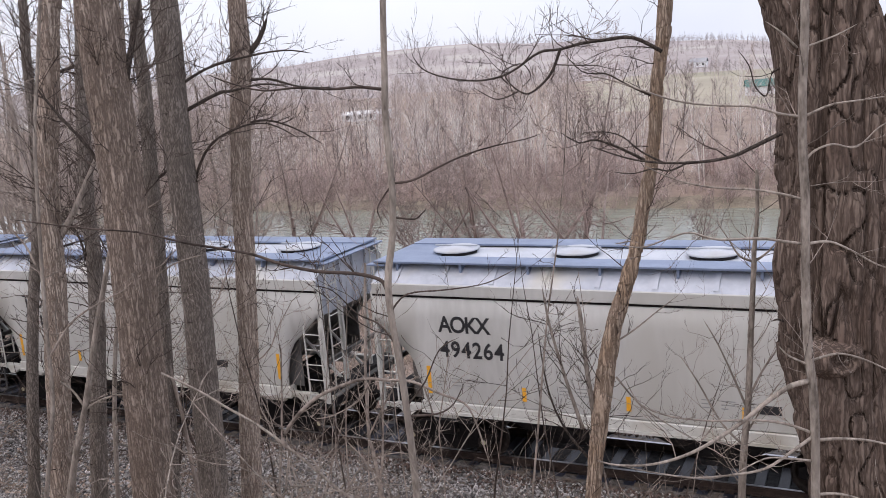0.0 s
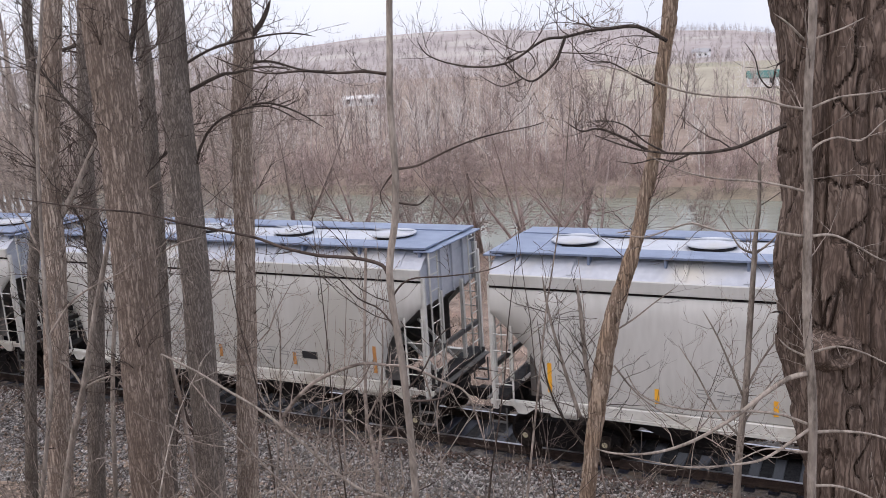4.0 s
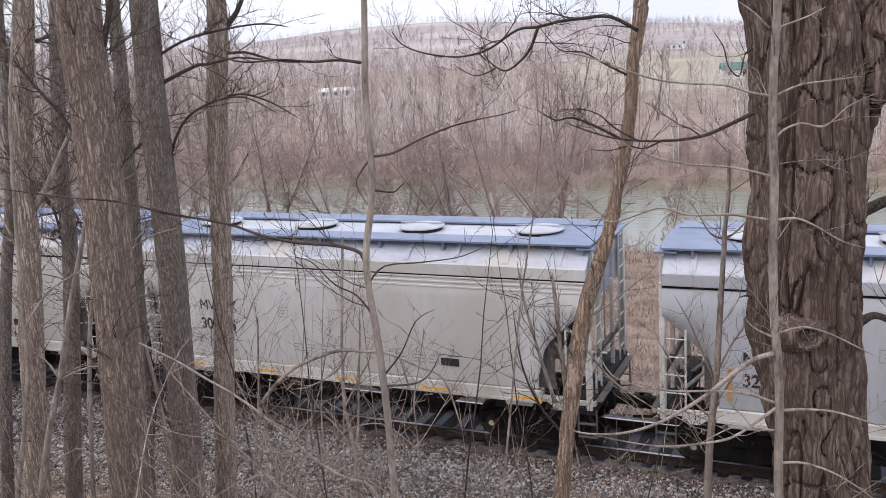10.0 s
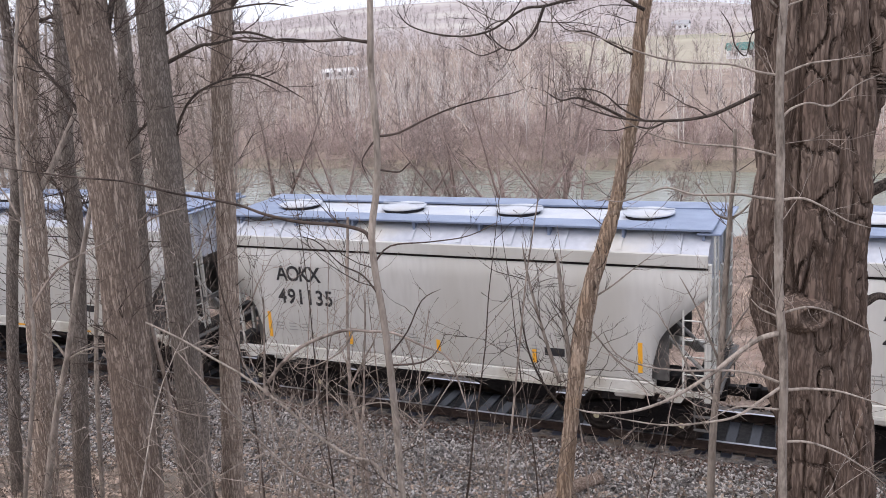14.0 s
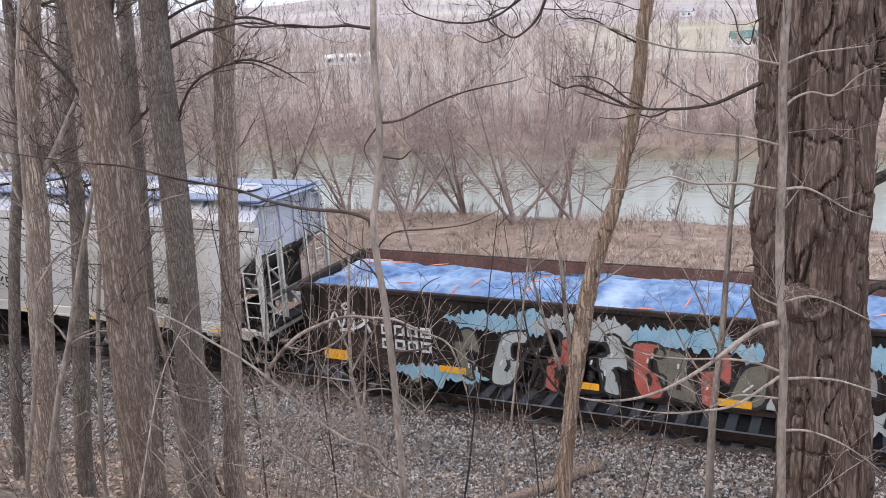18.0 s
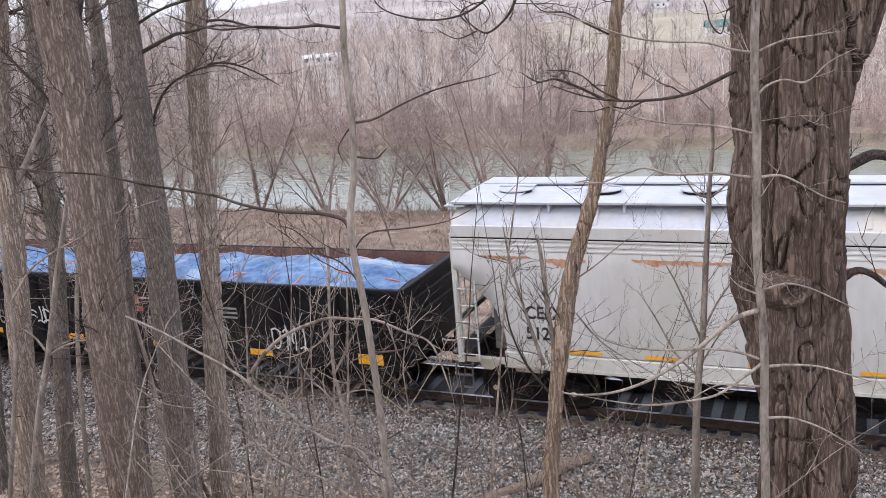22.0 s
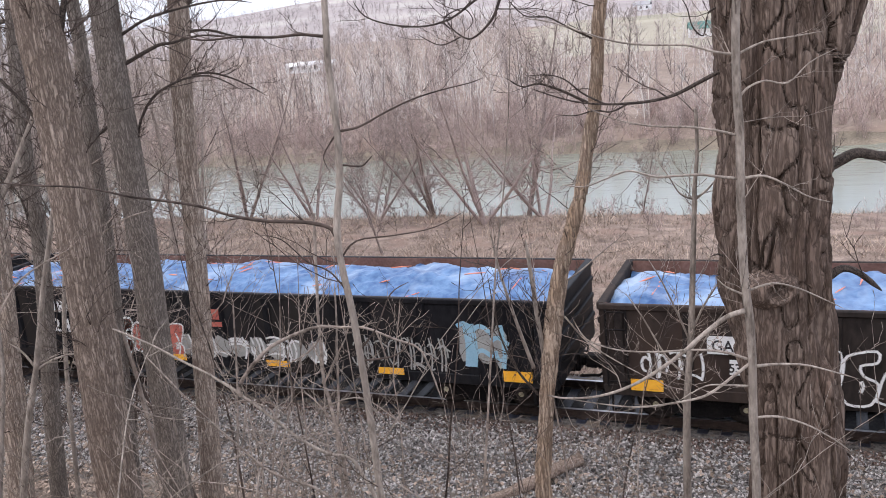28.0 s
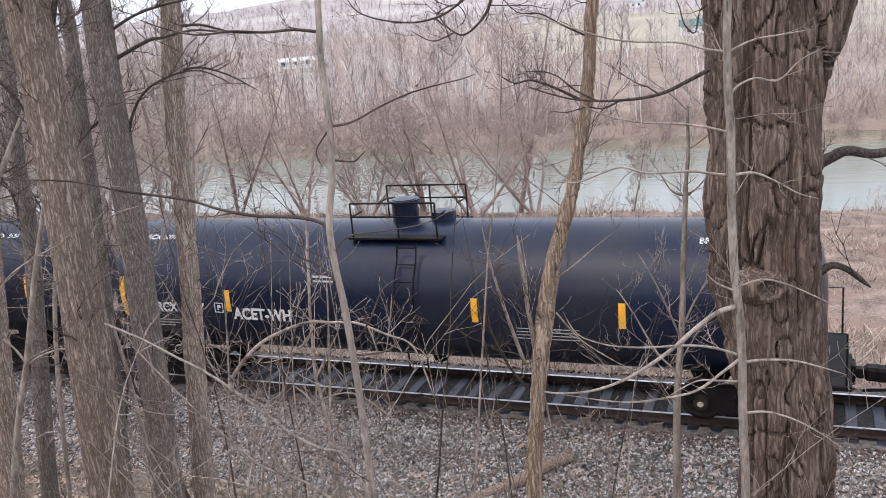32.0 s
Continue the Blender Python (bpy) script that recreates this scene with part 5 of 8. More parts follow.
def build_train():
    s = -10.67 - 3 * HL
    rows = [
        ("", "", "beige", False), ("TILX", "33107", "beige", False), ("TILX", "33103", "beige", False),
        ("AOKX", "494264", "beige", False), ("FTIX", "2335", "beige", False), ("GACX", "14942", "beige", False), ("MWCX", "300876", "beige", False),
        ("", "", "beige", False), ("AOKX", "490981", "beige", False), ("AOKX", "498850", "beige", False), ("AOKX", "499333", "beige", False), ("AOKX", "498845", "beige", False),
        ("MWCX", "300305", "white_paint", True), ("NAHX", "322177", "greyish", False), ("AOKX", "490", "beige", False), ("SHPX", "435086", "white_paint", True), ("AOKX", "491135", "beige", False),
        ("AOKX", "491180", "beige", False), ("", "", "beige", False), ("SHPX", "435065", "white_paint", True),
    ]
    ends = [-10.67 - 3 * HL, -10.67 - 2 * HL, -10.67 - HL, -10.67, 1.88, 14.63, 27.3, 40.03, 52.76, 65.49, 78.0, 90.7, 103.45, 116.1, 128.66, 141.15, 153.73, 166.25, 178.8, 191.4, 204.2]
    for i, (mark, number, paint, ribbed) in enumerate(rows):
        label = "pale grey covered hopper car with round roof hatches" if paint == "greyish" else ("off-white covered hopper car with ribbed eaves" if ribbed else PALE)
        car, B = hopper(12.67, (ends[i] + ends[i + 1]) / 2, paint, label, ribbed, 4)
        low = mark in ("GACX", "NAHX", "SHPX", "MWCX") and mark != "MWCX"
        if i == 12:
            low = True
        hopper_marks(car, B, mark, number, 0.55 if i == 12 else 0.48 if mark == "SHPX" else 0.35 if low else 0.45, 2.64 if i == 12 else 2.36 if low else 3.08, 0.36 if i == 12 else 0.43 if mark == "SHPX" else 0.33 if low else 0.47, "ink", None if ribbed else ("brown_stripe" if mark in ("FTIX", "GACX", "MWCX", "NAHX") else "orange"), i)
        y = -SIDE - 0.04
        if i in (5, 18):
            # company lettering on the flank, drawn as plain blocks
            plates([(B - 3.0 + 0.33 * k, 3.1, 0.27, 0.46) for k in range(4)], y, "ink", "emblem", car, "bold black emblem blocks")
        if ribbed:
            for k in range(5):
                x = -B + 1.0 + k * (2 * B - 2.6) / 4
                plates([(x, 1.18, 0.62, 0.1)], -1.548, "orange", "reflector_stripe", car, "yellow reflective bar on the sill")
        if i == 14:
            tags = (
                [(-3.0, 1.36), (-3.14, 1.83), (-3.09, 2.76), (-2.5, 2.84), (-2.09, 2.8)],
                [(-3.02, 1.34), (-3.6, 1.33), (-3.84, 1.75), (-3.5, 2.25), (-3.2, 2.36)],
                [(-1.87, 2.84), (-1.66, 2.1), (-1.5, 2.05)], [(-1.52, 2.0), (-1.2, 2.84), (-1.75, 2.88)],
                [(-1.6, 1.28), (-1.9, 1.62), (-2.15, 1.9)], [(-1.1, 2.84), (-0.2, 2.9), (0.45, 2.95), (0.88, 2.82), (0.98, 2.4), (0.88, 2.12), (1.12, 1.8), (1.32, 1.32)],
                [(-0.2, 2.9), (-0.28, 2.2), (-0.05, 1.4)], [(0.2, 2.5), (0.5, 2.44), (0.46, 2.28), (0.24, 2.3)], [(0.34, 1.98), (0.66, 1.86), (0.6, 1.56), (0.36, 1.6)],
                [(0.85, 2.93), (1.7, 3.0), (2.56, 2.94)], [(1.86, 2.99), (1.82, 2.44), (1.38, 2.5)], [(1.4, 2.2), (1.9, 2.1), (1.96, 1.68), (1.36, 1.72)],
                [(2.48, 2.3), (2.5, 2.6), (2.9, 3.02), (3.1, 2.75), (3.18, 2.44), (2.82, 2.24), (3.12, 2.04), (3.8, 1.6)], [(2.66, 1.9), (2.85, 1.5), (3.3, 1.26)], [(3.4, 2.2), (3.75, 2.0), (3.9, 1.5)],
            )
            sprayed(tags, y, "ink", car, 0.092, 3, "large black sprayed letters")
            plates([(-2.85 + 0.2 * k, 1.66 + 0.03 * k, 0.15, 0.05) for k in range(4)], y - 0.012, "ink", "graffiti", car)
        if i == 13:
            scribble(32, 1.6, 1.65, 1.6, 0.4, y, "blue_ink", car, 6, 0.03)
        if i == 18:
            scribble(33, -3.6, 1.5, 5.0, 0.55, y, "ink", car, 12, 0.035)
        if i == 6:
            scribble(34, 0.4, 1.55, 1.2, 0.22, y, "grey_ink", car, 5, 0.02)
    # first run of gondolas
    looks = [("rusty", "dark brown gondola car under blue tarpaulin, sprayed with graffiti"), ("black", "black gondola car under blue tarpaulin with white lettering"), ("black", "black gondola car under blue tarpaulin")]
    marks = [None, ("FU RX", "322 346"), ("FU RX", "322 480")]
    g = [204.1, 221.15, 238.7, 256.1]
    for i in range(3):
        car, B = gondola(17.3, (g[i] + g[i + 1]) / 2, looks[i][0], looks[i][1], 60 + i)
        y = -SIDE - 0.104
        if marks[i]:
            word(marks[i][0], 0.47, -B + 2.4, 2.04, y, "white_ink", car, 0.012, spacing=1.0)
            word(marks[i][1], 0.47, -B + 2.2, 1.54, y, "white_ink", car, 0.012, spacing=1.05)
            plates([(-B + 2.9, 1.36 - 0.1 * k, 1.3 - 0.3 * k, 0.035) for k in range(2)], y, "white_ink", "data_line", car)
            plates([(-B + 1.1, 1.7 - 0.12 * k, 0.35, 0.06) for k in range(3)], y, "white_ink", "data_line", car)
            plates([(0.6, 2.0, 0.3, 0.25), (0.6, 1.8, 0.4, 0.14)], y, "red_ink", "logo", car, "small red panel")
            plates([(3.3, 2.0 - 0.11 * k, 0.5, 0.05) for k in range(3)], y, "grey_ink", "data_line", car)
            if i == 1:
                paint_cloud(31, -B + 3.9, 1.0, 1.6, 1.25, y + 0.003, "pink_ink", car, 0.4)
                outlined_letters(70, -B + 3.95, 1.0, 1.7, 0.95, y, car, 3, ("pale_ink", "pink_ink"), "white_ink", 0.05)
                scribble(79, -B + 5.6, 1.2, 0.9, 0.5, y, "grey_ink", car, 3, 0.06, "dull_ink")
                scribble(69, -1.6, 1.15, 1.3, 0.4, y, "grey_ink", car, 4, 0.04)
                scribble(68, 4.4, 1.0, 1.0, 0.75, y, "white_ink", car, 3, 0.05, "grey_ink")
                put("placard", Shape().prism([(B - 2.2, 1.6), (B - 2.0, 1.4), (B - 1.8, 1.6), (B - 2.0, 1.8)], y - 0.008, y - 0.002).mesh("placard", "white_ink"), car, "white diamond placard")
            else:
                plates([(-B + 2.36, 2.06, 0.3, 0.3)], y - 0.006, "white_ink", "placard", car, "white patch over the lettering")
                for k, (x, z, w, h, ink, many) in enumerate(((3.7, 1.1, 0.6, 0.6, "grey_ink", 2), (5.2, 1.3, 0.7, 0.45, "white_ink", 3), (7.0, 1.05, 0.45, 0.75, "grey_ink", 2), (8.9, 1.1, 0.4, 0.7, "grey_ink", 2), (9.4, 1.4, 0.8, 0.35, "white_ink", 5), (11.0, 1.0, 0.6, 0.7, "grey_ink", 2), (12.8, 1.1, 1.0, 0.6, "white_ink", 4))):
                    scribble(101 + k, -B + x, z, w, h, y, ink, car, many, 0.04)
        else:
            for k, (x, z, w, h, ink) in enumerate(((-4.5, 1.95, 3.2, 0.5, "sky_ink"), (-2.6, 1.9, 2.9, 0.62, "pale_ink"), (-0.6, 1.95, 2.2, 0.5, "sky_ink"), (1.3, 1.85, 2.6, 0.5, "sky_ink"), (3.2, 1.9, 3.9, 0.55, "sky_ink"), (-5.9, 0.72, 2.4, 0.4, "sky_ink"), (2.2, 0.72, 4.8, 0.5, "pale_ink"))):
                paint_cloud(5 + k, x, z, w, h, y + 0.002 - 0.0007 * k, ink, car, 1.1)
            outlined_letters(71, -4.15, 0.84, 5.6, 1.2, y - 0.006, car, 9, ("grey_ink", "olive_ink", "grey_ink", "dull_ink", "pale_ink", "red_ink"), "ink", 0.06, "white_ink", 0.5)
            outlined_letters(72, 1.2, 0.84, 5.6, 1.15, y - 0.006, car, 8, ("olive_ink", "grey_ink", "dull_ink", "pale_ink"), "ink", 0.06, "white_ink", 0.5)
            sprayed([[(-7.4, 1.65), (-7.2, 2.05), (-7.05, 1.7), (-6.9, 2.1)], [(-7.1, 1.62), (-6.6, 1.75), (-6.35, 1.95)], [(-6.75, 1.62), (-6.7, 2.1)], [(-6.5, 2.0), (-6.3, 1.65)], [(-7.0, 2.2), (-6.9, 2.28), (-6.8, 2.2), (-6.9, 2.14), (-7.0, 2.2)]], y, "white_ink", car, 0.06, 8)
            plates([(-6.03 + 0.32 * k, 1.64 - 0.33 * r, 0.25, 0.24) for r in range(2) for k in range(4)], y - 0.003, "white_ink", "placard", car, "white number boxes")
            plates([(-5.98 + 0.32 * k, 1.7 - 0.33 * r, 0.14, 0.12) for r in range(2) for k in range(4)], y - 0.008, "ink", "data_line", car)
            scribble(74, B - 2.0, 1.0, 1.2, 0.9, y - 0.02, "white_ink", car, 3, 0.11)
    # two long hoppers
    for i, (a, b) in enumerate(((256.05, 276.6), (276.6, 297.0))):
        car, B = hopper(20.4, (a + b) / 2, "white_paint" if i == 0 else "greyish", "long white covered hopper car streaked with rust" if i == 0 else "long pale grey covered hopper car", i == 0, 10 if i == 0 else 12, "hatch" if i == 0 else "skylit_grating")
        y = -SIDE - 0.034
        if i == 0:
            word("CEFX", 0.36, -B + 1.5, 2.2, y, "ink", car, 0.008)
            word("51273", 0.36, -B + 1.5, 1.76, y, "ink", car, 0.008)
            rng = random.Random(9)
            s = Shape()
            x = -B + 0.6
            while x < B - 1:
                w, drop, top = rng.uniform(0.5, 1.9), rng.uniform(0.08, 0.26), 3.52 - rng.uniform(0, 0.04)
                n = int(w / 0.035)
                upper = [(x + 0.035 * k, y - 0.003, top - rng.uniform(0, 0.025)) for k in range(n)]
                lower = [(u, v, q - 0.015 - drop * (0.35 + 0.65 * abs(noise.noise((u * 2.3, 1, 4)))) * rng.uniform(0.5, 1.2) * math.sin(math.pi * (k + 1) / (n + 1)) ** 0.4) for k, (u, v, q) in enumerate(upper)]
                s.loft([upper, lower])
                x += w + rng.uniform(0.1, 0.9)
            for k in range(6):
                u, w, top = -B + 2.5 + 2.9 * k + rng.uniform(-0.6, 0.6), rng.uniform(0.5, 1.3), 4.07 - rng.uniform(0, 0.05)
                n = int(w / 0.05)
                edge = [(u + 0.05 * m, y - 0.002, top - rng.uniform(0, 0.03)) for m in range(n)]
                s.loft([edge, [(p, q, r - 0.1 * math.sin(math.pi * (m + 1) / (n + 1)) ** 0.5 * rng.uniform(0.6, 1.2)) for m, (p, q, r) in enumerate(edge)]])
            tagged(put("rust_streak", s.mesh("rust_streak", "rust_wash"), car, "orange rust below the eave"), kind="stuff")
            plates([(-B + 2 + 1.9 * k, 1.5, rng.uniform(0.5, 1.2), 0.07) for k in range(8)], y, "orange", "reflector_stripe", car, "worn yellow bars")
            plates([(B - 4.2, 1.75, 0.42, 0.2)], y, "ink", "placard", car)
        else:
            word("OFOX  10238", 0.3, -B + 1.75, 2.12, y, "blue_ink", car, 0.008)
            plates([(-B + 1.9, 1.95 - 0.09 * k, 2.2 - 0.5 * k, 0.03) for k in range(3)], y, "grey_ink", "data_line", car)
            plates([(-B + 2.2, 1.65, 0.1, 0.4), (B - 2.2, 1.65, 0.09, 0.6), (-3, 1.65, 0.09, 0.2), (3, 1.65, 0.09, 0.2)], y, "brown_stripe", "reflector_stripe", car, "small orange stripes")
            plates([(1.5, 1.9, 0.95, 0.14)], y, "ink", "placard", car)
    # second run of gondolas
    g = [297.1, 314.4, 331.65, 348.66]
    for i in range(3):
        paint = ("black", "black", "rusty")[i]
        car, B = gondola(17.3, (g[i] + g[i + 1]) / 2, paint, ("black gondola car under blue tarpaulin", "black gondola car with red graffiti under blue tarpaulin", "dark brown gondola car with white placard under blue tarpaulin")[i], 80 + i)
        y = -SIDE - 0.104
        if i < 2:
            word("FU RX", 0.44, -B + 2.6, 2.02, y, "white_ink", car, 0.012, spacing=0.86)
            word("322 4" if i == 0 else "322 455", 0.46, -B + 2.45, 1.5, y, "white_ink", car, 0.012)
            plates([(-B + 1.1, 1.7 - 0.12 * k, 0.35, 0.06) for k in range(3)], y, "white_ink", "data_line", car)
            plates([(-0.3, 2.0, 0.3, 0.25), (-0.3, 1.82, 0.35, 0.12)], y, "red_ink", "logo", car, "small red panel")
        if i == 1:
            outlined_letters(91, -B + 4.4, 1.0, 2.5, 0.85, y, car, 5, ("red_ink", "red_ink", "grey_ink"), "white_ink", 0.05)
            scribble(92, -1.4, 1.05, 4.2, 0.55, y, "white_ink", car, 8, 0.05, "grey_ink")
            scribble(93, 3.4, 1.05, 2.4, 0.75, y, "grey_ink", car, 8, 0.035)
            scribble(94, 6.0, 1.2, 1.1, 0.95, y, "sky_ink", car, 3, 0.1, "grey_ink")
        elif i == 0:
            scribble(95, -1.0, 1.0, 5.0, 0.7, y, "white_ink", car, 8, 0.05)
        else:
            plates([(-B + 2.0, 1.75, 0.95, 0.36), (-B + 2.4, 1.35, 0.6, 0.3)], y - 0.002, "white_ink", "placard", car, "white number placard")
            word("GACX", 0.3, -B + 2.08, 1.81, y - 0.008, "ink", car)
            word("53857", 0.24, -B + 2.38, 1.4, y - 0.008, "ink", car)
            scribble(96, -B + 0.7, 1.2, 1.2, 0.55, y, "white_ink", car, 4, 0.05)
            outlined_letters(97, -B + 3.7, 0.95, 2.9, 1.1, y, car, 5, ("rusty",), "white_ink", 0.045, None, 0.3)
            plates([(-B + 7.35, 1.3, 0.5, 0.85)], y - 0.002, "pale_ink", "placard", car, "pale painted-over panel")
            scribble(98, -B + 8.4, 1.1, 1.4, 0.6, y, "white_ink", car, 4, 0.05)
            scribble(99, B - 4.0, 1.1, 1.5, 0.55, y, "white_ink", car, 4, 0.05)
            for x, z in ((B - 1.75, 1.98), (B - 1.75, 1.5)):
                put("placard", Shape().prism([(x - 0.2, z), (x, z - 0.2), (x + 0.2, z), (x, z + 0.2)], y - 0.008, y - 0.002).mesh("placard", "white_ink"), car, "white diamond placard")
    # tank cars
    for i, (mark, number) in enumerate((("BRCX", "5156"), ("BRCX", "2097"), ("BRCX", "5120"))):
        a = 348.66 + 18.32 * i
        car, B = tank_car(18.22, a + 9.11, "black tank car with a railed dome and yellow stripes", mark, number, i)
        if i == 1:
            word("ACET-WH", 0.36, -B + 3.82, 1.93, -1.556, "white_ink", car, 0.012, "graffiti")
            plates([(-B + 3.3, 2.06, 0.24, 0.02), (-B + 3.3, 2.28, 0.24, 0.02), (-B + 3.3, 2.06, 0.02, 0.24), (-B + 3.52, 2.06, 0.02, 0.24), (-B + 3.38, 2.12, 0.03, 0.12), (-B + 3.41, 2.18, 0.06, 0.06)], -1.554, "white_ink", "stencil_box", car)
            plates([(-B + 6.0, 2.95, 0.5, 0.05), (-B + 6.0, 2.85, 0.5, 0.04)], -1.485, "white_ink", "data_line", car)


build_train()


# ---- vegetation ----
def wander(rng, start, way, length, steps, bend, lift=0.0):
    """A crooked line from start along way."""
    p, d, out = Vector(start), Vector(way).normalized(), [Vector(start)]
    for _ in range(steps):
        d = (d + Vector((rng.uniform(-bend, bend), rng.uniform(-bend, bend), rng.uniform(-bend, bend) + lift))).normalized()
        p = p + d * (length / steps)
        out.append(p.copy())
    return out


def smooth_line(points, per=4):
    """Points joined by a soft curve."""
    pts = [Vector(p) for p in points]
    if len(pts) < 3:
        return pts
    out = []
    for i in range(len(pts) - 1):
        a, b, c, d = pts[max(i - 1, 0)], pts[i], pts[i + 1], pts[min(i + 2, len(pts) - 1)]
        for k in range(per):
            t = k / per
            out.append(0.5 * ((2 * b) + (c - a) * t + (2 * a - 5 * b + 4 * c - d) * t * t + (3 * b - a - 3 * c + d) * t ** 3))
    out.append(pts[-1])
    return out


class Tree:
    """A bare tree: trunk and limbs are parts, its fine twigs one more."""

    def __init__(self, name, label, bark_name, limb_bark, twig_mat, seed, twigginess=1.0, sides=14, rough=0.0, category="tree", fine=1.0, cells=0.0, depth=0.0):
        self.ob = thing(name, label, category, group="bare trees on the bank")
        self.bark, self.limb_bark, self.twig_mat = bark_name, limb_bark, twig_mat
        self.rng, self.many, self.sides, self.rough, self.fine, self.cells, self.depth = random.Random(seed), twigginess, sides, rough, fine, cells, depth
        self.twigs = Shape()

    def grow(self, name, r0, r1, *points, girth=None):
        foot_on_ground = name == "trunk"
        big = foot_on_ground or r0 > 0.1
        line = smooth_line(points, 6 if big else 4)
        if foot_on_ground:
            foot = line[0]
            base = ground_z(foot.y) - 0.15
            if foot.z > base + 0.2:
                line.insert(0, Vector((foot.x, foot.y, (foot.z + base) / 2)))
                line.insert(0, Vector((foot.x, foot.y, base)))
        n = len(line)
        radii = [r0 + (r1 - r0) * (i / (n - 1)) ** 0.9 for i in range(n)]
        if girth:
            radii = [float(np.interp(p.z, *zip(*girth))) for p in line]
        if not big:
            radii[-1], radii[-2] = r1 * 0.25, r1 * 0.7
        s = Shape()
        if big and self.cells:
            # close rings, so that ridges and plates stand out in relief
            length = sum((q - p).length for p, q in zip(line, line[1:]))
            steps = int(length / min(0.02, 0.25 / self.cells))
            at = np.cumsum([0] + [(q - p).length for p, q in zip(line, line[1:])])
            want = np.linspace(0, length, steps)
            fine_line = [Vector([float(np.interp(w, at, [p[k] for p in line])) for k in range(3)]) for w in want]
            fine_r = [float(np.interp(w, at, radii)) for w in want]
            s.rod(fine_line, fine_r, self.sides)
            for i, v in enumerate(s.v):
                c = fine_line[i // self.sides]
                o = Vector(v) - c
                q, e = self.cells, fine_r[i // self.sides]
                wob = 0.3 * noise.noise((v[0] * 5, v[1] * 5, v[2] * 2.2))
                split = abs(noise.noise((v[0] * q + wob, v[1] * q + wob, v[2] * q * 0.055 + wob)))
                cross = 3.2 * abs(noise.noise((v[0] * q * 0.7 + 9, v[1] * q * 0.7 + wob, v[2] * q * 0.38 - wob)))
                edge = min(1.0, min(split, cross) / 0.15)
                height = edge * edge * (3 - 2 * edge) * (1.0 + 0.9 * noise.noise((v[0] * q * 0.55, v[1] * q * 0.55 + 4, v[2] * q * 0.22)))
                lump = noise.noise((v[0] * 4, v[1] * 4, v[2] * 1.1)) * self.rough * e * 1.4
                s.v[i] = tuple(c + o.normalized() * (o.length + lump + self.depth * (height - 0.6) + self.depth * 0.22 * noise.noise((v[0] * 45, v[1] * 45, v[2] * 8))))
        else:
            s.rod(line, radii, self.sides if big else 7)
        if self.rough and r0 > 0.02 and not (big and self.cells):
            for i, v in enumerate(s.v):
                c = line[min(i // (self.sides if big else 7), n - 1)]
                o = Vector(v) - c
                k = 1 + self.rough * (noise.noise((v[0] * 9, v[1] * 9, v[2] * 1.6)) + 0.6 * noise.noise((v[0] * 22, v[1] * 22, v[2] * 4)))
                s.v[i] = tuple(c + o * k)
        put(name, s.mesh(name, self.bark if big else "bark_limb" if name == "bough" else self.limb_bark, True), self.ob)
        # side shoots
        length = sum((b - a).length for a, b in zip(line, line[1:]))
        count = int(self.many * (length * (2.6 if big else 8.0)))
        for _ in range(count):
            i = self.rng.randrange(1, n - 1) if n > 2 else 0
            along = (line[min(i + 1, n - 1)] - line[i]).normalized()
            side = Vector((self.rng.uniform(-1, 1), self.rng.uniform(-1, 1), self.rng.uniform(-0.5, 0.9)))
            self.shoot(line[i], (along * 0.5 + side), self.rng.uniform(0.2, 0.75 if not big else 0.95) * self.fine, min(radii[i] * 0.45, 0.0065 * self.fine), 2)
        return self

    def shoot(self, at, way, length, r, depth):
        pts = wander(self.rng, at, way, length, 5, 0.28, 0.06)
        self.twigs.rod(pts, [r * (1 - 0.14 * k) for k in range(6)], 4 if r > 0.004 else 3, False)
        if depth > 0:
            for k in (1, 2, 3, 4):
                if self.rng.random() < 0.62:
                    d = (pts[k + 1] - pts[k]).normalized() + Vector((self.rng.uniform(-1, 1), self.rng.uniform(-1, 1), self.rng.uniform(-0.5, 0.8)))
                    self.shoot(pts[k], d, length * self.rng.uniform(0.3, 0.6), max(r * 0.62, 0.0013), depth - 1)

    def done(self):
        if self.twigs.v:
            tagged(put("twig_growth", self.twigs.mesh("twig_growth", self.twig_mat), self.ob), kind="stuff")
        return self.ob


def burl(parent):
    """The healed knot on the great trunk: a puckered ring of bark round a hollow."""
    centre, out = Vector((-0.247, 5.600, 6.555)), Vector((0.426, -0.905, 0.05)).normalized()
    side, up = Vector((0.905, 0.426, 0)), Vector((0, 0, 1))
    rings = []
    for i in range(15):
        f = i / 14
        ring = []
        for k in range(36):
            a = 2 * math.pi * k / 36
            fold = 0.022 * noise.noise((3 * math.cos(a), 3 * math.sin(a), 5 + 3 * f)) + 0.012 * noise.noise((9 * math.cos(a), 9 * math.sin(a), 5 * f))
            r = 0.17 * f * (1 + 2.2 * fold)
            swell = 0.085 * math.exp(-((f - 0.5) / 0.24) ** 2) - 0.09 * max(0, f - 0.7) / 0.3 + fold * 1.6 * f
            ring.append(centre + side * (r * math.cos(a) * 1.1) + up * (r * math.sin(a) * 0.8 - 0.03 * f * math.sin(a) ** 2) + out * swell)
        rings.append(ring)
    put("burl", Shape().loft(rings, closed=True).mesh("burl", "bark_plate", True), parent, "puckered brown knot")


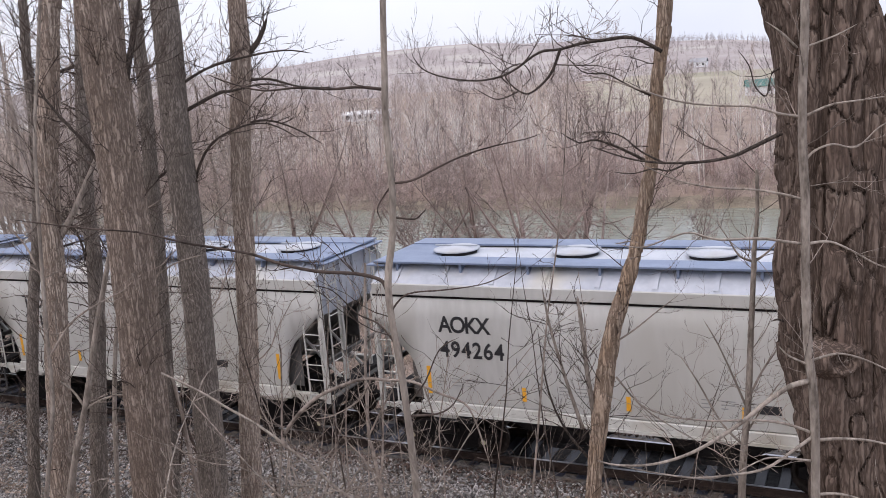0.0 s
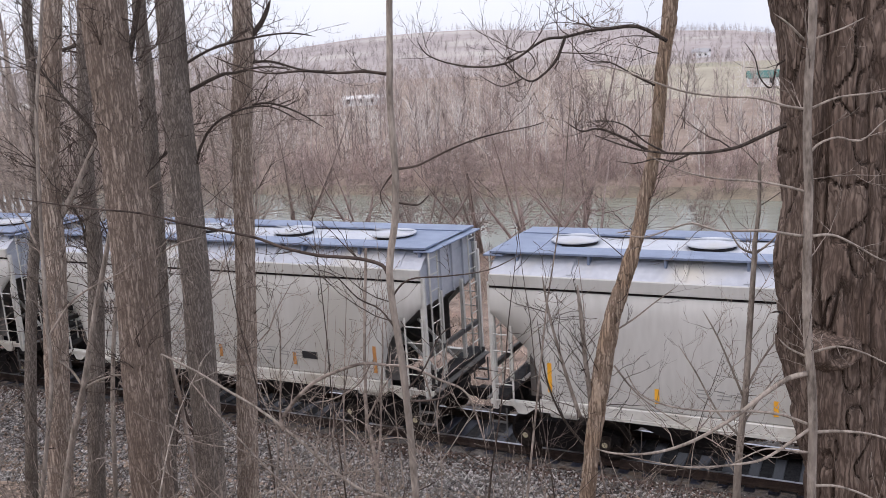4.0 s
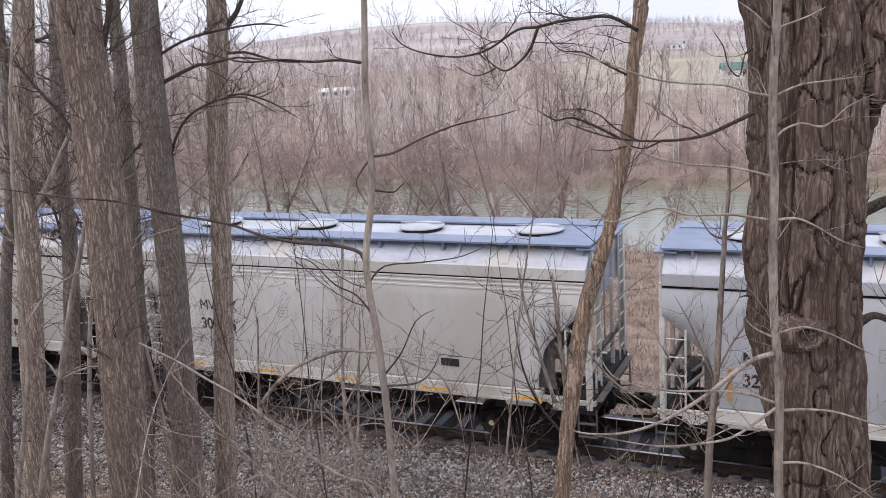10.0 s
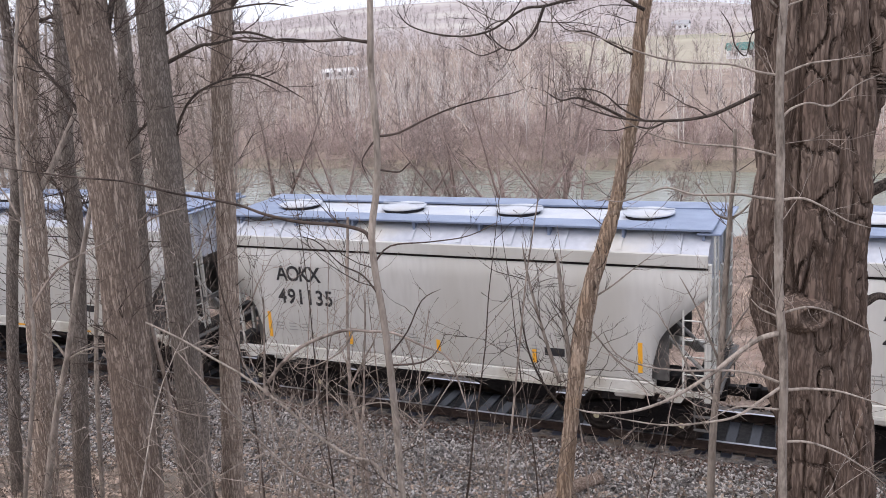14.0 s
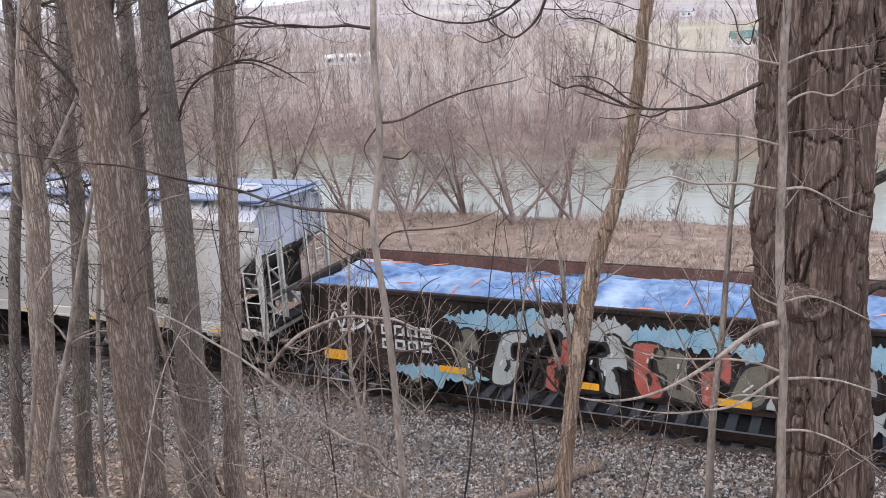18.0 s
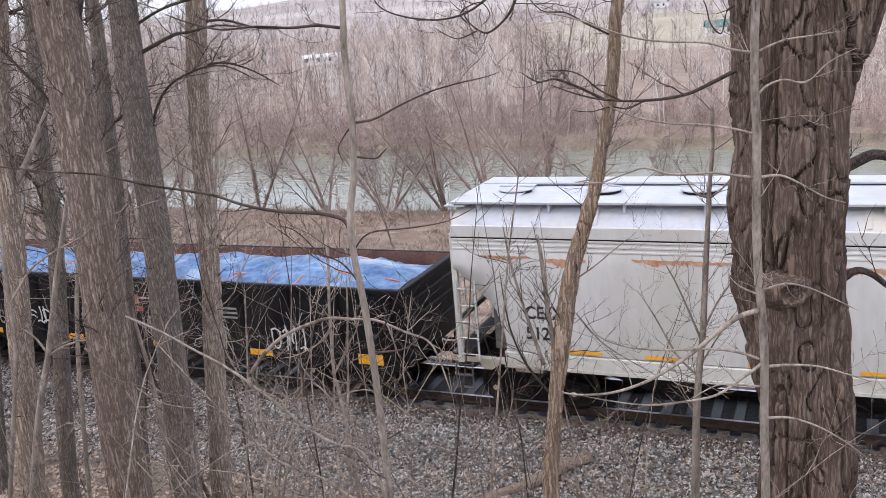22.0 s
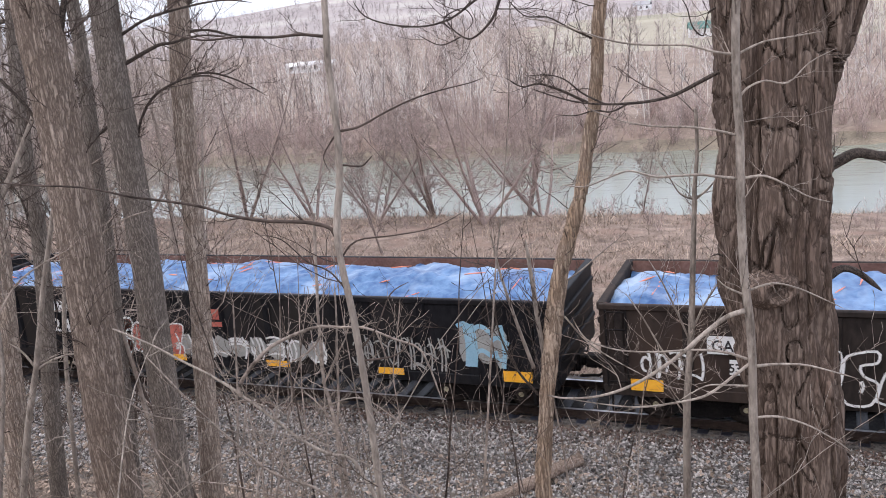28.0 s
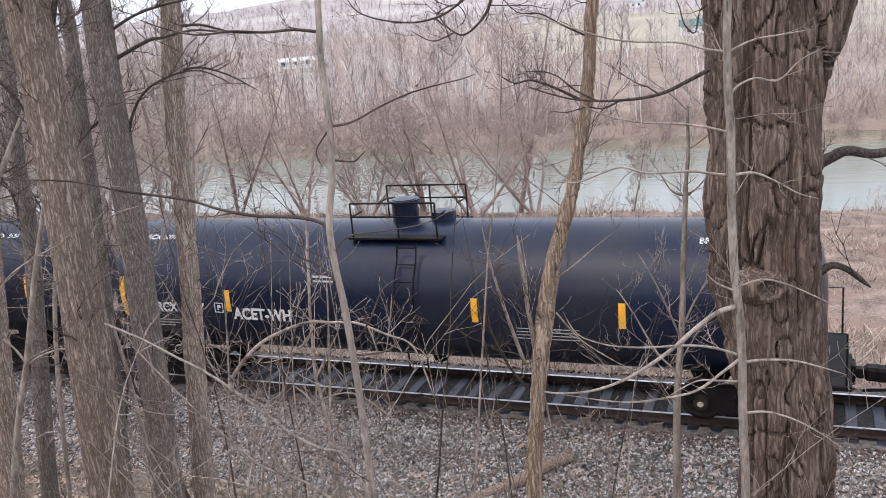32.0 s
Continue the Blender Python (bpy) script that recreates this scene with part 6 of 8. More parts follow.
def ramify(rng, s, p, d, length, r, depth, spread=0.8, lift=0.1, bend=0.22, kids=(2, 4), least=0.002):
    """A crooked tapering branch with its own side branches, down to fine twigs."""
    k = 7 if depth > 1 else 4
    pts = wander(rng, p, d, length, k, bend, lift)
    radii = [max(r * (1 - 0.72 * i / k), least * 0.6) for i in range(k + 1)]
    if depth <= 0:
        radii[-1] = least * 1.25
    s.rod(pts, radii, 6 if r > 0.03 else 4 if r > 0.007 else 3, False)
    if depth <= 0:
        return
    for _ in range(rng.randint(*kids)):
        i = rng.randint(1, k - 1)
        along = (pts[i + 1] - pts[i]).normalized()
        side = Vector((rng.uniform(-1, 1), rng.uniform(-1, 1), rng.uniform(-0.6, 0.8))) * spread
        ramify(rng, s, pts[i], along * 0.6 + side, length * rng.uniform(0.35, 0.62), max(r * (1 - 0.72 * i / k) * rng.uniform(0.45, 0.7), least), depth - 1, spread, lift, bend, kids, least)
    ramify(rng, s, pts[-1], pts[-1] - pts[-2], length * rng.uniform(0.3, 0.5), max(r * 0.28, least), depth - 1, spread, lift, bend, kids, least)


def bare_tree(seed, height, r, stems=1, limbs=16, low=0.2, lean=0.06, depth=2, spread=0.8, least=0.003, reach=0.34, bend=0.2, apart=False):
    """A whole leafless tree: stems, limbs, branches and twigs; apart: stems and crown as two shapes."""
    rng = random.Random(seed)
    s = Shape()
    crown = Shape() if apart else s
    for _ in range(stems):
        k = 10
        a = rng.uniform(0, 6.28)
        tilt = lean * rng.uniform(0.3, 1.3)
        pts = wander(rng, (rng.uniform(-0.12, 0.12) * (stems > 1), rng.uniform(-0.12, 0.12) * (stems > 1), -0.25), (tilt * math.cos(a), tilt * math.sin(a), 1), height * rng.uniform(0.8, 1.05), k, 0.07, 0.02)
        s.rod(pts, [r * (1 - 0.85 * i / k) for i in range(k + 1)], 7, False)
        for _ in range(limbs):
            f = (low + (0.97 - low) * rng.random()) * k
            i = min(int(f), k - 1)
            at = pts[i].lerp(pts[i + 1], f - i)
            a = rng.uniform(0, 6.28)
            way = Vector((math.cos(a), math.sin(a), rng.uniform(0.15, 1.3)))
            ramify(rng, crown, at, way, height * reach * rng.uniform(0.4, 1.1) * (1.15 - 0.7 * f / k), max(r * (1 - 0.85 * f / k) * rng.uniform(0.3, 0.55), least), depth, spread, 0.07, bend, (2, 4), least)
    return (s, crown) if apart else s



# bare tree with furrowed grey-brown bark on the bank
t = Tree("bare_tree", "bare tree with furrowed grey-brown bark on the bank", "bark_grey", "bark_limb", "twig", 10, 2.00, 110, 0.06, "tree", 1.00, 34.0, 0.009)
t.grow("trunk", 0.1956, 0.1756, (-6.21, 5.92, 4.20), (-6.18, 5.93, 4.97), (-6.13, 5.95, 5.82), (-6.11, 5.97, 6.62), (-6.07, 5.98, 7.40), (-6.08, 5.98, 8.14), (-6.07, 5.98, 8.85), (-6.06, 5.99, 9.49), (-6.02, 6.01, 10.89))
t.grow("limb", 0.0401, 0.0150, (-6.08, 5.98, 8.05), (-5.96, 6.04, 8.42), (-5.83, 6.09, 8.84), (-5.72, 6.15, 9.24))
t.grow("limb", 0.0201, 0.0075, (-6.16, 5.94, 7.25), (-6.24, 5.90, 7.84), (-6.52, 5.77, 8.32), (-6.70, 5.69, 8.62))
t.done()

# slender bare tree with smooth dark grey bark
t = Tree("bare_tree", "slender bare tree with smooth dark grey bark", "bark_dark", "bark_limb", "twig", 11, 1.30, 16, 0.03, "tree", 1.00)
t.grow("trunk", 0.1931, 0.1586, (-7.85, 8.46, 2.59), (-7.80, 8.49, 3.64), (-7.76, 8.50, 4.81), (-7.71, 8.52, 5.92), (-7.69, 8.53, 6.99), (-7.69, 8.54, 8.01), (-7.65, 8.56, 8.99), (-7.63, 8.57, 9.75), (-7.57, 8.59, 11.40))
t.grow("limb", 0.0276, 0.0069, (-7.62, 8.57, 8.14), (-7.19, 8.77, 8.34), (-7.02, 8.85, 8.36), (-6.70, 9.00, 8.41), (-6.40, 9.14, 8.35))
t.grow("limb", 0.0207, 0.0069, (-7.69, 8.54, 8.41), (-7.28, 8.73, 8.64), (-6.85, 8.93, 8.74), (-6.42, 9.13, 8.78), (-6.12, 9.27, 8.72))
t.grow("limb", 0.0207, 0.0069, (-7.69, 8.53, 6.99), (-7.40, 8.67, 7.66), (-7.06, 8.83, 7.90), (-6.69, 9.01, 7.94), (-6.34, 9.17, 7.72))
t.done()

# bare tree with loose stringy brown bark
t = Tree("bare_tree", "bare tree with loose stringy brown bark", "bark_string", "bark_limb", "twig", 12, 1.30, 56, 0.10, "tree", 1.00, 24.0, 0.012)
t.grow("trunk", 0.1442, 0.1082, (-7.77, 9.05, 2.29), (-7.68, 9.09, 3.39), (-7.57, 9.15, 4.61), (-7.47, 9.19, 5.77), (-7.39, 9.23, 6.88), (-7.30, 9.27, 7.95), (-7.22, 9.31, 8.63), (-7.17, 9.33, 9.36), (-7.05, 9.39, 10.97))
t.grow("limb", 0.0505, 0.0252, (-7.22, 9.31, 8.66), (-7.15, 9.35, 8.76), (-6.98, 9.42, 8.95), (-6.86, 9.48, 9.21))
t.grow("limb", 0.0216, 0.0072, (-7.23, 9.31, 8.46), (-6.93, 9.44, 8.47), (-6.57, 9.62, 8.34), (-6.19, 9.80, 8.30))
t.grow("limb", 0.0180, 0.0072, (-7.25, 9.30, 7.94), (-6.99, 9.42, 7.96), (-6.68, 9.56, 7.83), (-6.38, 9.71, 7.60))
t.done()

# thin bare tree behind thicker trunks
t = Tree("bare_tree", "thin bare tree behind thicker trunks", "bark_dark", "bark_limb", "twig", 13, 2.40, 12, 0.03, "tree", 1.00)
t.grow("trunk", 0.1176, 0.0862, (-9.50, 9.34, 1.85), (-9.37, 9.40, 3.49), (-9.25, 9.46, 5.21), (-9.17, 9.50, 6.44), (-9.11, 9.52, 7.61), (-9.06, 9.55, 8.52), (-9.06, 9.55, 9.10), (-9.03, 9.56, 9.68), (-8.98, 9.58, 10.94))
t.grow("limb", 0.0235, 0.0078, (-9.11, 9.52, 7.61), (-9.18, 9.49, 7.77), (-9.43, 9.37, 7.75), (-9.68, 9.26, 7.96), (-9.92, 9.14, 8.20))
t.grow("limb", 0.0235, 0.0078, (-9.11, 9.52, 7.22), (-8.91, 9.62, 7.36), (-8.67, 9.73, 7.66), (-8.39, 9.87, 7.71))
t.done()

# rough-barked bare tree with a pale split branch
t = Tree("bare_tree", "rough-barked bare tree with a pale split branch", "bark_string", "bark_pale", "twig", 14, 2.20, 56, 0.10, "tree", 1.00, 24.0, 0.012)
t.grow("trunk", 0.1370, 0.0894, (-8.36, 6.56, 3.50), (-8.25, 6.61, 4.40), (-8.14, 6.66, 5.40), (-8.03, 6.72, 6.36), (-7.97, 6.74, 7.09), (-7.89, 6.78, 7.86), (-7.77, 6.84, 8.54), (-7.64, 6.90, 9.31), (-7.33, 7.05, 10.99))
t.grow("limb", 0.0357, 0.0119, (-7.97, 6.74, 7.33), (-7.95, 6.76, 7.69), (-7.93, 6.76, 7.86), (-7.82, 6.82, 7.97), (-7.74, 6.86, 8.31))
t.grow("limb", 0.0417, 0.0119, (-7.95, 6.76, 6.91), (-7.75, 6.85, 7.20), (-7.57, 6.94, 7.54), (-7.39, 7.02, 7.88), (-7.28, 7.07, 8.28))
t.done()

# slim bare tree with grey bark
t = Tree("bare_tree", "slim bare tree with grey bark", "bark_dark", "bark_limb", "twig", 15, 2.40, 12, 0.04, "tree", 1.00)
t.grow("trunk", 0.1119, 0.0724, (-8.82, 7.45, 2.96), (-8.71, 7.50, 3.96), (-8.57, 7.57, 5.06), (-8.46, 7.62, 5.91), (-8.40, 7.65, 6.59), (-8.39, 7.65, 7.13), (-8.33, 7.68, 7.78), (-8.25, 7.72, 8.53), (-8.13, 7.77, 9.38), (-7.89, 7.89, 11.25))
t.grow("limb", 0.0198, 0.0066, (-8.44, 7.63, 6.05), (-8.48, 7.61, 6.46), (-8.54, 7.58, 6.87), (-8.73, 7.49, 7.15), (-9.01, 7.36, 7.31))
t.done()

# slim dark bare tree at the edge of the wood
t = Tree("bare_tree", "slim dark bare tree at the edge of the wood", "bark_dark", "bark_limb", "twig", 16, 2.60, 12, 0.04, "tree", 1.00)
t.grow("trunk", 0.0828, 0.0483, (-10.03, 7.44, 2.76), (-9.84, 7.52, 4.20), (-9.62, 7.63, 5.70), (-9.35, 7.76, 7.11), (-9.24, 7.81, 8.12), (-9.19, 7.83, 8.97), (-9.14, 7.85, 9.48), (-9.05, 7.90, 10.59))
t.grow("limb", 0.0276, 0.0103, (-9.17, 7.84, 8.38), (-8.97, 7.93, 8.70), (-8.59, 8.11, 8.80), (-8.22, 8.29, 8.84))
t.done()

# pale broken dead stem leaning among the brush
t = Tree("bare_tree", "pale broken dead stem leaning among the brush", "bark_pale", "bark_pale", "brush", 17, 1.00, 8, 0.05, "tree", 0.80)
t.grow("trunk", 0.0373, 0.0213, (-7.49, 5.87, 3.95), (-7.29, 5.96, 4.75), (-7.07, 6.06, 5.46), (-6.89, 6.15, 6.15), (-6.74, 6.22, 6.65), (-6.61, 6.28, 7.08))
t.grow("limb", 0.0160, 0.0053, (-7.08, 6.06, 5.40), (-6.93, 6.13, 5.48), (-6.72, 6.23, 5.52), (-6.35, 6.40, 5.45))
t.grow("limb", 0.0160, 0.0053, (-7.08, 6.06, 5.40), (-7.17, 6.02, 5.59), (-7.28, 5.97, 5.71))
t.done()

# slender pale sapling with long thin side branches
t = Tree("sapling", "slender pale sapling with long thin side branches", "bark_pale", "twig", "twig", 18, 0.35, 10, 0.03, "tree", 0.60)
t.grow("trunk", 0.0216, 0.0159, (-2.27, 4.02, 5.80), (-2.27, 4.02, 6.14), (-2.27, 4.01, 6.48), (-2.29, 4.01, 6.87), (-2.31, 4.00, 7.12), (-2.31, 3.99, 7.30), (-2.30, 4.00, 7.42), (-2.27, 4.02, 7.60), (-2.25, 4.02, 7.83), (-2.25, 4.02, 8.01), (-2.25, 4.02, 8.20), (-2.24, 4.03, 8.39), (-2.22, 4.04, 8.72), (-2.17, 4.06, 9.42))
t.grow("limb", 0.0115, 0.0029, (-2.32, 3.99, 7.31), (-2.35, 3.98, 7.36), (-2.46, 3.93, 7.40), (-2.64, 3.84, 7.43), (-2.80, 3.77, 7.48), (-2.92, 3.71, 7.54), (-3.08, 3.63, 7.59), (-3.23, 3.56, 7.63), (-3.43, 3.47, 7.70), (-3.66, 3.36, 7.74), (-3.84, 3.27, 7.78), (-4.02, 3.19, 7.82))
t.grow("limb", 0.0087, 0.0029, (-2.26, 4.02, 8.32), (-2.36, 3.97, 8.34), (-2.48, 3.91, 8.34), (-2.63, 3.84, 8.36), (-2.79, 3.77, 8.36), (-2.93, 3.70, 8.41), (-3.03, 3.66, 8.46))
t.grow("limb", 0.0072, 0.0022, (-2.25, 4.02, 7.85), (-2.15, 4.07, 7.86), (-2.02, 4.13, 7.92), (-1.89, 4.19, 7.97), (-1.76, 4.25, 8.00), (-1.63, 4.32, 8.02), (-1.56, 4.35, 8.04))
t.grow("limb", 0.0072, 0.0022, (-2.27, 4.02, 7.68), (-2.22, 4.04, 7.67), (-2.16, 4.07, 7.66), (-2.12, 4.08, 7.69), (-2.10, 4.09, 7.71))
t.grow("limb", 0.0058, 0.0022, (-2.25, 4.02, 7.84), (-2.29, 4.00, 7.79), (-2.33, 3.99, 7.72), (-2.30, 4.00, 7.63))
t.grow("limb", 0.0058, 0.0022, (-2.27, 4.01, 6.67), (-2.18, 4.06, 6.79), (-2.10, 4.10, 6.96), (-2.00, 4.14, 7.02))
t.grow("limb", 0.0058, 0.0022, (-2.29, 4.00, 6.99), (-2.37, 3.97, 7.12), (-2.47, 3.92, 7.19), (-2.57, 3.87, 7.32), (-2.67, 3.82, 7.36))
t.grow("limb", 0.0058, 0.0022, (-2.31, 3.99, 7.18), (-2.23, 4.04, 7.27), (-2.04, 4.12, 7.28), (-1.85, 4.21, 7.30), (-1.68, 4.29, 7.38))
t.grow("limb", 0.0072, 0.0022, (-2.27, 4.01, 6.61), (-2.13, 4.08, 6.61), (-2.05, 4.12, 6.66), (-1.99, 4.15, 6.78))
t.done()

# half-dead tree with peeling orange-brown bark
t = Tree("bare_tree", "half-dead tree with peeling orange-brown bark", "bark_peel", "bark_pale", "twig", 19, 1.40, 56, 0.22, "tree", 0.70, 30.0, 0.012)
t.grow("trunk", 0.0700, 0.0430, (-2.20, 6.70, 4.36), (-2.14, 6.73, 4.88), (-2.10, 6.75, 5.24), (-2.05, 6.77, 5.59), (-1.99, 6.80, 5.97), (-1.93, 6.83, 6.31), (-1.83, 6.88, 6.63), (-1.75, 6.91, 6.90), (-1.70, 6.94, 7.17), (-1.63, 6.97, 7.52), (-1.59, 6.99, 7.86), (-1.56, 7.00, 8.20), (-1.51, 7.02, 8.53), (-1.48, 7.04, 8.89), (-1.40, 7.08, 9.69))
t.grow("limb", 0.0307, 0.0132, (-2.10, 6.75, 5.29), (-2.11, 6.74, 5.59), (-2.14, 6.73, 5.94), (-2.16, 6.72, 6.28), (-2.18, 6.71, 6.56))
t.grow("limb", 0.0176, 0.0066, (-2.19, 6.70, 5.45), (-2.30, 6.65, 5.90), (-2.39, 6.61, 6.34), (-2.43, 6.59, 6.67))
t.grow("bough", 0.0132, 0.0044, (-2.16, 6.72, 5.19), (-2.32, 6.64, 5.46), (-2.43, 6.59, 5.81), (-2.48, 6.57, 6.32))
t.grow("bough", 0.0145, 0.0041, (-1.44, 6.62, 8.40), (-1.62, 6.53, 8.51), (-1.80, 6.45, 8.51), (-1.94, 6.38, 8.50), (-2.09, 6.31, 8.47), (-2.22, 6.25, 8.46), (-2.39, 6.17, 8.35), (-2.50, 6.12, 8.31), (-2.64, 6.05, 8.30), (-2.83, 5.96, 8.34), (-2.97, 5.90, 8.41), (-3.03, 5.87, 8.51))
t.grow("bough", 0.0124, 0.0031, (-2.08, 6.31, 8.48), (-2.14, 6.29, 8.33), (-2.21, 6.25, 8.24), (-2.30, 6.21, 8.18), (-2.37, 6.18, 8.21), (-2.43, 6.15, 8.28), (-2.46, 6.14, 8.36))
t.grow("bough", 0.0062, 0.0031, (-2.37, 6.18, 8.20), (-2.47, 6.13, 8.16), (-2.54, 6.10, 8.17), (-2.65, 6.05, 8.25))
t.grow("bough", 0.0062, 0.0031, (-2.43, 6.15, 8.26), (-2.47, 6.13, 8.32), (-2.42, 6.15, 8.37), (-2.33, 6.20, 8.39), (-2.28, 6.22, 8.30), (-2.34, 6.19, 8.23))
t.grow("bough", 0.0132, 0.0044, (-1.64, 6.96, 7.58), (-1.85, 6.87, 7.71), (-2.00, 6.79, 7.78), (-2.12, 6.74, 7.77), (-2.24, 6.68, 7.86))
t.grow("limb", 0.0110, 0.0044, (-1.67, 6.95, 7.30), (-1.72, 6.93, 7.12), (-1.73, 6.92, 6.99), (-1.82, 6.88, 6.97), (-1.90, 6.84, 6.96))
t.grow("limb", 0.0088, 0.0033, (-1.96, 6.81, 6.14), (-1.79, 6.89, 6.25), (-1.63, 6.97, 6.38), (-1.46, 7.05, 6.51))
t.grow("limb", 0.0088, 0.0033, (-1.93, 6.83, 5.87), (-1.76, 6.91, 5.61), (-1.51, 7.02, 5.39), (-1.30, 7.12, 5.23))
t.grow("bough", 0.0088, 0.0033, (-1.61, 6.98, 8.08), (-1.76, 6.91, 8.17), (-1.91, 6.84, 8.27), (-2.07, 6.76, 8.30), (-2.21, 6.69, 8.49))
t.done()

# pale smooth sapling before a great trunk
t = Tree("sapling", "pale smooth sapling before a great trunk", "bark_pale", "bark_pale", "brush", 20, 0.60, 10, 0.03, "tree", 0.50)
t.grow("trunk", 0.0213, 0.0176, (-0.28, 4.29, 6.00), (-0.29, 4.29, 6.30), (-0.29, 4.28, 6.59), (-0.30, 4.28, 6.82), (-0.32, 4.27, 7.04), (-0.33, 4.27, 7.32), (-0.33, 4.26, 7.53), (-0.33, 4.26, 7.73), (-0.34, 4.26, 7.94), (-0.34, 4.26, 8.18), (-0.33, 4.26, 8.42), (-0.33, 4.26, 8.60), (-0.33, 4.27, 9.01))
t.grow("limb", 0.0138, 0.0038, (-0.32, 4.27, 6.87), (-0.40, 4.23, 6.85), (-0.51, 4.18, 6.77), (-0.60, 4.14, 6.69), (-0.75, 4.07, 6.59), (-0.87, 4.01, 6.54), (-0.99, 3.95, 6.52), (-1.12, 3.89, 6.53), (-1.20, 3.85, 6.56))
t.grow("limb", 0.0088, 0.0025, (-0.30, 4.28, 6.60), (-0.38, 4.24, 6.54), (-0.50, 4.18, 6.46), (-0.65, 4.11, 6.44), (-0.80, 4.04, 6.44), (-0.95, 3.98, 6.47), (-1.12, 3.89, 6.53))
t.grow("limb", 0.0075, 0.0025, (-0.31, 4.28, 6.62), (-0.41, 4.23, 6.67), (-0.53, 4.17, 6.70), (-0.68, 4.10, 6.71), (-0.77, 4.06, 6.72), (-0.89, 4.00, 6.75), (-1.01, 3.94, 6.82), (-1.07, 3.92, 6.94))
t.grow("limb", 0.0088, 0.0025, (-0.28, 4.29, 6.58), (-0.19, 4.33, 6.58), (-0.06, 4.39, 6.56), (0.06, 4.45, 6.51), (0.19, 4.51, 6.45))
t.grow("limb", 0.0075, 0.0025, (-0.28, 4.29, 6.31), (-0.18, 4.34, 6.30), (-0.05, 4.40, 6.24), (0.08, 4.46, 6.14), (0.18, 4.51, 6.04))
t.grow("limb", 0.0063, 0.0025, (-0.30, 4.28, 6.97), (-0.20, 4.33, 6.99), (-0.10, 4.37, 6.96), (-0.00, 4.42, 6.90), (0.12, 4.48, 6.82))
t.grow("limb", 0.0075, 0.0025, (-0.33, 4.26, 7.51), (-0.42, 4.22, 7.53), (-0.51, 4.18, 7.55), (-0.68, 4.10, 7.56), (-0.79, 4.05, 7.60), (-0.88, 4.00, 7.58), (-0.98, 3.96, 7.55), (-1.07, 3.92, 7.57))
t.grow("limb", 0.0075, 0.0025, (-0.32, 4.27, 7.51), (-0.23, 4.31, 7.51), (-0.14, 4.35, 7.46), (-0.04, 4.40, 7.39), (0.06, 4.45, 7.35))
t.grow("limb", 0.0063, 0.0025, (-0.34, 4.26, 7.71), (-0.42, 4.22, 7.74), (-0.54, 4.17, 7.77), (-0.68, 4.10, 7.79), (-0.79, 4.05, 7.82), (-0.88, 4.01, 7.86), (-0.97, 3.96, 7.92))
t.grow("limb", 0.0063, 0.0025, (-0.35, 4.26, 8.07), (-0.43, 4.22, 8.09), (-0.54, 4.17, 8.13), (-0.70, 4.09, 8.15), (-0.83, 4.03, 8.18), (-0.97, 3.97, 8.24), (-1.08, 3.91, 8.29), (-1.19, 3.86, 8.32))
t.grow("limb", 0.0063, 0.0025, (-0.33, 4.27, 8.07), (-0.23, 4.31, 8.11), (-0.11, 4.37, 8.12), (0.02, 4.43, 8.13))
t.grow("limb", 0.0063, 0.0025, (-0.33, 4.26, 7.88), (-0.29, 4.28, 7.92), (-0.22, 4.32, 7.94), (-0.13, 4.36, 7.92), (-0.04, 4.40, 8.00), (0.07, 4.45, 8.05))
t.grow("limb", 0.0063, 0.0025, (-0.36, 4.25, 8.36), (-0.42, 4.22, 8.43), (-0.48, 4.20, 8.48))
t.grow("limb", 0.0050, 0.0025, (-0.33, 4.26, 8.36), (-0.21, 4.32, 8.40), (-0.13, 4.36, 8.44))
t.grow("limb", 0.0063, 0.0025, (-0.30, 4.28, 6.48), (-0.40, 4.23, 6.50), (-0.50, 4.18, 6.51), (-0.63, 4.13, 6.44))
t.grow("limb", 0.0063, 0.0025, (-0.32, 4.27, 6.95), (-0.40, 4.23, 7.00), (-0.44, 4.21, 7.05))
t.done()

# large old tree with thick shaggy plated bark
t = Tree("bare_tree", "large old tree with thick shaggy plated bark", "bark_plate", "bark_limb", "twig", 21, 0.40, 260, 0.07, "tree", 0.80, 11.0, 0.055)
t.grow("trunk", 0.3, 0.3, (-0.135, 6.00, 5.01), (-0.135, 5.99, 5.51), (-0.19, 5.99, 5.91), (-0.23, 5.98, 6.31), (-0.275, 5.97, 6.69), (-0.275, 5.96, 7.06), (-0.255, 5.96, 7.41), (-0.265, 5.96, 7.76), (-0.29, 5.95, 8.10), (-0.32, 5.94, 8.33), (-0.38, 5.93, 8.62), (-0.44, 5.91, 8.94), (-0.55, 5.86, 9.64), girth=((5.0, 0.3), (5.6, 0.275), (6.1, 0.29), (6.6, 0.322), (7.0, 0.325), (7.5, 0.3), (8.2, 0.3), (9.6, 0.27)))
t.grow("limb", 0.2000, 0.1700, (-0.2, 6.03, 7.35), (-0.15, 6.05, 7.65), (-0.09, 6.06, 7.90), (-0.02, 6.08, 8.06), (0.04, 6.10, 8.18), (0.14, 6.13, 8.40), (0.30, 6.18, 8.78), (0.42, 6.22, 9.2))
t.grow("limb", 0.0448, 0.0276, (-0.06, 6.05, 7.18), (0.03, 6.09, 7.20), (0.11, 6.13, 7.23), (0.22, 6.18, 7.27), (0.38, 6.26, 7.23), (0.54, 6.33, 7.25))
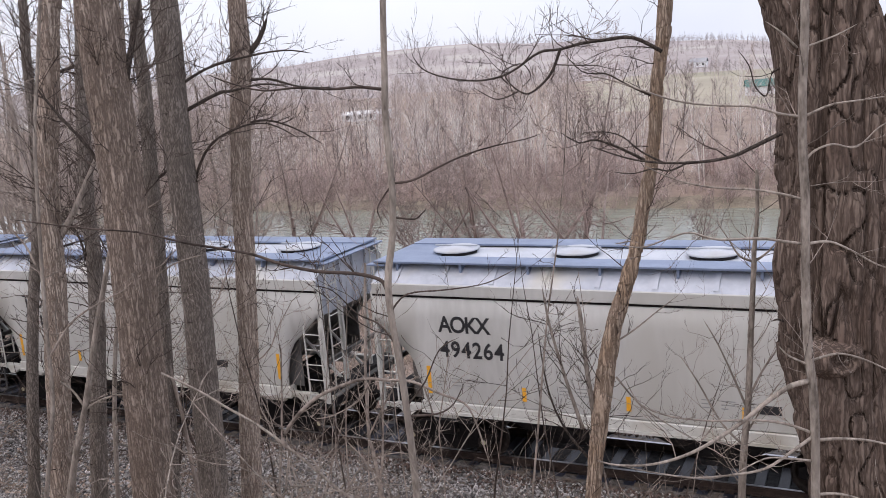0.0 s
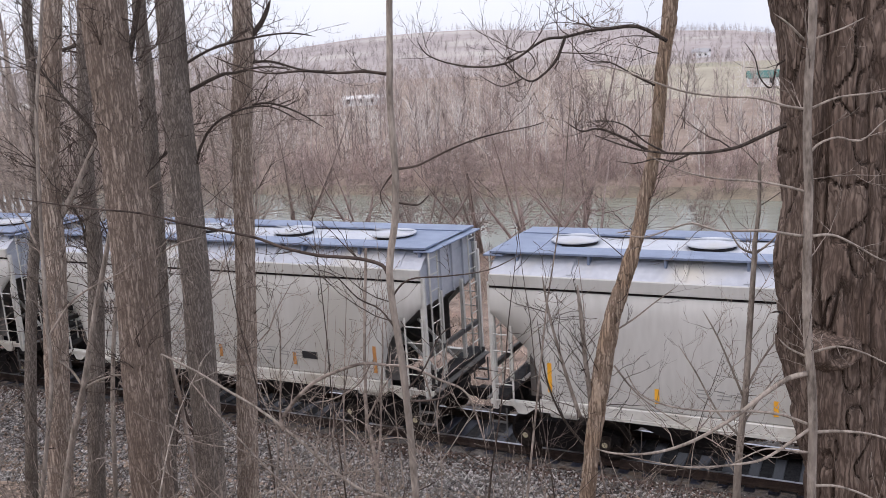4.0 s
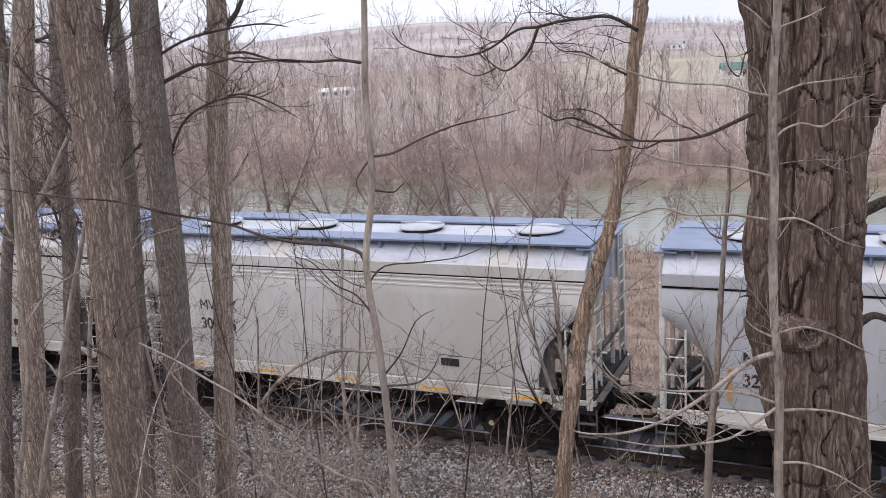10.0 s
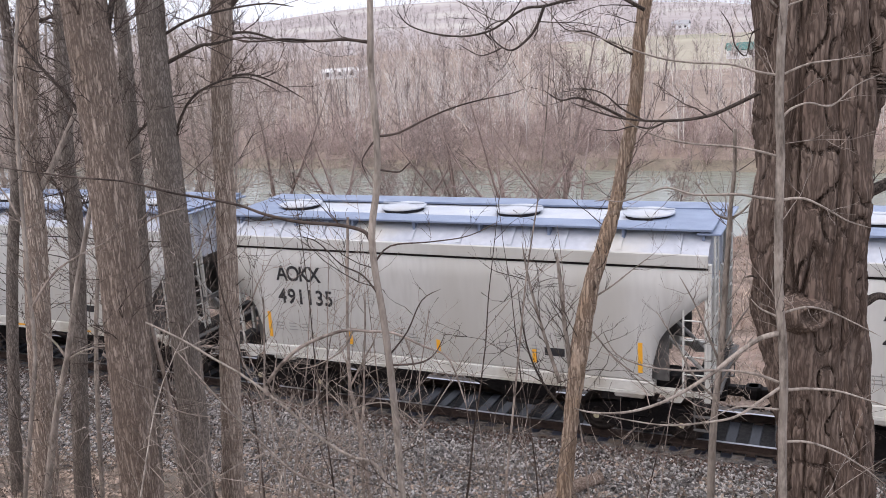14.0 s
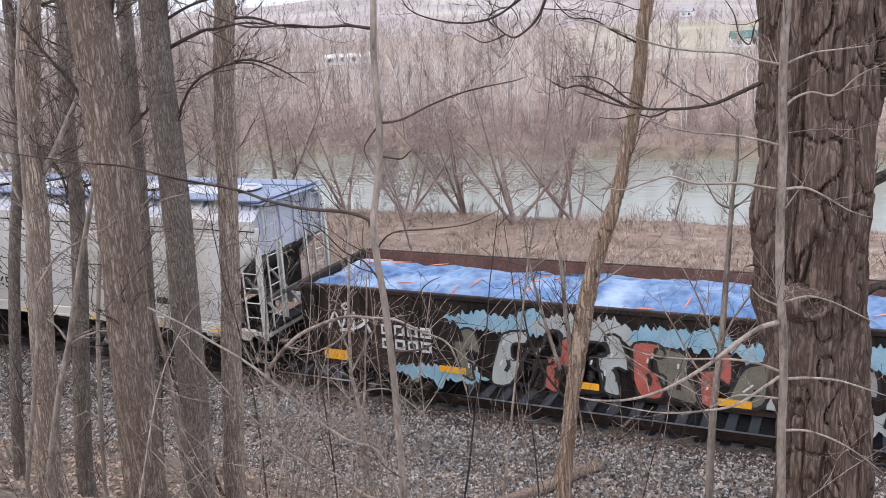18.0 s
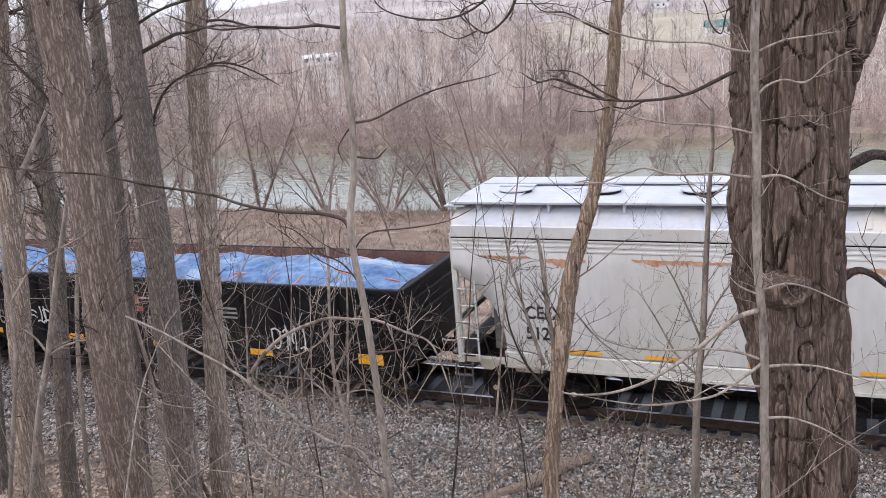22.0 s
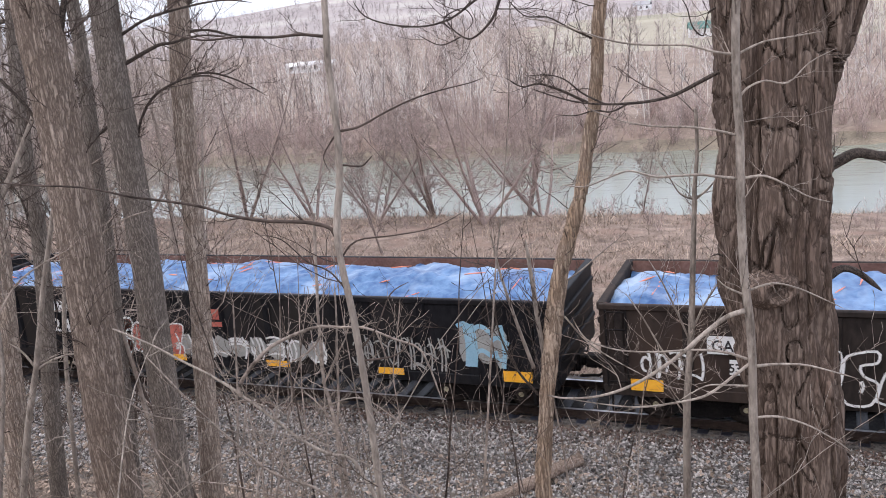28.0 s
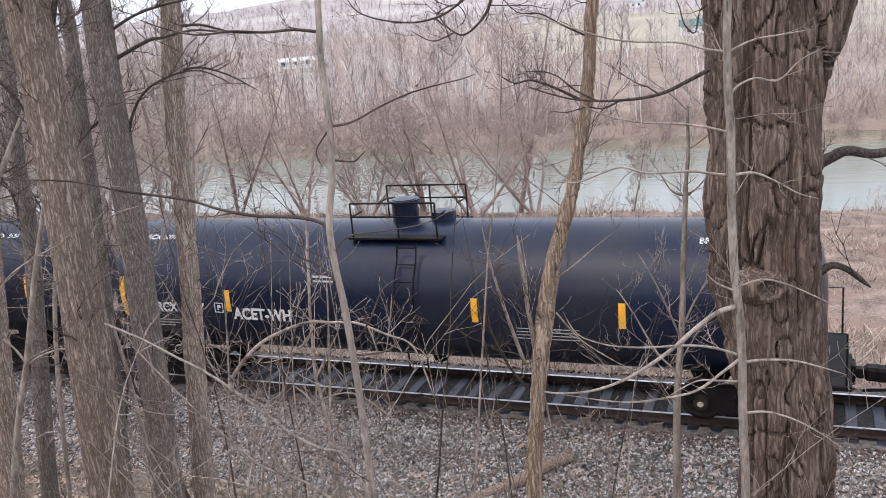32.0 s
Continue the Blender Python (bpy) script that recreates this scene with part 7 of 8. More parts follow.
t.grow("limb", 0.0345, 0.0172, (-0.02, 6.07, 6.46), (0.06, 6.11, 6.48), (0.14, 6.15, 6.52), (0.24, 6.19, 6.48), (0.38, 6.26, 6.34))
t.grow("limb", 0.0155, 0.0034, (-0.51, 5.84, 7.89), (-0.58, 5.80, 7.86), (-0.71, 5.75, 7.80), (-0.83, 5.69, 7.75), (-0.96, 5.63, 7.73), (-1.08, 5.57, 7.73), (-1.21, 5.51, 7.74), (-1.36, 5.44, 7.77), (-1.49, 5.38, 7.82), (-1.61, 5.32, 7.88))
t.grow("limb", 0.0069, 0.0026, (-1.08, 5.57, 7.73), (-1.18, 5.53, 7.69), (-1.27, 5.48, 7.71), (-1.38, 5.43, 7.69), (-1.49, 5.38, 7.71))
t.grow("limb", 0.0069, 0.0026, (-1.21, 5.51, 7.74), (-1.33, 5.45, 7.82), (-1.42, 5.41, 7.91), (-1.51, 5.37, 7.95), (-1.64, 5.31, 7.96))
t.grow("limb", 0.0069, 0.0026, (-0.55, 5.82, 8.25), (-0.62, 5.79, 8.22), (-0.65, 5.77, 8.09), (-0.71, 5.74, 8.15), (-0.74, 5.73, 8.27), (-0.80, 5.70, 8.37))
t.grow("limb", 0.0103, 0.0034, (-0.55, 5.82, 6.69), (-0.60, 5.80, 6.71), (-0.64, 5.78, 6.70))
burl(t.ob)
t.done()

# thin grey bare sapling with upright twigs
t = Tree("sapling", "thin grey bare sapling with upright twigs", "bark_pale", "bark_pale", "brush", 22, 1.60, 9, 0.05, "tree", 0.60)
t.grow("trunk", 0.0320, 0.0113, (-0.90, 6.21, 4.85), (-0.89, 6.21, 5.30), (-0.87, 6.22, 5.66), (-0.84, 6.23, 6.00), (-0.82, 6.24, 6.41), (-0.80, 6.25, 6.82), (-0.79, 6.26, 7.06), (-0.77, 6.27, 7.29), (-0.77, 6.27, 7.59))
t.grow("limb", 0.0094, 0.0028, (-0.79, 6.26, 6.97), (-0.88, 6.21, 7.02), (-0.95, 6.18, 7.15), (-1.02, 6.15, 7.27))
t.grow("limb", 0.0094, 0.0028, (-0.79, 6.26, 6.97), (-0.71, 6.30, 7.03), (-0.64, 6.33, 7.12), (-0.59, 6.35, 7.24))
t.grow("limb", 0.0094, 0.0038, (-0.84, 6.23, 5.91), (-0.93, 6.19, 6.17), (-1.02, 6.15, 6.41), (-1.11, 6.11, 6.60))
t.grow("limb", 0.0094, 0.0038, (-0.84, 6.24, 6.00), (-0.75, 6.28, 6.20), (-0.65, 6.33, 6.36), (-0.60, 6.35, 6.48))
t.grow("limb", 0.0094, 0.0038, (-0.87, 6.22, 5.66), (-1.01, 6.16, 5.84), (-1.15, 6.09, 6.15), (-1.26, 6.04, 6.36))
t.grow("limb", 0.0075, 0.0038, (-0.86, 6.23, 5.74), (-0.72, 6.29, 5.99), (-0.61, 6.34, 6.15))
t.done()

# pale shrub branches leaning over the bank
t = Tree("bare_shrub", "pale shrub branches leaning over the bank", "bark_pale", "brush", "brush", 23, 0.60, 8, 0.04, "shrub", 0.60)
t.grow("trunk", 0.0155, 0.0069, (-2.67, 4.83, 4.82), (-2.69, 4.82, 4.95), (-2.72, 4.80, 5.18), (-2.78, 4.77, 5.38), (-2.86, 4.74, 5.57), (-3.00, 4.67, 5.64), (-3.14, 4.61, 5.75), (-3.28, 4.54, 5.92), (-3.42, 4.48, 6.08), (-3.58, 4.40, 6.25), (-3.75, 4.32, 6.39), (-3.92, 4.24, 6.53), (-4.11, 4.15, 6.66))
t.grow("limb", 0.0121, 0.0034, (-2.72, 4.80, 5.18), (-2.93, 4.70, 5.23), (-3.11, 4.62, 5.40), (-3.34, 4.51, 5.54), (-3.51, 4.43, 5.76), (-3.68, 4.35, 6.00), (-3.86, 4.27, 6.29), (-4.01, 4.20, 6.54))
t.grow("limb", 0.0155, 0.0052, (-3.45, 4.46, 6.11), (-3.46, 4.46, 6.17), (-3.37, 4.50, 6.30), (-3.24, 4.56, 6.42), (-3.08, 4.64, 6.49), (-2.95, 4.70, 6.52), (-2.82, 4.76, 6.50), (-2.68, 4.82, 6.48), (-2.52, 4.90, 6.38), (-2.40, 4.96, 6.31), (-2.34, 4.98, 6.19), (-2.28, 5.01, 5.91))
t.grow("limb", 0.0069, 0.0026, (-2.62, 4.85, 6.45), (-2.59, 4.87, 6.30), (-2.57, 4.87, 6.22))
t.grow("limb", 0.0069, 0.0026, (-2.92, 4.71, 6.51), (-2.98, 4.68, 6.40), (-3.06, 4.64, 6.34), (-3.17, 4.59, 6.29), (-3.26, 4.55, 6.28))
t.grow("limb", 0.0069, 0.0026, (-3.28, 4.54, 5.92), (-3.30, 4.53, 6.00), (-3.45, 4.46, 6.08), (-3.60, 4.39, 6.03))
t.grow("limb", 0.0052, 0.0026, (-3.14, 4.61, 5.75), (-3.05, 4.65, 5.90), (-2.95, 4.70, 5.98), (-2.75, 4.79, 6.00), (-2.57, 4.87, 5.83), (-2.42, 4.94, 5.65), (-2.21, 5.04, 5.38))
t.grow("limb", 0.0052, 0.0026, (-3.42, 4.48, 6.08), (-3.45, 4.46, 6.22), (-3.51, 4.43, 6.30), (-3.57, 4.41, 6.48))
t.grow("limb", 0.0052, 0.0026, (-2.86, 4.74, 5.57), (-2.90, 4.72, 5.80), (-3.02, 4.66, 6.01), (-3.02, 4.66, 6.16))
t.done()

# thin upright shrub stems on the bank
t = Tree("bare_shrub", "thin upright shrub stems on the bank", "brush", "brush", "brush", 24, 0.70, 7, 0.05, "shrub", 0.70)
t.grow("trunk", 0.0163, 0.0102, (-3.43, 5.58, 4.61), (-3.44, 5.57, 4.95), (-3.45, 5.57, 5.21), (-3.48, 5.55, 5.57), (-3.50, 5.54, 5.73), (-3.49, 5.54, 5.95), (-3.48, 5.55, 6.24), (-3.46, 5.56, 6.49), (-3.41, 5.58, 7.06))
t.grow("limb", 0.0122, 0.0061, (-3.47, 5.55, 4.62), (-3.47, 5.56, 5.22), (-3.42, 5.58, 5.56), (-3.39, 5.59, 5.89), (-3.36, 5.61, 6.22), (-3.34, 5.62, 6.52))
t.grow("limb", 0.0082, 0.0061, (-4.24, 5.19, 4.75), (-4.16, 5.23, 5.31), (-4.09, 5.27, 5.87), (-4.05, 5.29, 6.31), (-4.03, 5.29, 6.48))
t.grow("limb", 0.0082, 0.0041, (-4.15, 5.23, 5.26), (-4.12, 5.25, 5.33), (-4.04, 5.29, 5.76), (-3.97, 5.32, 6.10))
t.grow("limb", 0.0061, 0.0041, (-3.48, 5.55, 4.96), (-3.63, 5.48, 5.29), (-3.74, 5.43, 5.53), (-3.71, 5.44, 5.89))
t.grow("limb", 0.0061, 0.0041, (-4.11, 5.26, 4.73), (-4.03, 5.29, 5.18), (-4.05, 5.28, 5.55), (-4.05, 5.28, 5.71))
t.grow("limb", 0.0082, 0.0041, (-3.50, 5.54, 5.73), (-3.38, 5.60, 5.96), (-3.31, 5.63, 6.08), (-3.27, 5.65, 6.21), (-3.21, 5.68, 6.33))
t.grow("limb", 0.0082, 0.0041, (-4.05, 5.28, 4.70), (-4.01, 5.30, 5.13), (-3.96, 5.32, 5.40))
t.grow("limb", 0.0061, 0.0041, (-3.45, 5.57, 5.21), (-3.53, 5.53, 5.50), (-3.66, 5.47, 5.70), (-3.72, 5.44, 5.83))
t.grow("limb", 0.0061, 0.0041, (-3.06, 5.75, 4.58), (-3.02, 5.77, 5.08), (-3.01, 5.77, 5.43), (-3.02, 5.77, 5.73), (-2.97, 5.79, 6.00), (-2.94, 5.81, 6.17), (-2.91, 5.82, 6.34))
t.grow("limb", 0.0061, 0.0041, (-4.61, 5.02, 4.93), (-4.68, 4.98, 5.17), (-4.76, 4.95, 5.42))
t.grow("limb", 0.0061, 0.0041, (-3.76, 5.42, 4.90), (-3.59, 5.50, 4.97), (-3.42, 5.58, 5.07), (-3.25, 5.66, 5.21))
t.grow("limb", 0.0061, 0.0041, (-3.90, 5.36, 5.02), (-3.79, 5.40, 5.22), (-3.63, 5.48, 5.31), (-3.46, 5.56, 5.27))
t.done()

# thin bare stem tangled with brush
t = Tree("bare_tree", "thin bare stem tangled with brush", "bark_pale", "brush", "brush", 25, 1.20, 7, 0.05, "tree", 0.70)
t.grow("trunk", 0.0212, 0.0118, (-6.80, 5.09, 4.43), (-6.63, 5.17, 5.19), (-6.50, 5.23, 5.82), (-6.45, 5.25, 6.44), (-6.40, 5.27, 7.03), (-6.35, 5.30, 7.60), (-6.29, 5.33, 8.15), (-6.19, 5.38, 8.68), (-6.10, 5.41, 9.11), (-5.92, 5.50, 10.05))
t.grow("limb", 0.0118, 0.0047, (-6.47, 5.24, 6.23), (-6.26, 5.34, 6.52), (-6.06, 5.43, 6.66), (-5.78, 5.56, 6.79))
t.grow("limb", 0.0118, 0.0047, (-6.41, 5.27, 6.93), (-6.50, 5.23, 7.23), (-6.60, 5.18, 7.38))
t.done()

# thin bare stem tangled with brush
t = Tree("bare_tree", "thin bare stem tangled with brush", "bark_pale", "brush", "twig", 26, 1.20, 7, 0.05, "tree", 0.80)
t.grow("trunk", 0.0282, 0.0141, (-7.39, 6.47, 3.58), (-7.30, 6.51, 4.51), (-7.22, 6.55, 5.27), (-7.10, 6.60, 6.00), (-6.93, 6.68, 6.71), (-6.78, 6.75, 7.39), (-6.72, 6.78, 8.11), (-6.65, 6.81, 8.75), (-6.61, 6.83, 9.21), (-6.51, 6.88, 10.24))
t.grow("limb", 0.0141, 0.0056, (-7.10, 6.60, 6.00), (-6.84, 6.72, 6.41), (-6.50, 6.89, 6.68), (-6.17, 7.04, 6.77))
t.grow("limb", 0.0141, 0.0056, (-7.16, 6.58, 5.27), (-6.88, 6.71, 4.93), (-6.54, 6.87, 4.58), (-6.17, 7.04, 4.47))
t.done()



def twig_tree(seed, height, stems=1, branches=40, sub=5, thick=0.012, upright=0.9, spread=1.0, wide=0.03, low=0.12):
    """Arrays of a small bare tree or thicket: tapered stems, limbs and a haze of fine twigs."""
    rng = np.random.default_rng(seed)
    verts, quads = [], []

    def strip(p, w):
        """Bent flat slivers along lines p (n, k, 3) of half-width w (n, k)."""
        n, k, _ = p.shape
        a = rng.uniform(0, 6.283, n)
        side = np.stack([np.cos(a), np.sin(a), 0 * a], -1)[:, None] * w[..., None]
        v = np.concatenate([p - side, p + side], 1).reshape(-1, 3)
        o = sum(len(x) for x in verts)
        q = np.array([(i, i + 1, k + i + 1, k + i) for i in range(k - 1)])
        verts.append(v)
        quads.append((q[None] + (np.arange(n) * 2 * k)[:, None, None]).reshape(-1, 4) + o)

    def line(p0, d, length, k, bend):
        """Crooked lines from p0 along d."""
        n = len(p0)
        out = [p0]
        d = d / np.linalg.norm(d, axis=1, keepdims=True)
        for _ in range(k - 1):
            d = d + rng.normal(0, bend, (n, 3))
            d[:, 2] += 0.05
            d /= np.linalg.norm(d, axis=1, keepdims=True)
            out.append(out[-1] + d * (length / (k - 1))[:, None])
        return np.stack(out, 1)

    for s in range(stems):
        lean = rng.normal(0, 0.1 if stems == 1 else 0.34, 3)
        p0 = np.array([[rng.normal(0, 0.15) * (stems > 1), rng.normal(0, 0.15) * (stems > 1), -0.3]])
        h = height * rng.uniform(0.8, 1.0)
        stem = line(p0, np.array([[lean[0], lean[1], 1.0]]), np.array([h]), 9, 0.06)[0]
        o, r0 = sum(len(x) for x in verts), thick * h
        ring = []
        for i, c in enumerate(stem):
            r = r0 * (1 - 0.88 * i / 8)
            ring += [(c[0] + r * math.cos(2.0944 * k), c[1] + r * math.sin(2.0944 * k), c[2]) for k in range(3)]
        verts.append(np.array(ring))
        quads.append(np.array([(3 * i + k, 3 * i + (k + 1) % 3, 3 * i + 3 + (k + 1) % 3, 3 * i + 3 + k) for i in range(8) for k in range(3)]) + o)
        f = low + (1 - low) * rng.random(branches) ** 0.85
        idx = f * 8
        base = np.stack([np.interp(idx, range(9), stem[:, k]) for k in range(3)], -1)
        a = rng.uniform(0, 6.283, branches)
        d = np.stack([np.cos(a) * spread, np.sin(a) * spread, rng.uniform(0.3, 1.3, branches) * upright], -1)
        ln = h * (0.12 + 0.3 * rng.random(branches)) * (1.15 - 0.75 * f)
        limb = line(base, d, ln, 5, 0.16)
        w = wide * np.linspace(1, 0.35, 5)[None] * rng.uniform(0.5, 1.1, (branches, 1))
        strip(limb, w)
        t = rng.integers(1, 5, (branches, sub))
        tb = limb[np.arange(branches)[:, None], t].reshape(-1, 3)
        td = (limb[:, -1] - limb[:, 0])[:, None].repeat(sub, 1).reshape(-1, 3)
        td = td / (np.linalg.norm(td, axis=1, keepdims=True) + 1e-6) + rng.normal(0, 0.6, td.shape)
        tl = (ln[:, None] * rng.uniform(0.25, 0.6, (branches, sub))).ravel()
        tw = line(tb, td, tl, 3, 0.2)
        strip(tw, wide * 0.5 * np.array([1, 0.7, 0.35])[None] * rng.uniform(0.6, 1.1, (len(tb), 1)))
    return np.concatenate(verts), np.concatenate(quads)


def scatter(name, label, category, kinds, places, material):
    """Joins many small bare trees into one mesh."""
    verts, quads, base = [], [], 0
    for (x, y, z, scale, turn, k) in places:
        v, q = kinds[k % len(kinds)]
        c, t = math.cos(turn) * scale, math.sin(turn) * scale
        verts.append(np.stack([v[:, 0] * c - v[:, 1] * t + x, v[:, 0] * t + v[:, 1] * c + y, v[:, 2] * scale + z], -1))
        quads.append(q + base)
        base += len(v)
    return tagged(new(name, fast_mesh(name, np.concatenate(verts), np.concatenate(quads), material)), label, category, kind="stuff")


def build_woods():
    rng = random.Random(77)
    near = [twig_tree(i, 10, 1 + i % 2, 30, 5, 0.0095, 1.0, 0.75, 0.03) for i in range(6)]
    far = [twig_tree(20 + i, 11, 1, 30, 4, 0.008, 1.0, 0.65, 0.06) for i in range(5)]
    bush = [twig_tree(40 + i, 3.6, 5, 14, 5, 0.007, 0.9, 0.8, 0.022, 0.05) for i in range(5)]
    tuft = [twig_tree(60 + i, 8, 1, 16, 3, 0.008, 1.0, 0.9, 0.1) for i in range(4)]
    brown, dark, pale, back = [], [], [], []
    for y0, y1, n, sc in ((73.5, 82, 130, 0.72), (82, 100, 190, 0.85), (100, 130, 220, 0.95)):
        for _ in range(n):
            y = rng.uniform(y0, y1)
            x = -y * 0.44 + rng.uniform(-0.72, 0.72) * y
            p = (x, y, ground_z(y), sc * rng.uniform(0.55, 1.15), rng.uniform(0, 6.28), rng.randrange(6))
            rng.choices((brown, dark, pale), (0.46, 0.24, 0.3))[0].append(p)
    for y0, y1, n, sc in ((130, 190, 260, 1.0), (190, 300, 330, 1.0), (300, 420, 300, 1.0)):
        for _ in range(n):
            y = rng.uniform(y0, y1)
            x = -y * 0.44 + rng.uniform(-0.72, 0.72) * y
            if y > 190 and x > -y * 0.3 and rng.random() < 0.72:
                continue
            back.append((x, y, far_z(x, y), sc * rng.uniform(0.6, 1.15), rng.uniform(0, 6.28), rng.randrange(5)))
    scatter("far_wood", "leafless grey-brown woodland beyond the river", "trees", near, brown, "wood_far")
    scatter("dark_trees", "dark-barked leafless trees in the far wood", "trees", near, dark, "wood_dark")
    scatter("pale_trees", "pale-barked leafless trees in the far wood", "trees", near, pale, "wood_pale")
    scatter("distant_wood", "distant leafless woods on the flood plain", "trees", far, back, "wood_back")
    hill = []
    while len(hill) < 3600:
        d, az = rng.uniform(430, 980), radians(rng.uniform(-8, 62))
        x, y = -d * math.sin(az), d * math.cos(az)
        if noise.noise((x * 0.006, y * 0.006, 4)) > 0.16:
            continue
        hill.append((x, y, far_z(x, y) - 1, rng.uniform(0.6, 1.2), rng.uniform(0, 6.28), rng.randrange(4)))
    scatter("hill_wood", "leafless woods on the far hillside", "trees", tuft, hill, "hill_twig")
    places = []
    for _ in range(520):
        y = rng.uniform(71.0, 80)
        places.append((-y * 0.44 + rng.uniform(-56, 56), y, ground_z(y), rng.uniform(0.4, 1.1), rng.uniform(0, 6.28), rng.randrange(5)))
    for _ in range(260):
        y = rng.uniform(70.2, 73.4)
        places.append((-y * 0.44 + rng.uniform(-56, 56), y, ground_z(y), rng.uniform(0.25, 0.6), rng.uniform(0, 6.28), rng.randrange(5)))
    for _ in range(70):
        y = rng.uniform(40, 48.5)
        places.append((-y * 0.44 + rng.uniform(-34, 34), y, ground_z(y), rng.uniform(0.2, 0.5), rng.uniform(0, 6.28), rng.randrange(5)))
    scatter("riverside_scrub", "tangled brown scrub along the river banks", "shrubs", bush, places, "scrub")


build_woods()


def build_shore_trees():
    """Multi-stemmed bare trees on the near shore, each a thing of its own."""
    rng = random.Random(12)
    spots = ((-16.8, 44.6, 9.5, 6), (-18.9, 36.3, 4.6, 3), (-25.7, 49.0, 7.5, 4), (-14.2, 47.0, 9.0, 5), (-33.0, 46.0, 10, 4), (-21.0, 47.6, 9.0, 5), (-29.0, 47.5, 9.5, 4), (-40, 44, 10, 3), (-9.0, 48.0, 5, 2), (-1.5, 47.5, 7, 2), (-15.6, 48.6, 14.5, 2), (-24.0, 46.0, 8, 4))
    for i, (x, y, h, stems) in enumerate(spots):
        s = bare_tree(200 + i, h, 0.011 * h, max(1, stems - 1), 9 if stems > 2 else 16, 0.12, 0.7 if stems > 2 else 0.15, 3, 1.2, 0.009, 0.42, 0.5, True)
        ob = thing("shore_tree", "leafless multi-stemmed tree leaning on the river shore", "tree", pose(x, y, ground_z(y) - 0.05, 0, 0, rng.uniform(0, 360)), "trees on the shore")
        for name, shape in zip(("trunk", "crown"), s):
            put(name, shape.mesh(name, "shore_bark" if i % 3 else "scrub_bark"), ob)


build_shore_trees()


def build_left_wood():
    """Bare trees of the wood beside the track, and the brush of the bank."""
    rng = random.Random(23)
    kinds = [bare_tree(300 + i, 13, 0.1, 1, 22, 0.18, 0.1, 2, 0.9, 0.005, 0.3, 0.26).mesh("wood_tree", "wood_bark") for i in range(7)]
    for i in range(62):
        if i < 16:
            y = rng.uniform(10.0, 12.5)
            x = -rng.uniform(14.5, 30)
        else:
            y = rng.uniform(21, 46)
            x = -rng.uniform(0.76, 1.3) * y
        ob = new("wood_tree", kinds[i % 7])
        ob.matrix_basis = pose(x, y, ground_z(y) - 0.1, 0, 0, rng.uniform(0, 360)) @ Matrix.Scale(rng.uniform(0.6, 1.1) if i < 16 else rng.uniform(0.8, 1.25), 4)
        tagged(ob, "slender leafless tree in the wood by the track", "tree", "trees of the bank wood")
    thin = [bare_tree(310 + i, 10, 0.04, 1, 16, 0.25, 0.14, 2, 1.0, 0.005, 0.28, 0.34).mesh("slim_tree", "twig" if i % 2 else "wood_bark") for i in range(5)]
    for i in range(9):
        y = rng.uniform(9.5, 12.6)
        ob = new("slim_tree", thin[i % 5])
        ob.matrix_basis = pose(-y * rng.uniform(0.84, 1.12), y, ground_z(y) - 0.1, 0, 0, rng.uniform(0, 360)) @ Matrix.Scale(rng.uniform(0.7, 1.15), 4)
        tagged(ob, "slim dark leafless tree among thicker trunks", "tree", "trees of the bank wood")
    # brush of the bank
    shrub = [bare_tree(320 + i, 2.6, 0.011, 4, 4, 0.15, 0.5, 1, 0.8, 0.0028, 0.3, 0.2).mesh("bank_shrub", "brush") for i in range(6)]
    for _ in range(34):
        y = rng.uniform(8.8, 13.2)
        x = -rng.uniform(6.0, 26)
        ob = new("bank_shrub", shrub[_ % 6])
        ob.matrix_basis = pose(x, y, ground_z(y) - 0.05, 0, 0, rng.uniform(0, 360)) @ Matrix.Scale(rng.uniform(0.4, 1.05), 4)
        tagged(ob, "thin brown leafless shrub on the leafy bank", "shrub", "shrubs on the bank")
    low = [bare_tree(340 + i, 1.6, 0.013, 5, 4, 0.1, 0.9, 1, 1.0, 0.005, 0.4, 0.3).mesh("flat_shrub", "shore_bark") for i in range(5)]
    for i in range(64):
        y = rng.uniform(22.5, 34) if i % 3 == 0 else rng.uniform(36, 47.5)
        x = -0.44 * y + rng.uniform(-0.62, 0.62) * y
        ob = new("flat_shrub", low[i % 5])
        ob.matrix_basis = pose(x, y, ground_z(y) - 0.05, 0, 0, rng.uniform(0, 360)) @ Matrix.Scale(rng.uniform(0.35, 1.0), 4)
        tagged(ob, "low tangled brown shrub on the river flats", "shrub", "shrubs on the flats")
    # upright whips that rise from the bank into view
    for i in range(15):
        d = rng.uniform(5.5, 10.5)
        lat = rng.choice((rng.uniform(-0.24, -0.04), rng.uniform(-0.5, -0.1), rng.uniform(0.02, 0.1), rng.uniform(0.2, 0.3)))
        ax, ay = -0.426, 0.905
        x, y = d * (ax + ay * lat), d * (ay - ax * lat)
        s = bare_tree(500 + i, rng.uniform(2.6, 4.2), rng.uniform(0.009, 0.014), 2, 5, 0.3, 0.4, 1, 0.9, 0.0026, 0.3, 0.4)
        ob = new("whip_shrub", s.mesh("whip_shrub", "brush"))
        ob.matrix_basis = pose(x, y, ground_z(y) - 0.05, 0, 0, rng.uniform(0, 360))
        tagged(ob, "thin upright leafless shrub on the bank", "shrub", "shrubs on the bank")

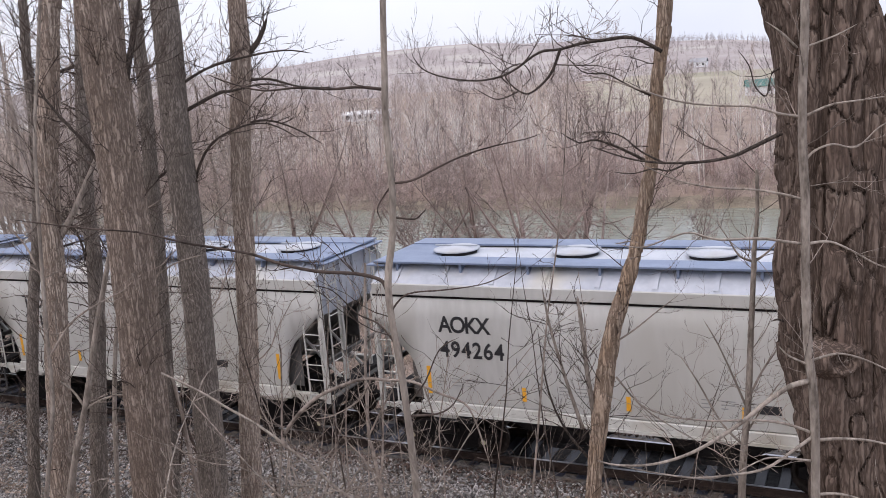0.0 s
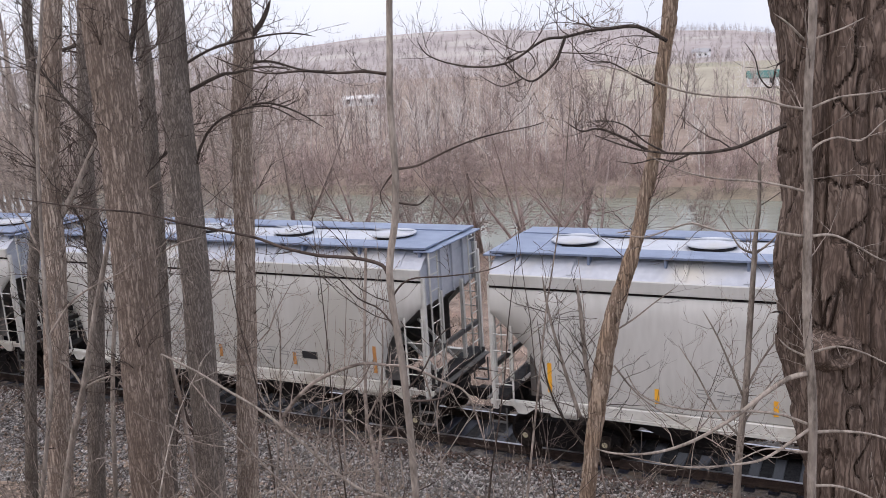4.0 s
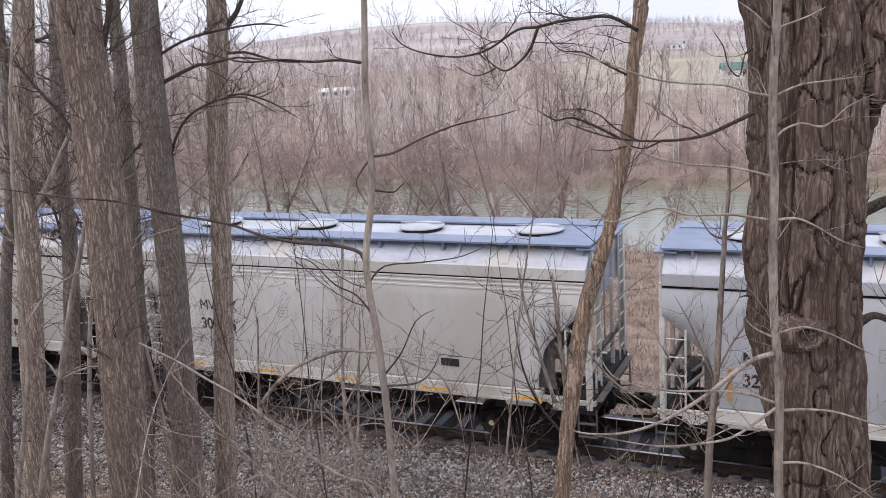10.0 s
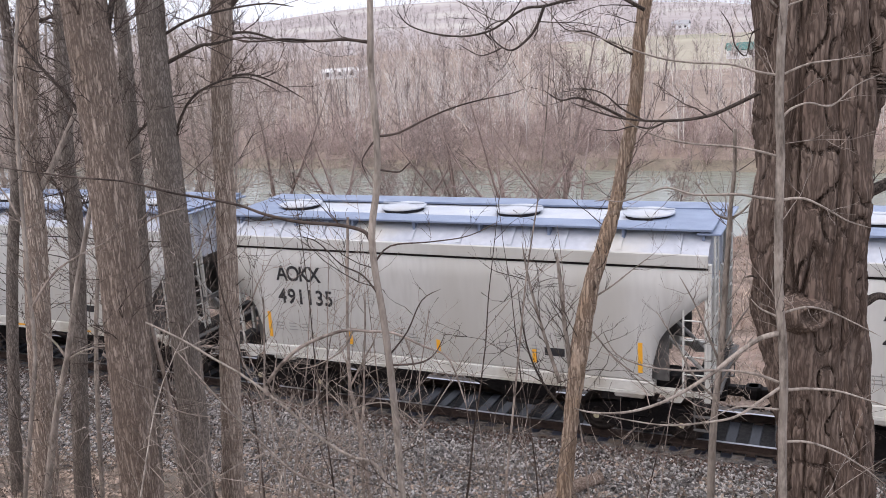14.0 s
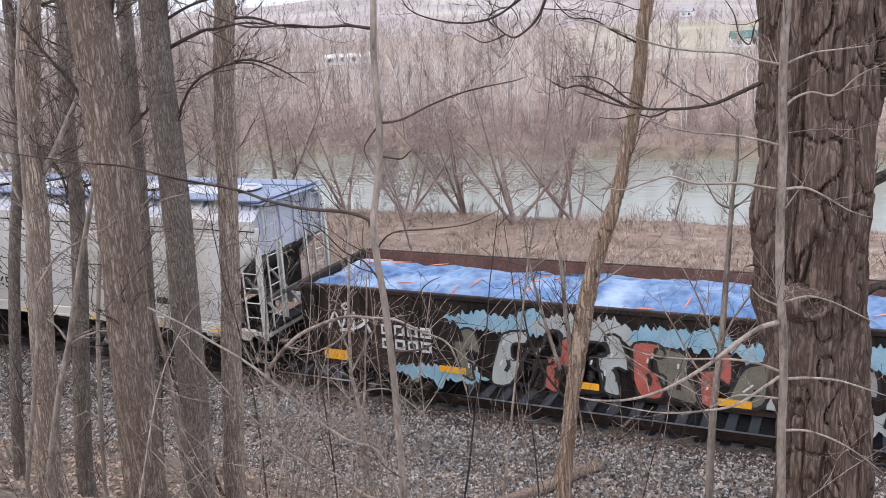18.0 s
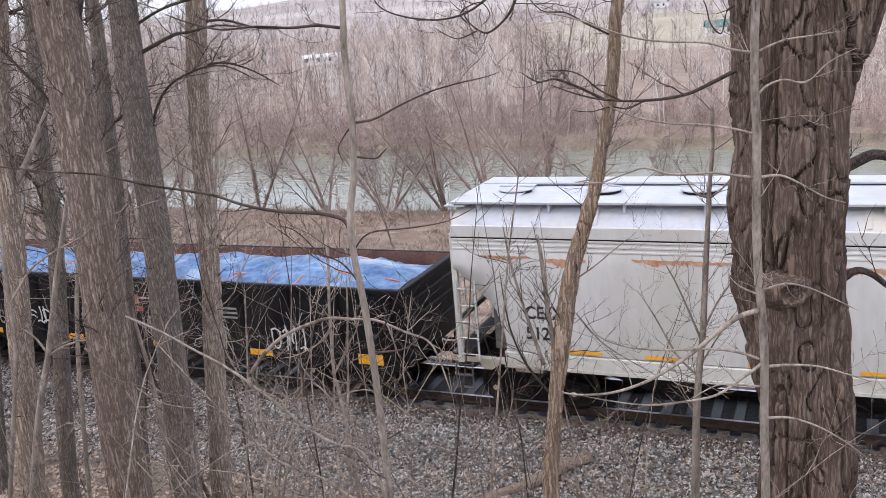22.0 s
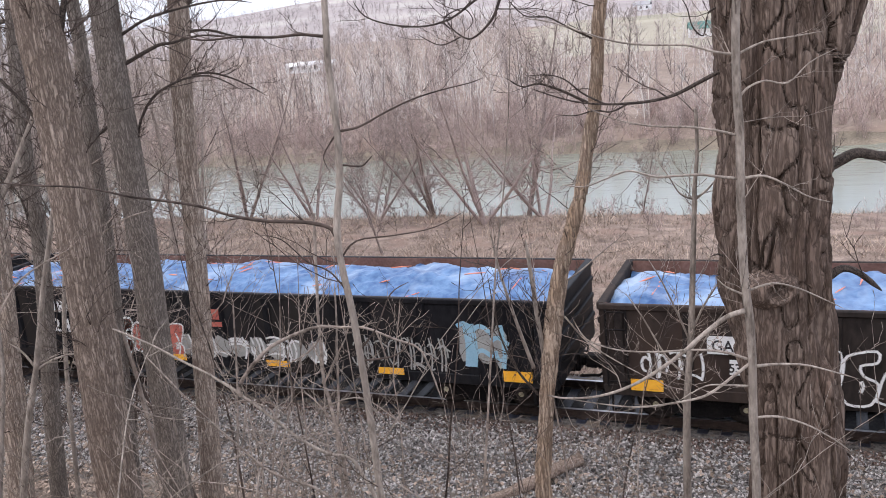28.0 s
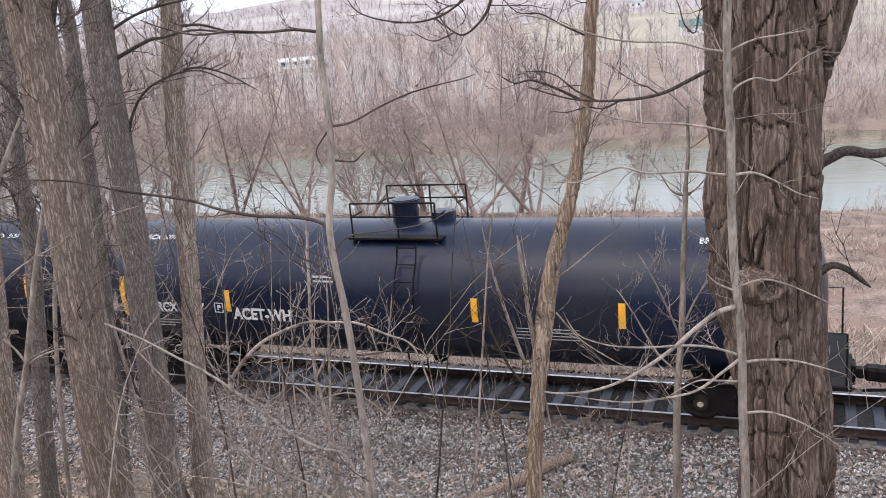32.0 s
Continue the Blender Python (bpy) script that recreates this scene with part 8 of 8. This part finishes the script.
    # taller wands that reach up before the train
    for i in range(10):
        d = rng.uniform(6.5, 9.5)
        lat = -0.3 + 0.055 * i + rng.uniform(-0.02, 0.02)
        ax, ay = -0.426, 0.905
        x, y = d * (ax + ay * lat), d * (ay - ax * lat)
        s = bare_tree(560 + i, rng.uniform(4.2, 5.6), rng.uniform(0.01, 0.016), 1, 8, 0.35, 0.2, 1, 0.9, 0.003, 0.26, 0.4)
        ob = new("wand_shrub", s.mesh("wand_shrub", "twig" if i % 2 else "brush"))
        ob.matrix_basis = pose(x, y, ground_z(y) - 0.05, 0, 0, rng.uniform(0, 360))
        tagged(ob, "tall thin leafless shrub with crooked twigs", "shrub", "shrubs on the bank")

    # long arching stems of the brush
    for i in range(16):
        d = rng.uniform(4.6, 7.8)
        lat = -0.42 + 0.048 * i + rng.uniform(-0.03, 0.03)
        x, y = d * (-0.426 + 0.905 * lat), d * (0.905 + 0.426 * lat)
        s = Shape()
        for _ in range(rng.randint(1, 3)):
            a = rng.uniform(0, 6.28)
            pts = wander(rng, (0, 0, -0.1), (0.5 * math.cos(a), 0.5 * math.sin(a), 1), rng.uniform(2.2, 3.6), 16, 0.1, -0.075)
            r = rng.uniform(0.006, 0.011)
            s.rod(pts, [r * (1 - 0.05 * k) for k in range(17)], 6, False)
            for k in rng.sample(range(4, 16), 5):
                way = (pts[k + 1] - pts[k]).normalized() * 0.7 + Vector((rng.uniform(-1, 1), rng.uniform(-1, 1), rng.uniform(-0.4, 0.9)))
                ramify(rng, s, pts[k], way, rng.uniform(0.3, 0.8), r * 0.5, 1, 1.0, 0.05, 0.3, (1, 3), 0.0022)
        ob = new("arching_shrub", s.mesh("arching_shrub", ("bark_pale", "brush", "twig")[i % 3], True))
        ob.matrix_basis = pose(x, y, ground_z(y) - 0.05)
        tagged(ob, "long arching leafless stems on the bank", "shrub", "shrubs on the bank")


build_left_wood()


# ---- small things ----
def build_log():
    ob = thing("fallen_log", "brown fallen log with a sawn end on the ballast", "log")
    line = [Vector((-6.0, 13.9, -0.62)), Vector((-5.2, 14.5, -0.42)), Vector((-4.75, 15.0, -0.3)), Vector((-4.3, 15.55, -0.27))]
    pts = smooth_line(line, 4)
    put("bole", Shape().rod(pts, [0.118 + 0.012 * math.sin(1.7 * i) for i in range(len(pts))], 14).mesh("bole", "log", True), ob)
    d = (pts[-1] - pts[-2]).normalized()
    put("sawn_end", Shape().rod([pts[-1], pts[-1] + d * 0.006], [0.11, 0.106], 14).mesh("sawn_end", "cut_wood"), ob, "pale sawn end")


build_log()


def build_houses():
    def house(x, y, w, d, h, pitch, walls, roof, label, turn=0.0):
        ob = thing("house", label, "house", pose(x, y, far_z(x, y) - 0.2, 0, 0, turn))
        put("wall", Shape().prism([(-w / 2, 0), (w / 2, 0), (w / 2, h), (-w / 2, h)], -d / 2, d / 2).mesh("wall", walls), ob)
        s = Shape().loft([[(sx, -d / 2 - 0.4, h), (sx, 0, h + pitch), (sx, d / 2 + 0.4, h)] for sx in (-w / 2 - 0.3, w / 2 + 0.3)])
        s.loft([[(sx, -d / 2 - 0.4, h - 0.15), (sx, 0, h + pitch - 0.15), (sx, d / 2 + 0.4, h - 0.15)] for sx in (-w / 2 - 0.3, w / 2 + 0.3)])
        put("roof", s.mesh("roof", roof), ob)
        for k in range(max(2, int(w / 3))):
            wx = -w / 2 + (k + 0.5) * w / max(2, int(w / 3))
            put("window", Shape().box(wx - 0.5, wx + 0.5, -d / 2 - 0.05, -d / 2 + 0.02, 1.0, 2.2).mesh("window", "dark_glass"), ob)

    house(-128, 217, 13, 7, 2.2, 0.8, "white_wall", "white_wall", "long low white house beyond the far wood", 25)
    house(-27, 236, 7, 6, 2.4, 1.6, "white_wall", "green_roof", "white house with a green roof in the far fields", 12)
    house(-92, 520, 9, 7, 3, 2, "white_wall", "grey_roof", "white farmhouse on the far hillside", 0)
    house(-44, 560, 12, 7, 3, 2, "white_wall", "grey_roof", "white barn on the far hillside", 20)
    house(-20, 500, 8, 7, 3, 2, "white_wall", "grey_roof", "white farmhouse on the far hillside", -10)


build_houses()


# ---- movement ----
def motions():
    for car, s in CARS:
        walk(car, [(t, pose(s - SPEED * t, TRACK_Y, 0)) for t in (0.0, 8.0, 16.0, 24.0, 32.0)])
    lookup = {car: s for car, s in CARS}
    for wheel, dx in WHEELS:
        s = lookup[wheel.parent.parent] + dx
        t0, t1 = max(0.0, (s - 5.0) / SPEED), min(32.0, (s + 27.0) / SPEED)
        home = wheel.matrix_basis.translation
        rows = [(0.0, 0.0)]
        if t1 > t0:
            n = max(2, int((t1 - t0) * 15) + 1)
            for k in range(n + 1):
                t = t0 + (t1 - t0) * k / n
                rows.append((t, -SPEED * (t - t0) / 0.42))
        rows.append((32.0, rows[-1][1]))
        keyed, last = [], -1
        for t, a in rows:
            if frame(t) > last:
                keyed.append((t, Matrix.Translation(home) @ Matrix.Rotation(a, 4, "Y")))
                last = frame(t)
        walk(wheel, keyed)


motions()
